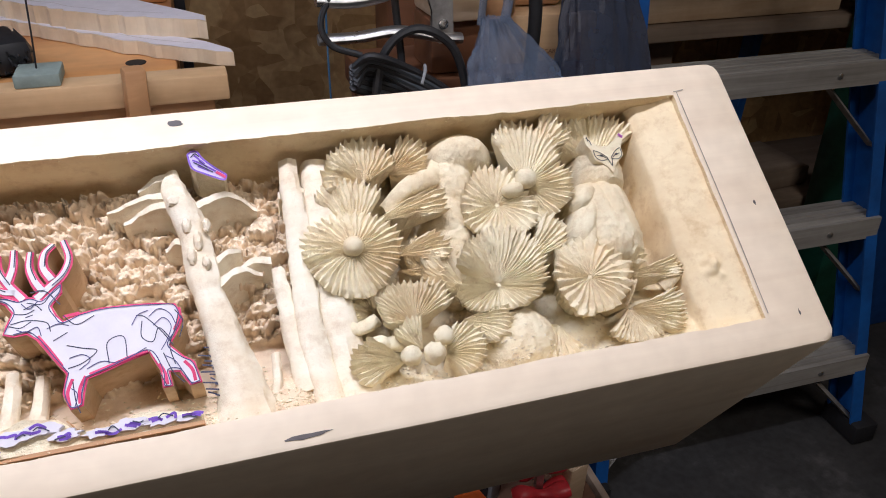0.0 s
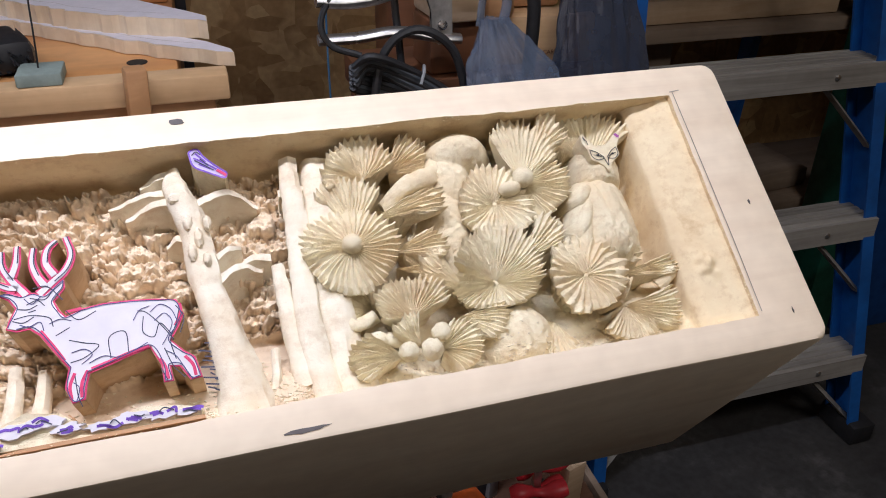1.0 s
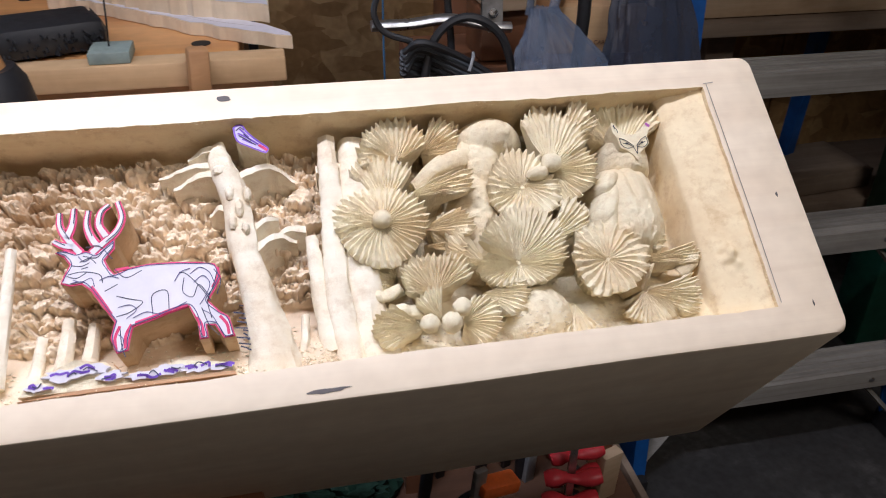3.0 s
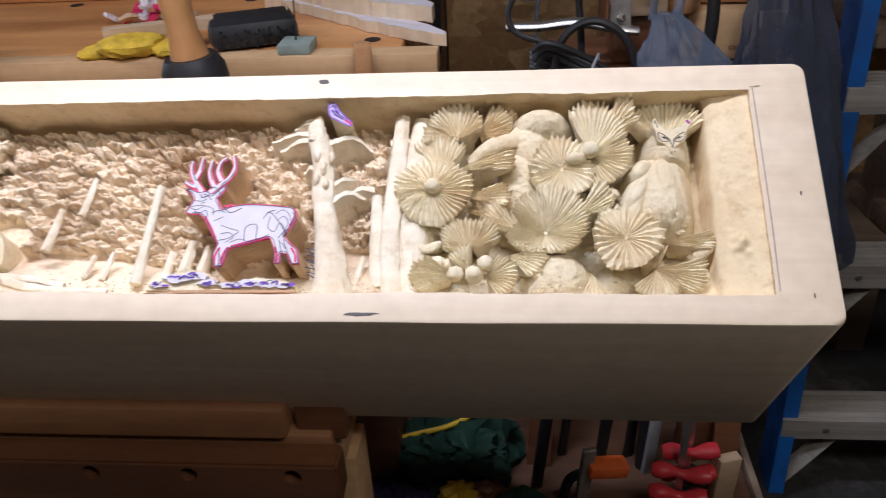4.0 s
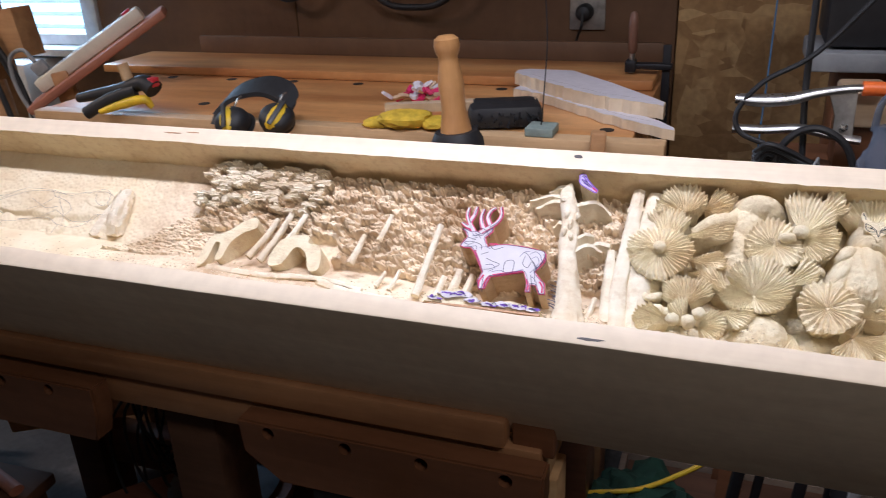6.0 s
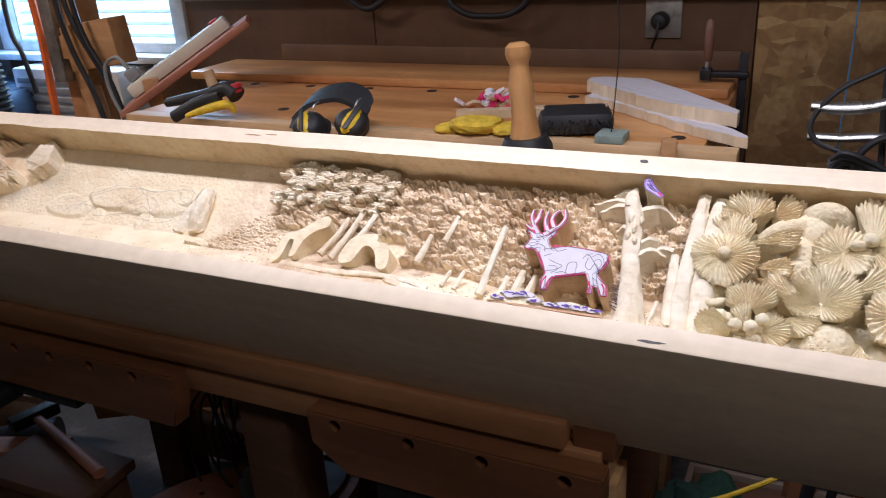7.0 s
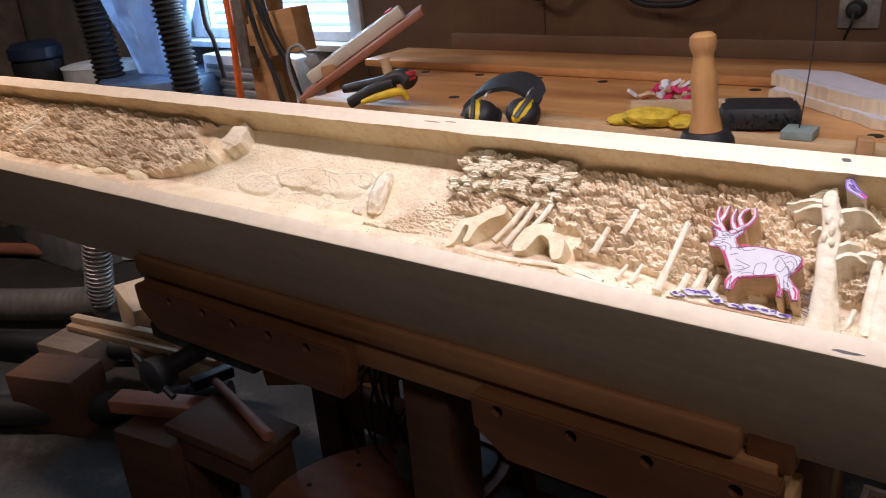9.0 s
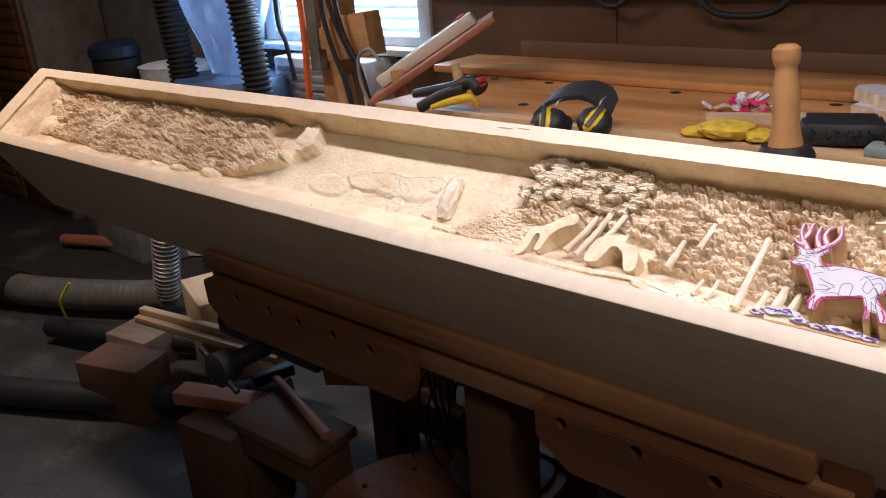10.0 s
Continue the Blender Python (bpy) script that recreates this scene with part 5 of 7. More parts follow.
rc = random.Random(77)
dust = []
for k in range(2600):
    x = rc.uniform(-1.05, -0.11) if k % 5 else rc.uniform(-1.46, -1.0)
    y = min(0.20, 0.027 + abs(rc.gauss(0, 0.017)))
    dust.append((x, y, height_at(x, y)))
for k in range(500):
    x, y = rc.gauss(-0.40, 0.035), 0.030 + abs(rc.gauss(0, 0.012))
    dust.append((x, y, height_at(x, y)))
crumbs("sawdust", dust, 0.0011, M_CHALK, "pale sawdust and chips lying in the relief")
fuzz = [(rc.uniform(IX0, IX1), IY1 - 0.0012 + rc.uniform(-0.0012, 0.0010), rc.uniform(-0.002, 0.0001)) for k in range(380)]
fuzz += [(rc.uniform(IX0, IX1), IY0 + rc.uniform(-0.0004, 0.0016), rc.uniform(-0.002, 0.0001)) for k in range(300)]
fuzz += [(IX1 + rc.uniform(-0.0015, 0.0006), rc.uniform(IY0, IY1), rc.uniform(-0.002, 0.0002)) for k in range(120)]
crumbs("edge_splinters", fuzz, 0.0006, M_CARVE, "frayed wood fibres along the cut edge")

# ---------------------------------------------------------------- front bench under the beam
bench = thing("front_workbench", "low oiled wooden workbench with drilled vise jaws carrying the beam", "workbench")
part("front_lip", boxed(-1.712, -0.488, 0.098, 0.128, 0.7065, 0.747, 0.006), M_LIP, bench, "pale rounded lip board")
part("end_block", boxed(-0.484, -0.430, 0.118, 0.150, 0.690, 0.737, 0.003), M_JAW, bench)
part("top_slab", boxed(-1.75, -0.44, 0.132, 0.62, 0.640, 0.705, 0.004), M_BENCH_LIGHT, bench)
part("apron", boxed(-1.700, -0.445, 0.108, 0.130, 0.655, 0.704, 0.003), M_LIP, bench, "worn apron board with a nail mark")


def jaw(x0, x1, holes):
    """A vise jaw: thick board, chamfered below at both ends, with round dog holes."""
    bm = bmesh.new()
    ys = (0.070, 0.106)
    prof = [(x0, 0.698), (x1, 0.698), (x1, 0.648), (x1 - 0.012, 0.602), (x0 + 0.060, 0.602), (x0 + 0.004, 0.645)]
    f = [bm.verts.new((x, ys[0], z)) for x, z in prof]
    b = [bm.verts.new((x, ys[1], z)) for x, z in prof]
    n = len(prof)
    for i in range(n):
        bm.faces.new((f[i], f[(i + 1) % n], b[(i + 1) % n], b[i]))
    bm.faces.new(list(reversed(f)))
    bm.faces.new(b)
    bmesh.ops.bevel(bm, geom=bm.edges[:], offset=0.003, segments=2, affect="EDGES")
    ob = part("vise_jaw", bm, M_JAW, bench, "dark oiled jaw with round dog holes")
    drill(ob, [((x, 0.070, 0.683), (0, -1, 0), 0.0095, 0.03) for x in holes])
    return ob


jaw(-0.862, -0.432, (-0.814, -0.698, -0.591, -0.480))
jaw(-1.686, -1.112, (-1.573, -1.471, -1.385, -1.290, -1.196))
# darker wood than the rear legs: the bench's shadow is in its colour
for x0, x1 in ((-1.052, -0.960),):
    part("leg", boxed(x0, x1, 0.14, 0.23, 0.0, 0.640, 0.004), M_DARKWOOD, bench)
for x0, x1 in ((-0.54, -0.45), (-1.052, -0.960), (-1.70, -1.61)):
    part("leg", boxed(x0, x1, 0.50, 0.59, 0.0, 0.640, 0.004), M_JAW, bench)
part("leg", boxed(-0.455, -0.430, 0.14, 0.20, 0.0, 0.640, 0.003), M_BENCH_LIGHT, bench)
part("stretcher", boxed(-1.62, -0.46, 0.52, 0.57, 0.12, 0.22, 0.004), M_JAW, bench)


def screw_vise(x):
    """Iron front vise: plate, screw, tommy bar."""
    part("vise_plate", boxed(x - 0.10, x + 0.12, 0.076, 0.100, 0.565, 0.604, 0.004), M_BLACKMETAL, bench, "black iron vise casting")
    part("vise_screw", lathe([(0.017, 0), (0.017, 0.10), (0.026, 0.10), (0.026, 0.135)], 16, pose(x, 0.10, 0.575, 90)), M_BLACKMETAL, bench)


screw_vise(-0.66)
part("vise_bracket", boxed(-1.675, -1.36, 0.078, 0.13, 0.575, 0.612, 0.006), M_BLACKMETAL, bench, "black iron vise casting")
part("vise_screw", lathe([(0.020, 0), (0.020, 0.09), (0.032, 0.09), (0.036, 0.13), (0.02, 0.14)], 16, pose(-1.545, 0.11, 0.570, 90)), M_BLACKMETAL, bench)
part("vise_bar", tube([(-1.600, -0.01, 0.60), (-1.545, -0.012, 0.568), (-1.49, -0.015, 0.54)], 0.007), M_BLACKMETAL, bench)
cradle = thing("beam_cradle", "plain wooden wedge holding the beam at an angle", "wedge")
for x in (-0.7, -1.8):
    bm = bmesh.new()
    prof = [(0.17, 0.7055), (0.40, 0.7055), (0.40, 0.866), (0.36, 0.866)]
    a = [bm.verts.new((x - 0.04, y, z)) for y, z in prof]
    b = [bm.verts.new((x + 0.04, y, z)) for y, z in prof]
    for i in range(4):
        bm.faces.new((a[i], a[(i + 1) % 4], b[(i + 1) % 4], b[i]))
    bm.faces.new(list(reversed(a)))
    bm.faces.new(b)
    part("wedge_block", bm, M_OFFCUT, cradle, shade=False)

# ---------------------------------------------------------------- rear bench
rear = thing("rear_workbench", "long oiled wooden workbench with dog holes along the wall", "workbench")
top = part("bench_top", boxed(-1.735, -0.425, 0.7025, 1.44, 0.875, 0.945, 0.004), M_BENCHTOP, rear, "orange-brown oiled planks with dog holes")
DOG_HOLES = ((-0.476, 0.745), (-0.600, 0.745), (-1.376, 0.793), (-0.76, 1.045), (-0.94, 1.045), (-1.116, 1.045), (-1.294, 1.045), (-1.47, 1.045), (-1.65, 1.045), (-0.60, 1.045))
drill(top, [((x, y, 0.945), (0, 0, 1), 0.0125, 0.06) for x, y in DOG_HOLES])
# dark plugs stand in for the shade inside the drilled holes
for x, y in DOG_HOLES:
    part("dog_hole_shade", lathe([(0.0124, 0.0), (0.0124, 0.0545), (0.0132, 0.0555), (0.0132, 0.0560)], 18, pose(x, y, 0.8898)), M_HOLE_SHADE, top, "dark disc standing in for the shade in a dog hole")
part("front_edge_board", boxed(-1.735, -0.366, 0.660, 0.7005, 0.914, 0.947, 0.003), M_BENCH_LIGHT, rear, "pale front edge board")
part("lower_front_board", boxed(-1.735, -0.385, 0.672, 0.700, 0.800, 0.912, 0.003), M_BENCH, rear)
part("back_board", boxed(-1.90, -0.432, 1.075, 1.285, 0.9455, 0.967, 0.004), M_BENCHTOP, rear, "raised back board with old stains")
for x in (-1.68, -0.50):
    for y in (0.74, 1.34):
        part("leg", boxed(x - 0.045, x + 0.045, y - 0.04, y + 0.04, 0.0, 0.875, 0.004), M_BENCH, rear)
part("lower_shelf", boxed(-1.72, -0.46, 0.76, 1.38, 0.22, 0.25, 0.003), M_OLDWOOD, rear)
# added upright board, in place of the dark lower wall behind the bench
setting("wall_foot_fill", boxed(-1.73, -0.432, 1.288, 1.306, 0.9455, 1.012, 0.002), M_PLY, "added dark brown board standing in for the wall's dark foot", "trim")
dog = thing("bench_dog", "square wooden bench dog standing at the bench edge", "bench dog")
part("dog_peg", boxed(-0.489, -0.463, 0.630, 0.657, 0.895, 0.969, 0.004, pose(-0.476, 0.643, 0.93, 0, 3, 12) @ pose(0.476, -0.643, -0.93)), M_BENCH, dog)

# ---------------------------------------------------------------- step ladder
def ladder():
    """Blue step ladder: two channel rails each side, treaded aluminium steps, diagonal braces, rubber feet."""
    ob = thing("step_ladder", "blue fibreglass step ladder with dusty aluminium steps", "ladder")
    foot_y, lean = 0.647, 0.1984
    at = lambda side, z: Vector(((0.2413 if side < 0 else 0.9019) - side * 0.0625 * z, foot_y + lean * z, z))
    for side in (-1, 1):
        a, b = at(side, 0.02), at(side, 1.85)
        bm = bmesh.new()
        prof = ((0.0, 0.0), (0.028, 0.0), (0.028, 0.005), (0.005, 0.005), (0.005, 0.070), (0.028, 0.070), (0.028, 0.075), (0.0, 0.075))
        q = [[bm.verts.new(p + Vector((-side * o, y, 0))) for o, y in prof] for p in (a, b)]
        for i in range(8):
            bm.faces.new((q[0][i], q[0][(i + 1) % 8], q[1][(i + 1) % 8], q[1][i]))
        bm.faces.new(q[0][::-1])
        bm.faces.new(q[1])
        bmesh.ops.triangulate(bm, faces=[f for f in bm.faces if len(f.verts) == 8])
        part("rail", bm, M_BLUE, ob)
        c, d = a + Vector((side * 0.02, 0.70, 0)), b + Vector((0, 0.05, 0))
        part("rear_rail", tube([c, c.lerp(d, 0.5), d], 0.022, 4, 2), M_BLUE, ob)
        part("foot", boxed(a.x - 0.03, a.x + 0.03, a.y - 0.015, a.y + 0.09, 0.0, 0.05, 0.006), M_BLACK, ob, "black rubber foot")
    for k in range(6):
        z = 0.2158 + 0.3054 * k
        l, r = at(-1, z), at(1, z)
        bm = bmesh.new()
        prof = [(-0.008, -0.045), (-0.0045, -0.045), (-0.0045, -0.006), (0.078, -0.006), (0.078, -0.03), (0.081, -0.03), (0.081, 0.0)]
        for i in range(5):
            y = 0.074 - i * 0.017
            prof += [(y, 0.0), (y - 0.001, -0.003), (y - 0.004, -0.003), (y - 0.005, 0.0)]
        prof += [(-0.008, 0.0)]
        n = len(prof)
        ends = [[bm.verts.new((x, l.y + y, z + h)) for y, h in prof] for x in (l.x, r.x)]
        for i in range(n):
            bm.faces.new((ends[0][i], ends[0][(i + 1) % n], ends[1][(i + 1) % n], ends[1][i]))
        bmesh.ops.triangulate(bm, faces=[bm.faces.new(ends[0][::-1]), bm.faces.new(ends[1])])
        step = part("step", bm, M_TREAD, ob, "dusty ribbed aluminium tread")
        for x in (l.x + 0.08, r.x - 0.12):
            part("rivet", lathe([(0.006, 0), (0.006, 0.002), (0.003, 0.004)], 10, pose(x, l.y - 0.008, z - 0.022, 90)), M_STEEL, step)
        for side, p in ((-1, l), (1, r)):
            a = p + Vector((-side * 0.13, 0.03, -0.035))
            b = at(side, z - 0.17) + Vector((-side * 0.012, 0.03, 0))
            part("brace", tube([a, a.lerp(b, 0.5), b], 0.019, 4, 2, flat=0.30), M_TREAD, ob, "flat metal knee brace")
    return ob


ladder()

# ---------------------------------------------------------------- things on the rear bench
BT = 0.945


def mallet():
    ob = thing("carving_mallet", "turned wooden mallet with a dark round head standing upright", "mallet", pose(-0.687, 0.545, 0.880, 0, -4.5, 0))
    part("head", lathe([(0.036, 0.0), (0.043, 0.012), (0.047, 0.05), (0.044, 0.09), (0.036, 0.106)], 32), M_BLACK, ob, "dark blue-black head")
    part("handle", lathe([(0.0265, 0.1062), (0.0245, 0.118), (0.0205, 0.14), (0.0205, 0.165), (0.0215, 0.185), (0.0190, 0.205), (0.0160, 0.222), (0.0158, 0.228), (0.0195, 0.236), (0.0215, 0.245), (0.0200, 0.256), (0.0130, 0.262), (0.001, 0.263)], 32), M_MALLET, ob, "varnished turned handle")
    block = thing("spacer_block", "plain sawn wooden block under the mallet", "block")
    part("sawn_block", boxed(-0.76, -0.62, 0.47, 0.61, 0.7055, 0.879, 0.004), M_OFFCUT, block)


mallet()


def ear_muffs():
    ob = thing("ear_muffs", "black and yellow ear defenders lying on the bench", "ear muffs", pose(-1.138, 0.628, BT + 0.003) @ Matrix.Diagonal((0.86, 0.95, 0.74, 1.0)))
    band = [(-0.112, 0.01, 0.010), (-0.104, 0.030, 0.045), (-0.066, 0.045, 0.078), (0.0, 0.050, 0.094), (0.055, 0.040, 0.082), (0.080, 0.022, 0.055), (0.082, 0.0, 0.035)]
    bm = bmesh.new()
    pts = spline(band, 8)
    rows = []
    for i, p in enumerate(pts):
        d = (pts[min(i + 1, len(pts) - 1)] - pts[max(i - 1, 0)]).normalized()
        out = Vector((d.z, 0, -d.x)).normalized() * 0.006
        wide = Vector((0.1, 0.85, 0.5)).normalized() * (0.030 if 6 < i < len(pts) - 8 else 0.017)
        rows.append([bm.verts.new(p + a * out + c * wide) for a, c in ((1, -1), (1, 1), (-1, 1), (-1, -1))])
    for a, c in zip(rows, rows[1:]):
        for k in range(4):
            bm.faces.new((a[k], a[(k + 1) % 4], c[(k + 1) % 4], c[k]))
    bm.faces.new(rows[0][::-1])
    bm.faces.new(rows[-1])
    bmesh.ops.bevel(bm, geom=[e for e in bm.edges if len(e.link_faces) == 2 and e.calc_face_angle(0) > 0.8], offset=0.002, segments=2, affect="EDGES")
    part("headband", bm, M_BLACK, ob, "padded black headband")
    for x, y, z, turn in ((0.070, -0.020, 0.034, 24), (-0.040, -0.030, 0.022, -20)):
        m = pose(x, y, z, 48, turn, 10)
        cup = part("ear_cup", lathe([(0.026, -0.026), (0.036, -0.020), (0.039, 0.0), (0.036, 0.014), (0.027, 0.022), (0.010, 0.026)], 28, m), M_BLACK, ob)
        part("cushion", lathe([(0.018, -0.042), (0.031, -0.042), (0.037, -0.034), (0.035, -0.0265), (0.025, -0.0262)], 28, m), M_BLACK, cup)
        part("cup_badge", lathe([(0.0375, 0.0120), (0.0340, 0.0190), (0.0265, 0.0240), (0.012, 0.0285), (0.001, 0.029)], 20, m @ Matrix.Diagonal((0.62, 1.0, 1.0, 1.0))), M_YELLOW, cup, "yellow cup cover")
        part("cup_clip", boxed(-0.006, 0.006, -0.030, 0.040, 0.0285, 0.0330, 0.002, m), M_BLACK, cup, "black hinge clip")
        part("stirrup", tube([(x, y + 0.012, z + 0.03), (x + 0.004, y + 0.022, z + 0.05), (x + 0.006, y + 0.036, z + 0.056)], 0.0022, 6, 4), M_STEEL, ob, "steel wire stirrup")


ear_muffs()


def glove():
    ob = thing("work_glove", "yellow leather work glove lying on the bench", "glove", pose(-0.845, 0.690, BT, 0, 0, 10))

    def lump(name, x, y, z, rx, ry, rz, seed):
        pebble(name, x, y, z, rx, ry, rz, M_GLOVE, ob, seed, 0.0018)

    lump("palm", 0.0, 0.0, 0.018, 0.056, 0.038, 0.018, 3)
    lump("cuff", 0.055, -0.008, 0.012, 0.026, 0.034, 0.012, 4)
    for k, (x, y, a) in enumerate(((-0.052, 0.020, 0), (-0.058, 0.004, 0), (-0.055, -0.012, 0))):
        lump("finger", x, y, 0.010, 0.030, 0.0090, 0.0090, 5 + k)
    lump("thumb", -0.010, 0.032, 0.012, 0.028, 0.009, 0.010, 9)


glove()


def bench_brush():
    ob = thing("bench_brush", "hand brush with a pale wooden back and black bristles", "brush", pose(-0.715, 0.755, BT, 0, 0, 20))
    outline = [(-0.185, -0.010), (-0.10, -0.014), (-0.05, -0.012), (-0.02, -0.020), (0.10, -0.018), (0.105, 0.012), (-0.02, 0.016), (-0.06, 0.010), (-0.12, 0.012), (-0.185, 0.010)]
    part("wooden_back", slab(outline, 0.028, 0.044, bevel=0.004), M_OFFCUT, ob, "pale scalloped handle")
    bm = bmesh.new()
    rnd = random.Random(4)
    for k in range(420):
        x, y = rnd.uniform(-0.02, 0.10), rnd.uniform(-0.016, 0.010)
        dx, dy = rnd.uniform(-0.006, 0.010), -0.055 + rnd.uniform(-0.010, 0.01) - 0.4 * (0.01 - y)
        a, b = Vector((x, y, 0.036)), Vector((x + dx, y + dy * (0.8 + 0.2 * rnd.random()), 0.004 + rnd.uniform(0, 0.030)))
        w = Vector((0.0016, 0.0004, 0))
        q = [bm.verts.new(v) for v in (a - w, a + w, b + w, b - w, a + Vector((0, 0, 0.0016)), b + Vector((0, 0, 0.0016)))]
        bm.faces.new((q[0], q[1], q[2], q[3]))
        bm.faces.new((q[1], q[4], q[5], q[2]))
        bm.faces.new((q[4], q[0], q[3], q[5]))
    tagged(part("bristles", bm, M_BLACK, ob, "black bristles", shade=False), kind="stuff")
    part("bristle_core", boxed(-0.028, 0.110, -0.070, 0.022, 0.001, 0.046, 0.016), M_BLACK, ob)


bench_brush()

scraps = thing("pattern_scraps", "small sawn scraps with pink marker and white paper", "offcuts", pose(-0.885, 0.880, BT), "", "stuff")
rnd = random.Random(12)
for k in range(26):
    x, y = rnd.gauss(0, 0.034), rnd.gauss(0, 0.022)
    m = pose(x, y, 0.012 + 0.007 * (k % 5) * math.exp(-(x / 0.04) ** 2), rnd.uniform(-50, 50), rnd.uniform(-40, 40), rnd.uniform(0, 180))
    mat = (M_PINK, M_PAPER, M_OFFCUT, M_PINK, M_PAPER)[k % 5]
    bm = slab(ragged(0, 0, 0.014, 0.009, 11, k, 0.40), -0.003, 0.004, top_jitter=0.0015)
    bmesh.ops.transform(bm, matrix=m, verts=bm.verts[:])
    part("scrap", bm, mat, scraps, shade=False)

stone = thing("sharpening_stone", "grey-green sharpening stone on the bench edge", "stone")
part("stone_block", boxed(-0.609, -0.558, 0.664, 0.716, 0.9475, 0.963, 0.002), plain("grey_green_stone", (0.27, 0.33, 0.30), 0.7), stone)
wire = thing("bent_wire", "thin dark upright wire bent at the foot", "wire")
part("wire_rod", tube([(-0.585, 0.69, 0.9635), (-0.580, 0.688, 1.02), (-0.574, 0.684, 1.12), (-0.582, 0.684, 1.24)], 0.0011, 6, 6), M_BLACKMETAL, wire)


def sawn_blank(label, z0, z1, front, back, waves, seed):
    """A long thin bandsawn blank whose front edge is scalloped, with a paper pattern on its top."""
    rnd = random.Random(seed)
    outline = []
    n = 46
    pts = spline([(x, y, 0) for x, y in front], 20)
    for i in range(n + 1):
        t = i / n
        p = pts[int(t * (len(pts) - 1))]
        w = 0.0035 * abs(math.sin(t * waves)) + 0.0020 * math.sin(t * waves * 2.7 + 1) + rnd.uniform(-0.0010, 0.0010)
        outline.append((p.x - 0.6 * w, p.y - 0.8 * w))
    outline += back
    ob = thing("sawn_blank", label, "wood blank", None, "sawn blanks on the bench")
    part("sawn_plank", slab(outline, z0, z1, top_jitter=0.0004), M_BLANK, ob, shade=False)
    paper = part("pattern_paper", slab(inset_outline(outline, 0.0022), z1 + 0.0005, z1 + 0.0009), M_PAPER, ob, "whitish paper pattern glued on top", shade=False)
    line = [(p.x + 0.010, p.y + 0.010 + rnd.uniform(-0.004, 0.010)) for p in pts[6:-8:5]]
    ribbon("pencil_marks", [line], 0.0009, z1 + 0.0012, M_PENCIL, paper)
    return ob


sawn_blank("pale bandsawn blank with a scalloped edge and paper pattern", 0.9637, 0.9877, ((-0.721, 1.022), (-0.620, 0.925), (-0.521, 0.841), (-0.378, 0.768)), [(-0.380, 0.795), (-0.404, 0.829), (-0.500, 0.950), (-0.600, 1.060), (-0.700, 1.068), (-0.724, 1.050)], 30, 2)
sawn_blank("pale bandsawn blank lying under another one", 0.9460, 0.9632, ((-0.712, 0.974), (-0.626, 0.919), (-0.480, 0.785), (-0.355, 0.694)), [(-0.356, 0.715), (-0.385, 0.758), (-0.500, 0.868), (-0.620, 0.990), (-0.700, 1.040)], 22, 5)


def bar_clamp():
    ob = thing("bar_clamp", "black iron bar clamp fixed to the bench end", "clamp")
    part("bar", boxed(-0.422, -0.404, 1.146, 1.154, 0.80, 1.032, 0.002), M_BLACKMETAL, ob)
    part("arm", boxed(-0.500, -0.400, 1.138, 1.162, 0.978, 0.992, 0.004), M_BLACKMETAL, ob)
    part("arm_end", boxed(-0.502, -0.478, 1.134, 1.166, 0.972, 0.998, 0.004), M_BLACKMETAL, ob)
    part("screw", lathe([(0.006, 0), (0.006, 0.05)], 12, pose(-0.488, 1.150, 0.969)), M_STEEL, ob)
    part("handle", lathe([(0.006, 0.0), (0.010, 0.006), (0.0105, 0.06), (0.008, 0.085), (0.003, 0.09)], 16, pose(-0.488, 1.150, 1.012)), M_DARKHANDLE, ob, "dark red-brown turned handle")


bar_clamp()


def spring_tool():
    ob = thing("pipe_clamp", "black and yellow clamp with a red tip and wooden handle", "clamp", pose(-1.478, 0.668, BT) @ Matrix.Diagonal((0.84, 0.90, 0.90, 1.0)))
    part("yellow_body", tube([(-0.05, -0.04, 0.016), (0.0, -0.02, 0.03), (0.055, 0.0, 0.040), (0.065, 0.012, 0.02)], lambda t: 0.008 + 0.006 * math.sin(t * 3.1), 12, 6, flat=0.8), M_YELLOW, ob)
    part("black_arm", tube([(-0.150, 0.0, 0.036), (-0.09, 0.01, 0.046), (-0.01, 0.01, 0.060), (0.045, 0.02, 0.075), (0.075, 0.02, 0.060)], lambda t: 0.014 + 0.013 * t, 12, 6, flat=0.8), M_BLACK, ob)
    part("black_arm", tube([(-0.09, -0.045, 0.012), (-0.03, -0.02, 0.042), (0.03, 0.005, 0.060)], 0.015, 12, 6), M_BLACK, ob)
    part("red_tip", boxed(0.058, 0.084, 0.008, 0.034, 0.066, 0.088, 0.004), M_RED, ob, "red plastic tip")
    part("handle", tube([(-0.005, 0.03, 0.055), (-0.012, 0.03, 0.085), (-0.020, 0.03, 0.115)], 0.0135, 14, 4), M_BENCH_LIGHT, ob, "pale wooden handle")


spring_tool()


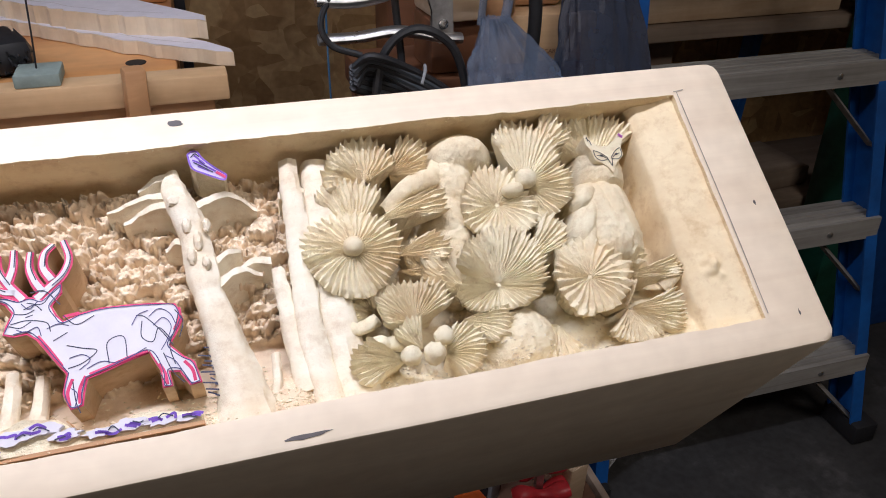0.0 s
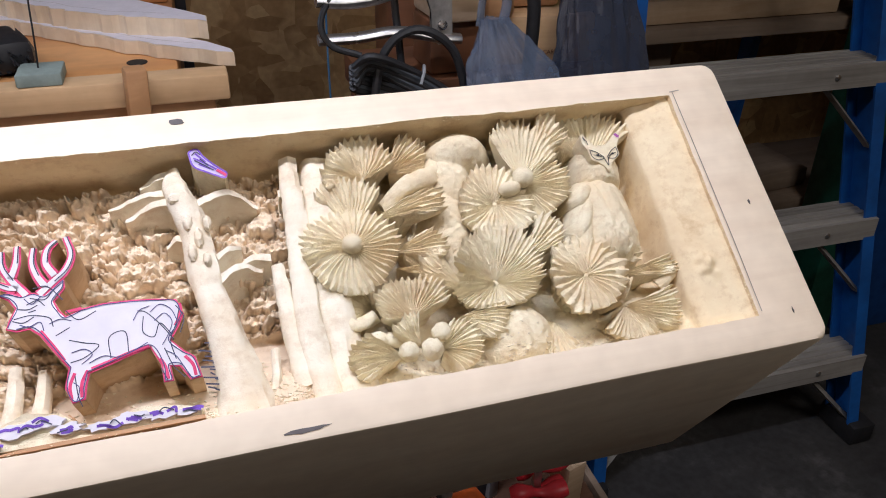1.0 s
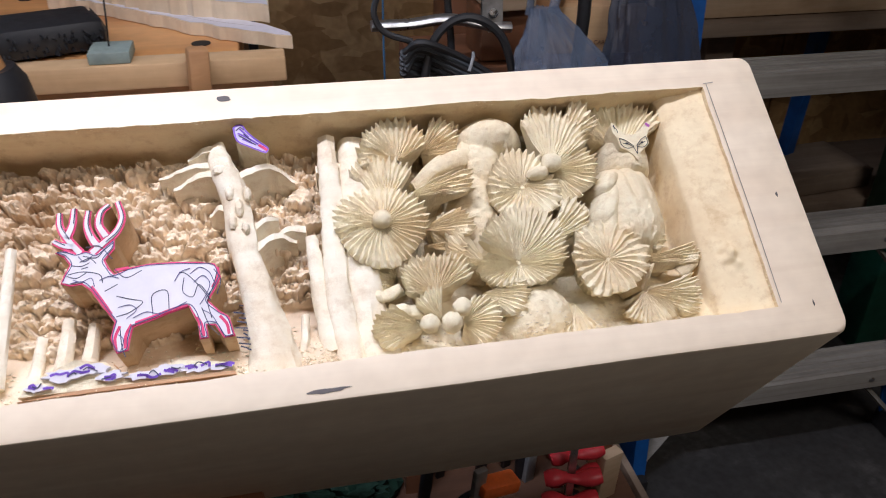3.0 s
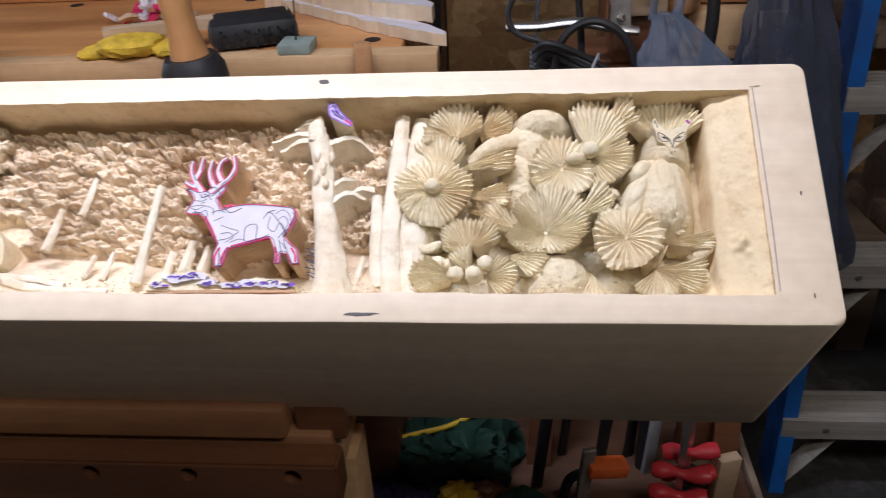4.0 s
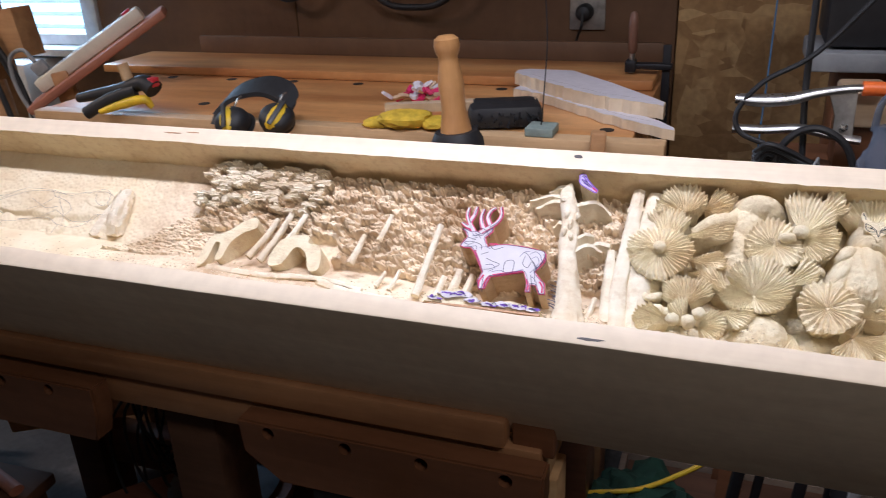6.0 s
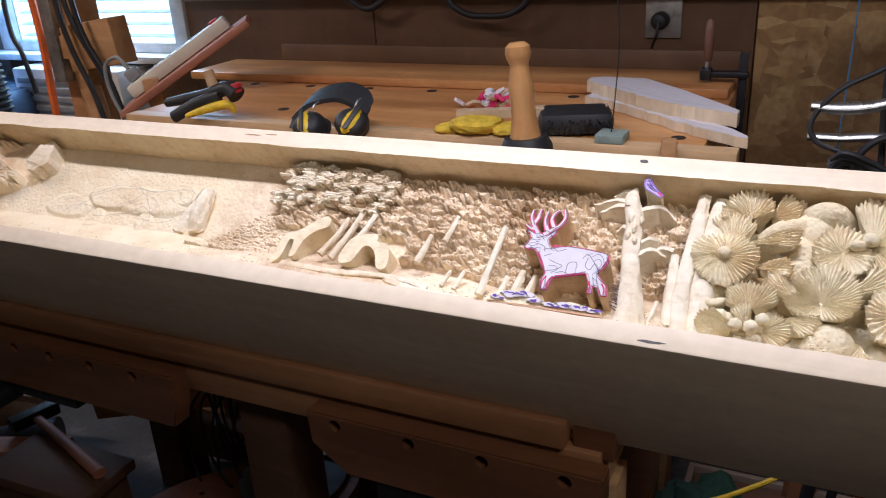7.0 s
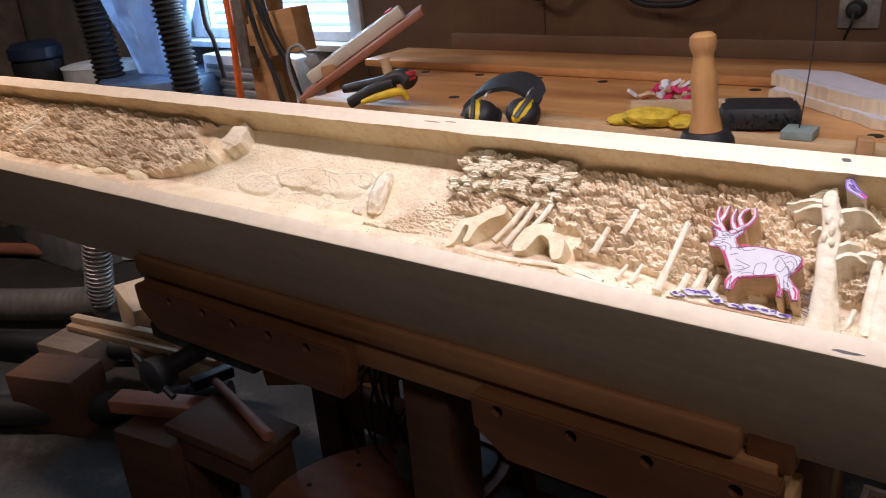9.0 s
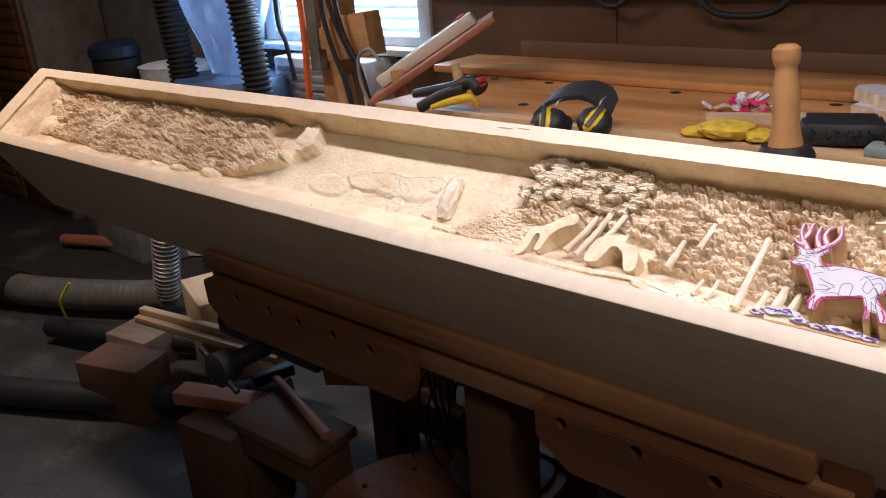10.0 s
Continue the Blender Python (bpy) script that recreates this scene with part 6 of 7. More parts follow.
def power_strip():
    ob = thing("power_strip", "cream power strip screwed to a sloping red-brown board", "power strip", pose(-1.795, 0.955, 1.012, 0, -31, 36))
    part("board", boxed(-0.205, 0.205, -0.090, 0.045, -0.014, 0.006, 0.005), M_REDWOOD, ob, "red-brown wooden board")
    body = part("strip_body", boxed(-0.165, 0.155, -0.022, 0.030, 0.0065, 0.042, 0.008), M_WHITE, ob, "cream plastic body")
    part("switch", boxed(0.112, 0.136, -0.008, 0.012, 0.042, 0.048, 0.002), M_RED, body, "red rocker switch")
    for k in range(5):
        x = -0.135 + 0.046 * k
        part("socket", boxed(x, x + 0.026, -0.012, 0.018, 0.0415, 0.0432, 0.0006), M_GREY, body)
    plug = part("plug", boxed(-0.148, -0.112, -0.010, 0.018, 0.0435, 0.075, 0.006), M_GREY, body, "grey plug")
    part("cord", tube([(-0.13, 0.004, 0.075), (-0.14, 0.03, 0.115), (-0.19, 0.06, 0.11), (-0.23, 0.05, 0.02), (-0.23, 0.02, -0.12), (-0.20, 0.03, -0.20)], 0.005, 8, 8), M_GREY, ob, "grey cord")
    part("stand", boxed(-0.12, -0.08, -0.03, 0.03, -0.090, -0.0145, 0.004, pose(0, 0, 0, 0, 24)), M_BENCH, ob)


power_strip()

outlet = thing("wall_outlet", "metal wall outlet box with a black plug in it", "outlet", pose(-0.645, WALL - 0.002, 1.062, 90))
part("plate", boxed(-0.046, 0.046, -0.046, 0.060, 0.0, 0.006, 0.003), M_ALU, outlet)
part("plug", lathe([(0.022, 0.006), (0.022, 0.030), (0.016, 0.042), (0.006, 0.046)], 18, pose(-0.005, 0.0, 0)), M_BLACK, outlet, "black plug")
part("plug_cord", tube([(-0.005, 0.0, 0.045), (-0.006, -0.03, 0.055), (-0.02, -0.06, 0.03), (-0.03, -0.095, 0.02)], 0.0035, 8, 6), M_BLACK, outlet)
# dark board added where a shelf's shadow falls along the wall
setting("trim", boxed(-2.20, 2.15, WALL - 0.04, WALL - 0.001, 1.125, 1.22, 0.003), M_OLDWOOD, "added dark board standing in for a shelf's shadow on the wall", "trim")
for k, (x0, x1, z) in enumerate(((-1.24, -0.98, 1.078), (-1.58, -1.40, 1.100))):
    hung = thing("hung_hose", "black rubber hose loop hung on the wall", "hose", None, "hose loops on the wall")
    xm = (x0 + x1) / 2
    part("hose_loop", tube([(x0, 1.405, 1.22), (x0 + 0.01, 1.405, z + 0.05), (x0 + 0.06, 1.405, z + 0.008), (xm, 1.405, z), (x1 - 0.06, 1.405, z + 0.008), (x1 - 0.01, 1.405, z + 0.05), (x1, 1.405, 1.22)], 0.009, 10, 8), M_BLACK, hung)

# ---------------------------------------------------------------- window and the corner with the dust collector
window = thing("window_1", "bright window with white horizontal blinds", "window", None, "", "structure")
for x0, x1, z0, z1 in ((-3.17, -3.11, 0.95, 1.95), (-2.29, -2.232, 0.95, 1.95), (-3.11, -2.29, 0.95, 0.985), (-3.11, -2.29, 1.90, 1.95), (-2.715, -2.69, 0.985, 1.90)):
    part("window_frame", boxed(x0, x1, WALL - 0.012, WALL + 0.03, z0, z1, 0.003), M_WHITEPAINT, window)
part("window_sill", boxed(-3.20, -2.215, WALL - 0.09, WALL + 0.01, 0.925, 0.949, 0.004), M_WHITEPAINT, window)
for k in range(22):
    part("blind_slat", boxed(-3.10, -2.30, -0.016, 0.016, -0.0008, 0.0008, 0, pose(0, WALL + 0.052, 1.00 + 0.042 * k, 14)), M_WHITEPAINT, window)
backdrop = setting("backdrop", boxed(-3.6, -1.9, WALL + 0.16, WALL + 0.17, 0.6, 2.4, 0), M_DAY, "bright overcast daylight outside", "backdrop")

heater = thing("window_heater", "white vent unit with dark louvres below the window", "heater")
part("case", boxed(-2.93, -2.41, 1.28, 1.455, 0.56, 0.915, 0.008), M_WHITEPAINT, heater)
for k in range(9):
    part("louvre", boxed(-2.90, -2.44, 1.270, 1.282, 0.60 + 0.033 * k, 0.618 + 0.033 * k, 0.001), M_GREY, heater, "dark louvre")
part("heater_stand", boxed(-2.90, -2.44, 1.30, 1.45, 0.0, 0.56, 0.004), M_OLDWOOD, heater)

post = thing("timber_post", "rough timber post carrying cables and a metal conduit", "post")
part("post_timber", boxed(-2.39, -2.29, 1.06, 1.15, 0.0, 2.6, 0.004), M_BENCH, post)
part("conduit", boxed(-2.395, -2.345, 1.02, 1.055, 0.93, 2.6, 0.004), M_ALU, post, "grey metal conduit")
part("bracket_block", boxed(-2.27, -2.07, 0.98, 1.05, 0.985, 1.115, 0.004, pose(-2.17, 1.0, 1.05, 0, -8, 0) @ pose(2.17, -1.0, -1.05)), M_BENCH, post, "drilled wooden bracket")
part("bracket_arm", boxed(-2.40, -2.12, 1.03, 1.062, 1.00, 1.07, 0.003), M_BENCH, post)
part("round_peg", tube([(-2.12, 0.95, 0.62), (-2.17, 0.97, 0.80), (-2.20, 0.98, 0.93)], 0.030, 16, 3), M_BENCH, post, "round wooden peg")
part("orange_cord", tube([(-2.415, 1.03, 2.5), (-2.420, 1.025, 1.4), (-2.408, 1.02, 1.05), (-2.420, 1.02, 0.80), (-2.41, 1.04, 0.4)], 0.012, 8, 6), M_ORANGE, post, "orange extension cord")
for k, pts in enumerate((
    [(-2.25, 0.97, 1.7), (-2.22, 0.965, 1.20), (-2.12, 0.96, 0.98), (-2.04, 0.96, 0.80), (-1.99, 0.95, 0.55)],
    [(-2.22, 0.98, 1.7), (-2.17, 0.955, 1.15), (-2.08, 0.95, 0.95), (-2.03, 0.94, 0.75), (-2.04, 0.94, 0.5)],
    [(-2.28, 1.0, 1.7), (-2.24, 0.96, 1.15), (-2.15, 0.95, 0.90), (-2.10, 0.93, 0.72), (-2.12, 0.94, 0.45)],
    [(-2.50, 1.05, 1.7), (-2.51, 1.0, 1.15), (-2.47, 0.99, 1.02), (-2.46, 1.0, 0.9)])):
    part("cable", tube(pts, 0.008, 8, 6), M_BLACK, post, "black cable")

for x, y, r in ((-3.31, 1.10, 0.056), (-2.82, 1.10, 0.050)):
    hose = thing("dust_hose", "black ribbed dust hose hanging down", "hose", None, "dust hoses")
    part("ribbed_tube", tube([(x - 0.08, y, 2.45), (x - 0.06, y, 1.6), (x - 0.02, y, 1.15), (x + 0.01, y, 0.80), (x - 0.02, y, 0.45)], r, 18, 8, ribs=0.005, pitch=0.020), M_BLACK, hose)
bag = thing("dust_bag", "translucent bluish plastic dust bag", "bag")
bm = bmesh.new()
for i in range(25):
    a = 2 * math.pi * i / 24
    for j in range(15):
        z = 0.86 + 0.07 * j
        r = 0.20 * (0.55 + 0.45 * min(1, j / 4)) * (1 + 0.10 * math.sin(5 * a + j * 0.4) + 0.05 * math.sin(11 * a - j))
        bm.verts.new((-3.07 + r * math.cos(a), 1.20 + r * 0.7 * math.sin(a), z))
bm.verts.ensure_lookup_table()
for i in range(24):
    for j in range(14):
        bm.faces.new([bm.verts[k] for k in (i * 15 + j, (i + 1) * 15 + j, (i + 1) * 15 + j + 1, i * 15 + j + 1)])
bmesh.ops.remove_doubles(bm, verts=bm.verts[:], dist=0.0005)
part("bag_film", bm, M_CLEARBAG, bag)
drum = thing("collector_drum", "blue and grey dust collector drum", "dust collector")
part("drum_base", lathe([(0.26, 0.0), (0.27, 0.02), (0.27, 0.80), (0.25, 0.845)], 32, pose(-3.10, 1.22, 0)), plain("blue_grey_steel", (0.10, 0.16, 0.26), 0.4, 0.3), drum)
motor = thing("machine_motor", "black electric motor with a blue cap", "motor", pose(-3.80, 1.08, 0))
part("motor_body", lathe([(0.10, 0.66), (0.105, 0.68), (0.105, 0.90)], 28), M_BLACK, motor)
part("motor_cap", lathe([(0.100, 0.901), (0.112, 0.912), (0.110, 0.955), (0.085, 0.975), (0.03, 0.98)], 28), plain("blue_cap", (0.014, 0.026, 0.060), 0.4), motor, "blue cap")
part("motor_stand", boxed(-0.2, 0.2, -0.18, 0.18, 0.0, 0.659, 0.01), M_GREY, motor)
crate = thing("white_tub", "white plastic tub behind the beam", "tub")
part("tub_body", lathe([(0.10, 0.0), (0.13, 0.01), (0.15, 0.86), (0.155, 0.87), (0.135, 0.875)], 28, pose(-3.53, 1.2, 0)), M_WHITEPAINT, crate)
cab = thing("tool_cabinet", "dark brown cabinet with louvred doors", "cabinet")
part("carcass", boxed(-5.6, -4.55, 1.05, 1.44, 0.0, 2.1, 0.006), M_OLDWOOD, cab)
for x0, x1 in ((-5.58, -5.09), (-5.06, -4.57)):
    door = part("cabinet_door", boxed(x0, x1, 1.025, 1.049, 0.05, 2.05, 0.004), M_JAW, cab)
    for k in range(30):
        part("slat", boxed(x0 + 0.05, x1 - 0.05, 1.016, 1.026, 0.12 + 0.063 * k, 0.165 + 0.063 * k, 0.002), M_JAW, door)
    part("knob", lathe([(0.008, 0), (0.016, 0.02), (0.012, 0.03)], 14, pose(x1 - 0.04 if x1 < -5 else x0 + 0.04, 1.024, 1.1, 90)), M_STEEL, door)

# ---------------------------------------------------------------- on the floor beyond the front bench
def stool():
    ob = thing("step_stool", "small dark wooden step stool", "stool", pose(-1.655, 0.205, 0, 0, 0, 2) @ Matrix.Diagonal((0.78, 0.66, 1.02, 1.0)))
    part("seat", boxed(-0.19, 0.19, -0.115, 0.115, 0.255, 0.282, 0.006), M_DARKWOOD, ob)
    for x in (-0.15, 0.15):
        bm = bmesh.new()
        prof = [(-0.105, 0), (-0.045, 0), (-0.03, 0.10), (0.03, 0.10), (0.045, 0), (0.105, 0), (0.095, 0.254), (-0.095, 0.254)]
        a = [bm.verts.new((x - 0.011, y, z)) for y, z in prof]
        b = [bm.verts.new((x + 0.011, y, z)) for y, z in prof]
        for i in range(8):
            bm.faces.new((a[i], a[(i + 1) % 8], b[(i + 1) % 8], b[i]))
        bm.faces.new(a[::-1])
        bm.faces.new(b)
        part("leg", bm, M_DARKWOOD, ob, shade=False)
    part("apron", boxed(-0.14, 0.14, -0.100, -0.082, 0.19, 0.254, 0.003), M_DARKWOOD, ob)


stool()
for name, label, x, y, lx, ly, z0, z1, turn, mat in (
    ("timber_block", "dark sawn timber block on the floor", -2.50, 0.22, 0.24, 0.14, 0.0, 0.19, 18, M_DARKWOOD),
    ("timber_block", "dark sawn timber block beside the stool", -1.875, 0.165, 0.20, 0.14, 0.0, 0.238, 8, M_DARKWOOD),
    ("timber_block", "pale sawn timber block with a split face", -2.47, 0.58, 0.26, 0.20, 0.0, 0.300, -20, M_OFFCUT),
    ("timber_block", "weathered timber block under a hose", -2.76, 0.42, 0.20, 0.14, 0.0, 0.12, 10, M_OLDWOOD),
    ("timber_block", "low dark plank end near the bench leg", -1.27, 0.22, 0.30, 0.24, 0.0, 0.174, 8, M_DARKWOOD)):
    ob = thing(name, label, "block", pose(x, y, 0, 0, 0, turn), "timber blocks on the floor")
    part("timber", boxed(-lx / 2, lx / 2, -ly / 2, ly / 2, z0, z1, 0.006), mat, ob)
ob = thing("rounded_board", "dark red-brown board with a rounded end and screw holes", "board", pose(0, 0, 0.1745))
board = part("board_wood", slab(rounded([(-1.475, 0.130), (-1.490, 0.220), (-1.462, 0.320), (-1.418, 0.384), (-1.340, 0.462), (-1.258, 0.527), (-1.130, 0.560), (-1.075, 0.480), (-1.075, 0.300), (-1.080, 0.110), (-1.250, 0.090), (-1.400, 0.095)], 4), 0.0, 0.022, bevel=0.003), M_REDBOARD, ob)
# small dark discs on the surface paint the shade of screw holes
for x, y in ((-1.43, 0.22), (-1.38, 0.33), (-1.30, 0.20), (-1.24, 0.40), (-1.16, 0.30)):
    part("screw_hole_shade", lathe([(0.006, 0.0), (0.006, 0.0012), (0.004, 0.0014)], 12, pose(x, y, 0.0222)), M_HOLE_SHADE, board)
for k in range(3):
    ob = thing("pine_stick", "long pale pine stick stacked on blocks", "stick", pose(-2.32, 0.405 + 0.030 * k, 0.225 + 0.022 * (k % 2), 0, 1.5, 10 + 2 * k), "pine sticks")
    part("stick_wood", boxed(-0.30, 0.30, -0.013, 0.013, -0.011, 0.011, 0.002), M_OFFCUT, ob)
ob = thing("cedar_stick", "red-brown cedar offcut resting on blocks", "stick", pose(-1.88, 0.215, 0.258, 0, -1, 20))
part("stick_wood", boxed(-0.18, 0.18, -0.030, 0.030, -0.018, 0.018, 0.003), M_REDWOOD, ob)
ob = thing("pine_wedge", "brown sawn offcut leaning under the bench", "offcut", pose(-1.62, 0.50, 0.30, 0, -6, 22))
part("stick_wood", boxed(-0.16, 0.16, -0.05, 0.05, -0.025, 0.025, 0.003), M_BENCH, ob)
ob = thing("hammer", "wooden-handled hammer lying on the stool", "hammer", pose(-1.665, 0.250, 0.300, 0, 0, -17.5))
part("handle", tube([(-0.17, 0, 0.004), (-0.05, 0, 0.006), (0.06, 0, 0.004), (0.15, 0, 0.002)], lambda t: 0.011 + 0.004 * t, 12, 6, flat=0.75), M_REDWOOD, ob, "worn wooden handle")
part("hammer_head", boxed(-0.20, -0.165, -0.055, 0.055, -0.010, 0.022, 0.006), M_BLACKMETAL, ob)
ob = thing("floor_hose", "wide grey flexible hose lying on the floor", "hose")
part("hose_tube", tube([(-2.985, 0.665, 0.10), (-3.10, 0.610, 0.088), (-3.295, 0.505, 0.085), (-3.544, 0.392, 0.085), (-3.640, 0.365, 0.085)], 0.062, 20, 8, ribs=0.0008, pitch=0.03), plain("grey_hose_skin", (0.13, 0.125, 0.11), 0.6), ob)
part("hose_riser", tube([(-2.860, 0.690, 0.62), (-2.900, 0.665, 0.40), (-2.945, 0.660, 0.22), (-2.985, 0.665, 0.10)], 0.048, 18, 8, ribs=0.0035, pitch=0.018), M_ALU, ob, "grey ribbed metal riser")
part("hose_cuff", tube([(-3.630, 0.367, 0.085), (-3.715, 0.350, 0.085), (-3.86, 0.32, 0.085)], 0.074, 20, 4), M_BLACK, ob, "black cuff")
ob = thing("vacuum_hose", "black vacuum hose lying across the floor", "hose")
part("hose_tube", tube([(-3.4, -0.30, 0.06), (-2.95, -0.05, 0.055), (-2.55, 0.16, 0.055), (-2.15, 0.45, 0.055)], 0.048, 18, 8), M_BLACK, ob)
part("hose_cuff", tube([(-2.17, 0.435, 0.055), (-2.12, 0.47, 0.055), (-2.07, 0.505, 0.055)], 0.055, 18, 4), M_BLACKMETAL, ob, "stiff black cuff")
ob = thing("vacuum_hose", "short black hose with a yellow-green tie", "hose")
part("hose_tube", tube([(-3.20, 0.30, 0.06), (-3.0, 0.36, 0.07), (-2.7, 0.50, 0.06), (-2.5, 0.62, 0.05)], 0.040, 16, 8), M_BLACK, ob)
part("cord_tie", tube([(-3.10, 0.32, 0.11), (-3.06, 0.30, 0.20), (-3.02, 0.33, 0.27)], 0.005, 6, 5), plain("yellow_green_cord", (0.55, 0.62, 0.05), 0.6), ob, "yellow-green tie cord")
ob = thing("cable_tangle", "tangle of thin black cables hanging under the bench", "cables")
rnd = random.Random(5)
for k in range(7):
    x, y, z = -1.28 + rnd.uniform(-0.08, 0.08), 0.42 + rnd.uniform(-0.05, 0.05), 0.42
    pts = [(x, y, 0.62)]
    for i in range(7):
        a = i * 1.05 + k
        pts.append((x + 0.11 * math.cos(a) + rnd.uniform(-0.02, 0.02), y + 0.05 * math.sin(a), z - 0.03 * i + 0.10 * math.sin(a)))
    part("cable", tube(pts, 0.0035, 6, 6), M_BLACK, ob)
ob = thing("paint_bucket", "pale blue-grey plastic bucket under the bench", "bucket")
part("bucket_body", lathe([(0.09, 0.0), (0.095, 0.005), (0.115, 0.20), (0.12, 0.205), (0.105, 0.21)], 28, pose(-1.22, 0.45, 0)), plain("grey_blue_plastic", (0.16, 0.20, 0.24), 0.5), ob)
ob = thing("floor_machine", "dark machine base on the floor behind", "machine")
part("base_box", boxed(-4.3, -3.5, 1.0, 1.4, 0.0, 0.655, 0.01), M_GREY, ob)
ob = thing("floor_tool", "brown-handled tool lying on the floor", "tool", pose(-3.95, 0.90, 0, 0, 0, 20))
part("tool_handle", tube([(-0.25, 0, 0.04), (0, 0, 0.045), (0.2, 0.0, 0.04)], 0.030, 12, 4), M_REDWOOD, ob)
part("tool_head", boxed(0.19, 0.30, -0.04, 0.04, 0.0, 0.08, 0.01), M_BLACK, ob)

# ---------------------------------------------------------------- trestle with clamps and cords past the beam's end
tr = thing("clamp_trestle", "rough brown trestle beside the ladder", "trestle")
part("trestle_top", boxed(-0.20, 0.13, 0.60, 0.76, 0.895, 0.937, 0.004), M_JAW, tr)
for x, dx in ((-0.17, -0.05), (0.10, 0.03)):
    for y, dy in ((0.62, -0.04), (0.74, 0.06)):
        part("leg", tube([(x, y, 0.895), (x + dx * 0.5, y + dy * 0.5, 0.45), (x + dx, y + dy, 0.0)], 0.030, 4, 2), M_JAW, tr)


def block_thing(label, x0, x1, y0, y1, z0, z1, mat, turn=0, bevel=0.006):
    cx, cy = (x0 + x1) / 2, (y0 + y1) / 2
    ob = thing("wood_block", label, "block", pose(cx, cy, 0, 0, 0, turn), "blocks on the trestle")
    part("block_wood", boxed(x0 - cx, x1 - cx, y0 - cy, y1 - cy, z0, z1, bevel), mat, ob)
    return ob


sign = block_thing("dusty wooden block with small burnt lettering", -0.015, 0.125, 0.62, 0.76, 0.9375, 1.005, M_BENCH_LIGHT, -6, 0.008)
letters = bpy.data.curves.new("letters", "FONT")
letters.body, letters.size, letters.extrude = "CARVED BY", 0.0080, 0.0003
text = new("letters", letters)
text.matrix_world = pose(-0.003, -0.0712, 0.953, 90)
text.data.materials.append(M_JAW)
bpy.context.view_layer.update()
me = bpy.data.meshes.new_from_object(text.evaluated_get(bpy.context.evaluated_depsgraph_get()))
bpy.data.objects.remove(text)
lettering = new("lettering", me)
lettering.parent = sign
lettering.matrix_local = pose(-0.003, -0.0706, 0.953, 90)
lettering["label"] = "small dark burnt letters"
block_thing("pale square wooden block held in a clamp", -0.112, -0.048, 0.60, 0.70, 1.0065, 1.060, M_OFFCUT, 4)
block_thing("brown wooden block behind the clamp", -0.030, 0.085, 0.66, 0.78, 1.0065, 1.062, M_BENCH, -5)
ob = thing("wood_dowel", "short brown turned wooden peg", "dowel")
part("dowel_wood", lathe([(0.022, 0), (0.024, 0.004), (0.024, 0.050), (0.021, 0.056)], 20, pose(-0.022, 0.632, 1.0062)), M_BENCH, ob)
block_thing("dark stub of wood under the clamped block", -0.115, -0.035, 0.615, 0.70, 0.9375, 1.006, M_JAW, 0)


def locking_clamp(z, tip, label):
    ob = thing("locking_clamp", label, "clamp", None, "locking clamps")
    y = 0.585
    part("upper_handle", tube([(-0.262, y, z), (-0.225, y, z - 0.002), (-0.185, y, z + 0.002), (-0.150, y, z + 0.012), (-0.105, y, z + 0.020), (-0.062, y, z + 0.020)], lambda t: 0.0110 + 0.003 * math.sin(t * 6), 12, 6, flat=0.7), M_STEEL, ob)
    bm = bmesh.new()
    prof = [(-0.135, z + 0.012), (-0.098, z + 0.016), (-0.096, z - 0.050), (-0.112, z - 0.062), (-0.125, z - 0.052), (-0.122, z - 0.02)]
    a = [bm.verts.new((px, y - 0.004, pz)) for px, pz in prof]
    b = [bm.verts.new((px, y + 0.004, pz)) for px, pz in prof]
    for i in range(6):
        bm.faces.new((a[i], a[(i + 1) % 6], b[(i + 1) % 6], b[i]))
    bm.faces.new(a[::-1])
    bm.faces.new(b)
    bmesh.ops.bevel(bm, geom=bm.edges[:], offset=0.0015, segments=2, affect="EDGES")
    part("jaw_plate", bm, M_ALU, ob)
    part("rivet", lathe([(0.006, 0), (0.006, 0.003), (0.003, 0.004)], 14, pose(-0.110, y - 0.004, z - 0.036, 90)), M_STEEL, ob)
    part("lower_handle", tube([(-0.262, y, z - 0.046), (-0.215, y, z - 0.046), (-0.165, y, z - 0.042), (-0.115, y, z - 0.052), (-0.085, y, z - 0.056)], 0.0095, 10, 6, flat=0.7), M_STEEL, ob)
    part("coloured_sleeve", tube([(-0.093, y, z + 0.0205), (-0.078, y, z + 0.0205), (-0.062, y, z + 0.0205)], 0.0105, 12, 3), tip, ob, "orange sleeve")


locking_clamp(1.048, M_ORANGE, "steel locking clamp with an orange sleeve")
ob = thing("extension_cord", "black power cord looped over the clamps", "cord")
part("cord_loop", tube([(-0.085, 0.60, 1.20), (-0.16, 0.59, 1.115), (-0.225, 0.58, 1.075), (-0.258, 0.575, 1.030), (-0.250, 0.57, 1.000), (-0.215, 0.565, 0.986)], 0.0040, 8, 8), M_BLACK, ob)
part("cord_drop", tube([(0.000, 0.575, 1.30), (0.000, 0.575, 1.10), (0.008, 0.575, 1.02), (0.006, 0.578, 0.94)], 0.0085, 10, 6), M_BLACK, ob)
part("cord_arch", tube([(-0.205, 0.560, 0.900), (-0.190, 0.560, 0.985), (-0.150, 0.560, 1.014), (-0.105, 0.560, 0.990), (-0.085, 0.560, 0.930), (-0.080, 0.56, 0.86)], 0.0055, 8, 8), M_BLACK, ob)
part("cord_drop", tube([(-0.168, 0.60, 1.20), (-0.166, 0.60, 1.06), (-0.160, 0.595, 0.98), (-0.155, 0.59, 0.90)], 0.0050, 8, 6), M_BLACK, ob)
coil = thing("cord_coil", "coiled dark cord with a pale tie", "cord")
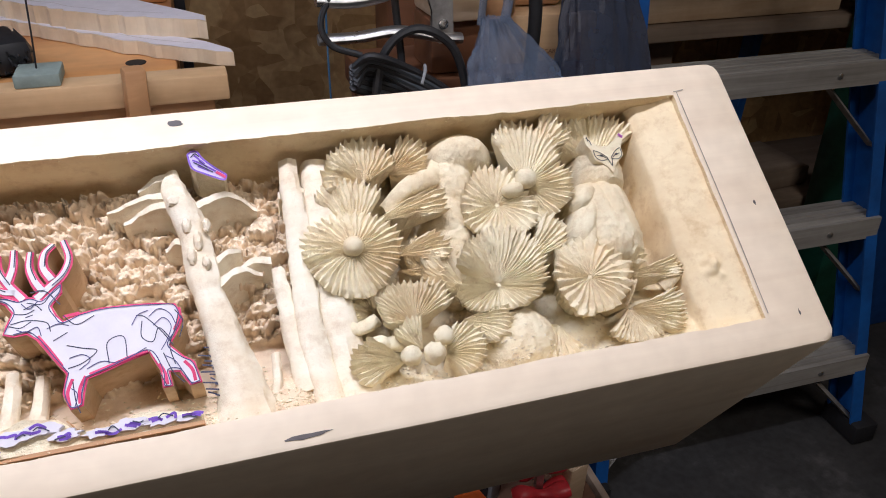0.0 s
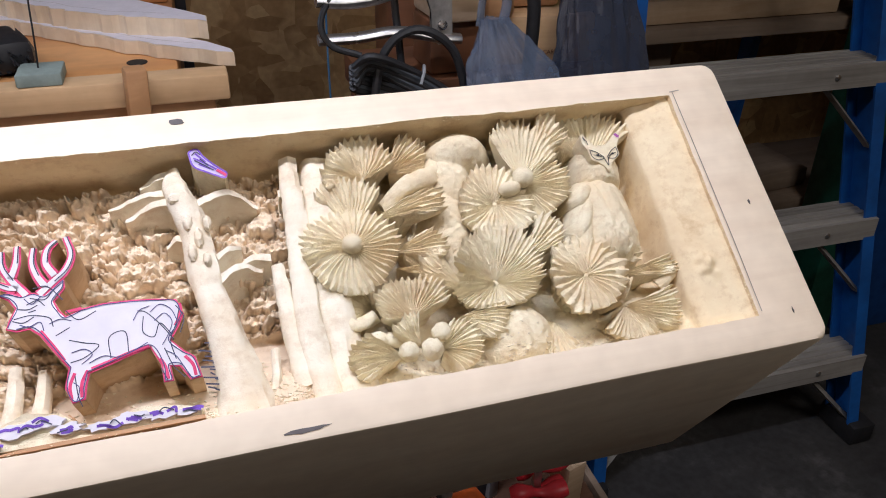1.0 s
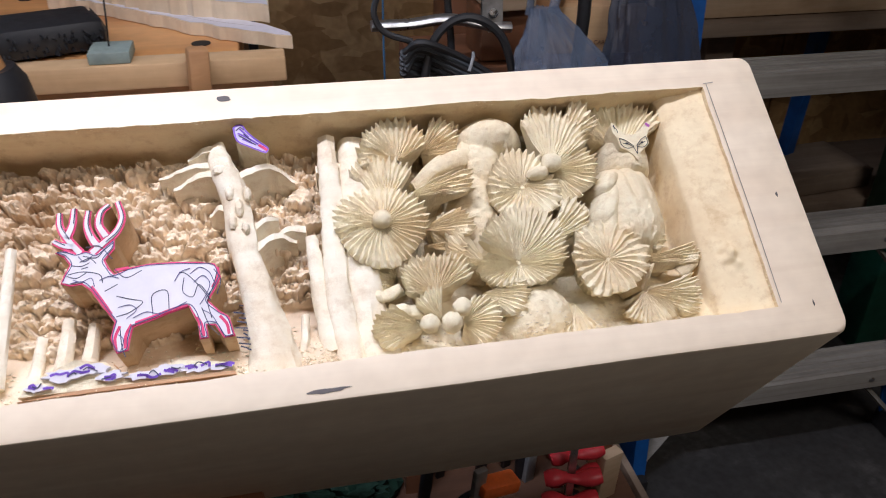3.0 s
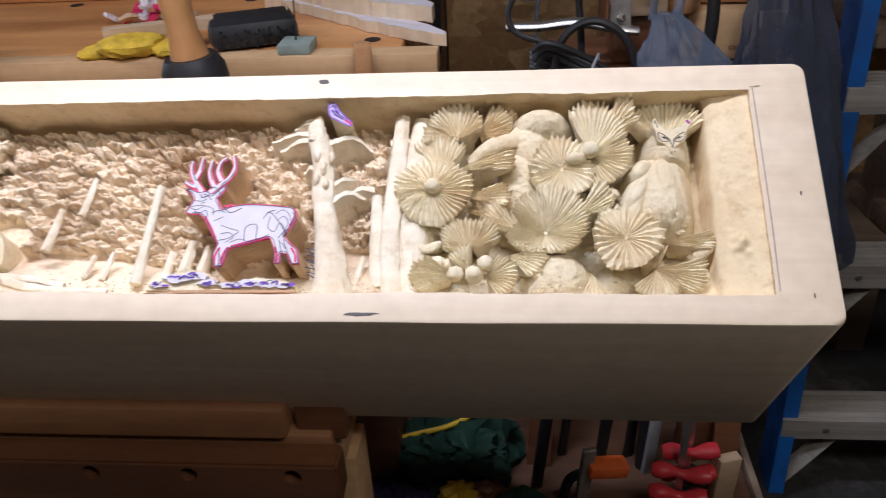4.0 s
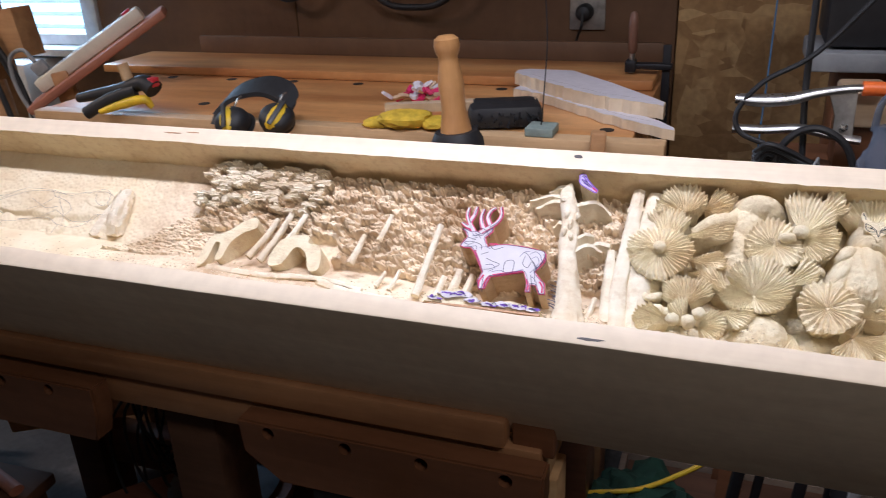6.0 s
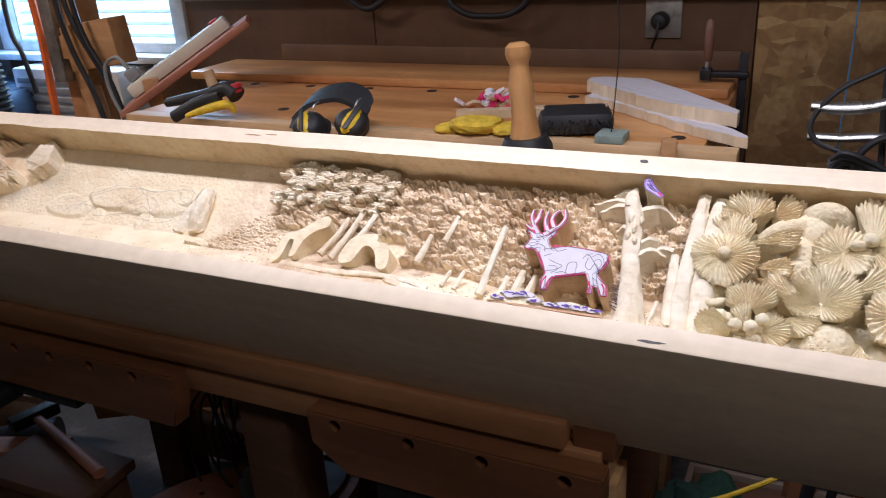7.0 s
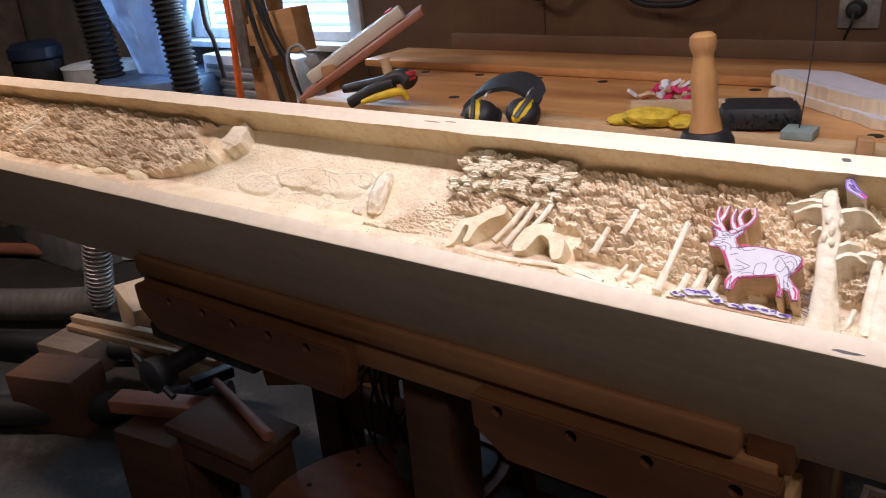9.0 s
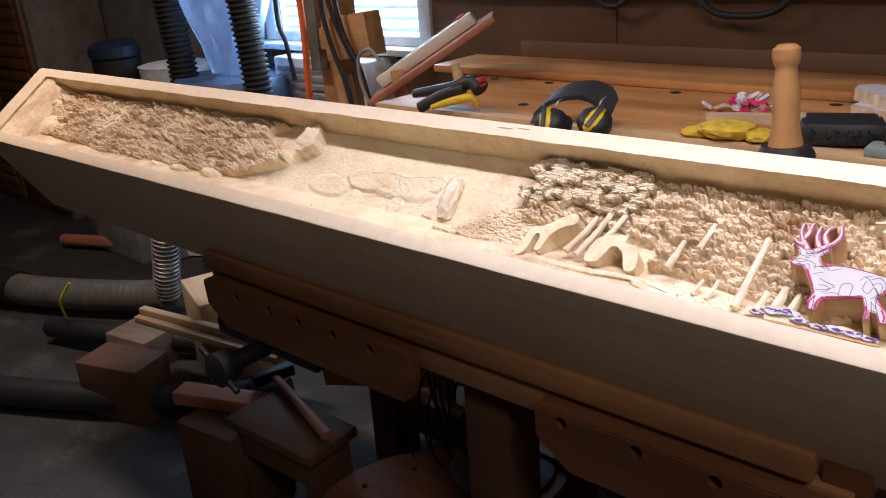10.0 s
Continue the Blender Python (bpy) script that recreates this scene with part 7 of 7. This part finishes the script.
for k in range(5):
    d = 0.006 * k
    part("coil_turn", tube([(-0.225, 0.56, 0.975 - d), (-0.205, 0.545 + d, 0.990 - d), (-0.150, 0.56, 0.962 - d), (-0.105, 0.565, 0.930 - d), (-0.110, 0.575, 0.915 - d), (-0.17, 0.58, 0.945 - d), (-0.220, 0.575, 0.965 - d), (-0.226, 0.565, 0.973 - d)], 0.0048, 8, 6), M_SLATE if k % 2 else M_BLACK, coil)
part("coil_tie", tube([(-0.150, 0.535, 0.955), (-0.143, 0.545, 0.968), (-0.138, 0.565, 0.966), (-0.140, 0.56, 0.93), (-0.150, 0.535, 0.93)], 0.0020, 6, 5), M_GREY, coil)


def crumpled_bag(label, cx, cy, cz, w, d, h, seed, peak, film=M_BAG):
    """A slack plastic carrier bag with folds."""
    ob = thing("plastic_bag", label, "bag", None, "plastic bags")
    bm = bmesh.new()
    nu, nv = 72, 40
    rows = []
    for j in range(nv + 1):
        t = j / nv
        row = []
        for i in range(nu):
            a = 2 * math.pi * i / nu
            r = (1 - 0.80 * t ** 1.5)
            v = Vector((cx + peak * t + w * r * math.cos(a), cy + d * r * math.sin(a), cz + h * t))
            f = noise.noise(Vector((math.cos(a) * 2.2, math.sin(a) * 2.2, t * 2.0 + seed))) * 0.20 + noise.noise(Vector((math.cos(a) * 6, math.sin(a) * 6, t * 5 + seed))) * 0.14 + abs(noise.noise(Vector((i * 0.30 + t * 3, seed, t * 4)))) * 0.16 + noise.noise(Vector((math.cos(a) * 14, math.sin(a) * 14, t * 16 + seed))) * 0.045
            v += Vector((math.cos(a) * w, math.sin(a) * d, 0.12 * h)) * f * (1 - 0.4 * t)
            row.append(bm.verts.new(v))
        rows.append(row)
    for a, b in zip(rows, rows[1:]):
        for i in range(nu):
            bm.faces.new((a[i], a[(i + 1) % nu], b[(i + 1) % nu], b[i]))
    bm.faces.new(rows[-1])
    part("bag_film", bm, film, ob)
    hx, hy, hz = cx + peak, cy, cz + h * 1.02
    part("bag_handle", tube([(hx - 0.2 * w, hy, hz - 0.01), (hx - 0.15 * w, hy - 0.005, hz + 0.03), (hx + 0.1 * w, hy, hz + 0.045), (hx + 0.25 * w, hy, hz + 0.02), (hx + 0.2 * w, hy, hz - 0.01)], 0.006, 8, 5, flat=0.5), film, ob)


crumpled_bag("grey translucent plastic bag hung from the block", 0.005, 0.545, 0.86, 0.075, 0.035, 0.165, 1.3, -0.065)
crumpled_bag("dark grey plastic bag hanging beside the ladder", 0.175, 0.60, 0.62, 0.086, 0.045, 0.62, 4.1, -0.10, M_DARKBAG)
for k, (x, mat) in enumerate(((0.128, M_YELLOW), (0.142, plain("green_rod", (0.02, 0.16, 0.09), 0.4)))):
    ob = thing("tool_rod", "thin coloured rod standing upright" if k else "thin yellow rod standing upright", "rod", None, "rods by the trestle")
    part("rod", tube([(x, 0.80, 0.0), (x + 0.01, 0.80, 0.6), (x + 0.025, 0.80, 1.3)], 0.008, 10, 3), mat, ob)
ob = thing("bench_grinder", "black machine head with a chrome fitting", "machine")
part("machine_body", boxed(-0.13, 0.06, 0.86, 1.02, 1.075, 1.30, 0.02), M_BLACK, ob)
part("machine_foot", boxed(-0.15, 0.08, 0.84, 1.04, 1.040, 1.074, 0.005), M_GREY, ob)
part("machine_post", boxed(-0.10, 0.03, 0.88, 1.0, 0.0, 1.039, 0.01), M_JAW, ob)
part("chrome_fitting", lathe([(0.018, 0), (0.022, 0.01), (0.022, 0.03), (0.012, 0.04), (0.010, 0.08)], 20, pose(0.02, 0.858, 1.17, 120)), M_STEEL, ob)

# ---------------------------------------------------------------- clutter under the beam's end
ob = thing("blue_string", "thin blue string hanging beside the wall board", "string")
part("string", tube([(-0.212, 0.80, 1.30), (-0.214, 0.80, 1.05), (-0.216, 0.80, 0.90), (-0.212, 0.80, 0.60)], 0.0016, 6, 6), plain("blue_twine", (0.05, 0.14, 0.26), 0.7), ob)
shelf = thing("low_crate", "dark open crate full of clamps and rags", "crate")
# dark base colour stands in for the shade down inside the crate
part("crate_base", boxed(-0.405, 0.155, 0.415, 0.785, 0.0, 0.200, 0.004), M_DARKWOOD, shelf)
for x0, x1, y0, y1 in ((-0.42, 0.17, 0.40, 0.4135), (-0.42, 0.17, 0.7865, 0.80)):
    part("side_board", boxed(x0, x1, y0, y1, 0.0, 0.212, 0.002), M_OLDWOOD, shelf)
for x0, x1 in ((-0.42, -0.4065), (0.1565, 0.17)):
    part("end_board", boxed(x0, x1, 0.414, 0.786, 0.0, 0.212, 0.002), M_OLDWOOD, shelf)


def pistol_clamp(x, y, z, turn, label):
    """Red-padded squeeze clamp: steel bar, jaws with pads, grip."""
    ob = thing("squeeze_clamp", label, "clamp", pose(x, y, z, 0, 0, turn), "squeeze clamps")
    part("bar", boxed(-0.006, 0.006, -0.003, 0.003, -0.07, 0.26, 0.001), M_STEEL, ob)
    for dz in (0.045, -0.005):
        part("jaw_pad", tube([(-0.045, -0.01, dz), (-0.02, -0.012, dz + 0.004), (0.01, -0.012, dz - 0.002), (0.045, -0.01, dz + 0.002)], lambda t: 0.012 + 0.004 * math.sin(t * 9), 12, 6, flat=0.8), M_RED, ob, "red plastic jaw pad")
    part("grip", tube([(0.01, 0.0, -0.01), (0.02, 0.02, -0.04), (0.03, 0.03, -0.068)], 0.012, 10, 4), M_BLACK, ob)


pistol_clamp(0.035, 0.500, 0.275, 4, "red and black squeeze clamp standing in the crate")
pistol_clamp(0.015, 0.455, 0.272, -8, "red and black squeeze clamp leaning in the crate")
ob = thing("orange_clamp", "orange plastic spring clamp", "clamp")
part("jaw", boxed(-0.135, -0.065, 0.455, 0.49, 0.285, 0.310, 0.006, pose(-0.1, 0.47, 0.3, 0, 10, 15) @ pose(0.1, -0.47, -0.3)), M_ORANGE, ob)
part("handle", tube([(-0.13, 0.47, 0.29), (-0.16, 0.48, 0.26), (-0.17, 0.49, 0.201)], 0.009, 8, 4), M_BLACK, ob)
for x, y, top, mat, w in ((-0.160, 0.470, 0.345, M_ALU, 0.011), (-0.235, 0.52, 0.48, M_BLACKMETAL, 0.010), (-0.185, 0.60, 0.47, M_BLACKMETAL, 0.008), (-0.115, 0.58, 0.46, M_BLACKMETAL, 0.010), (-0.06, 0.60, 0.47, M_BLACKMETAL, 0.009), (-0.03, 0.56, 0.42, M_GREY, 0.010), (0.055, 0.60, 0.46, M_JAW, 0.03), (0.09, 0.50, 0.30, M_OFFCUT, 0.02)):
    ob = thing("clamp_bar", "upright bar or stick standing in the crate", "bar", pose(x, y, 0, 2 - 30 * (x + 0.1) * 0.2, 3 - 40 * x * 0.2, 20), "bars in the crate")
    part("bar_body", boxed(-w, w, -w * 0.5, w * 0.5, 0.2005, top, 0.002), mat, ob)
ob = thing("hand_clamp", "dark clamp head with an orange ring", "clamp")
part("clamp_head", lathe([(0.016, 0.2), (0.016, 0.36), (0.020, 0.362), (0.020, 0.385), (0.012, 0.40), (0.008, 0.43)], 18, pose(-0.020, 0.575, 0)), M_BLACKMETAL, ob)
part("ring", lathe([(0.021, 0.405), (0.022, 0.410), (0.022, 0.428), (0.018, 0.434)], 18, pose(-0.020, 0.575, 0)), M_ORANGE, ob, "orange ring")
ob = thing("yellow_cord", "yellow cord draped over the rags", "cord")
part("cord", tube([(-0.55, 0.52, 0.26), (-0.45, 0.53, 0.300), (-0.36, 0.55, 0.315), (-0.28, 0.60, 0.335), (-0.22, 0.64, 0.36)], 0.005, 8, 8), M_YELLOW, ob)
for k, (x, y, z, rx, ry, rz, mat, label) in enumerate(((-0.36, 0.58, 0.225, 0.11, 0.10, 0.085, M_GREEN, "dark green cloth bundle"), (-0.46, 0.50, 0.12, 0.09, 0.08, 0.12, plain("purple_cloth", (0.05, 0.03, 0.10), 0.8), "dark purple cloth bundle"), (-0.35, 0.46, 0.225, 0.035, 0.03, 0.03, M_YELLOW, "yellow plastic grip in the rags"), (-0.30, 0.47, 0.222, 0.03, 0.03, 0.03, M_JAW, "brown turned knob in the rags"), (-0.24, 0.44, 0.222, 0.05, 0.04, 0.03, M_GREEN, "small green cloth rag in the crate"))):
    ob = thing("cloth_bundle" if "cloth" in label else "loose_grip", label, "cloth" if "cloth" in label else "grip")
    pebble("folds" if "cloth" in label else "grip_body", x, y, z, rx, ry, rz, mat, ob, 40 + k, 0.004, "", 4)
    if rx > 0.08:
        for d in (-0.35, 0.30):
            pebble("loose_fold", x + d * rx, y - 0.55 * ry, z + 0.55 * rz, rx * 0.55, ry * 0.42, rz * 0.45, mat, ob, 70 + k + d, 0.006, "", 4)

# ---------------------------------------------------------------- dim storage behind the ladder
store = thing("storage_rack", "dim timber storage rack behind the ladder", "rack")
for x in (0.55, 1.35):
    part("upright", boxed(x, x + 0.07, 1.18, 1.26, 0.0, 2.2, 0.004), M_JAW if x > 1 else M_OLDWOOD, store)
for z in (0.35, 0.80, 1.15):
    part("rack_shelf", boxed(0.45, 1.95, 1.10, 1.43, z, z + 0.03, 0.003), M_OLDWOOD, store)
for k, (x, z, l, mat) in enumerate(((0.75, 0.832, 0.5, M_OFFCUT), (0.9, 1.182, 0.6, M_OLDWOOD), (0.8, 0.382, 0.5, M_OLDWOOD), (1.4, 0.832, 0.4, M_OLDWOOD))):
    ob = thing("stored_board", "short dusty board stored on the rack", "board", pose(x, 1.22, z, 0, 0, 3 * k), "boards on the rack")
    part("board_wood", boxed(-l / 2, l / 2, -0.09, 0.09, 0, 0.05, 0.004), mat, ob)
ob = thing("green_case", "dark green metal case standing behind the ladder", "case")
part("case_body", boxed(1.00, 1.09, 0.98, 1.09, 0.0, 1.30, 0.01), plain("green_enamel", (0.012, 0.075, 0.045), 0.45), ob)
ob = thing("blue_locker", "dark blue metal panel standing behind the ladder", "panel")
part("panel_body", boxed(1.14, 1.60, 1.00, 1.06, 0.0, 1.9, 0.008), plain("blue_enamel", (0.014, 0.07, 0.27), 0.45), ob)
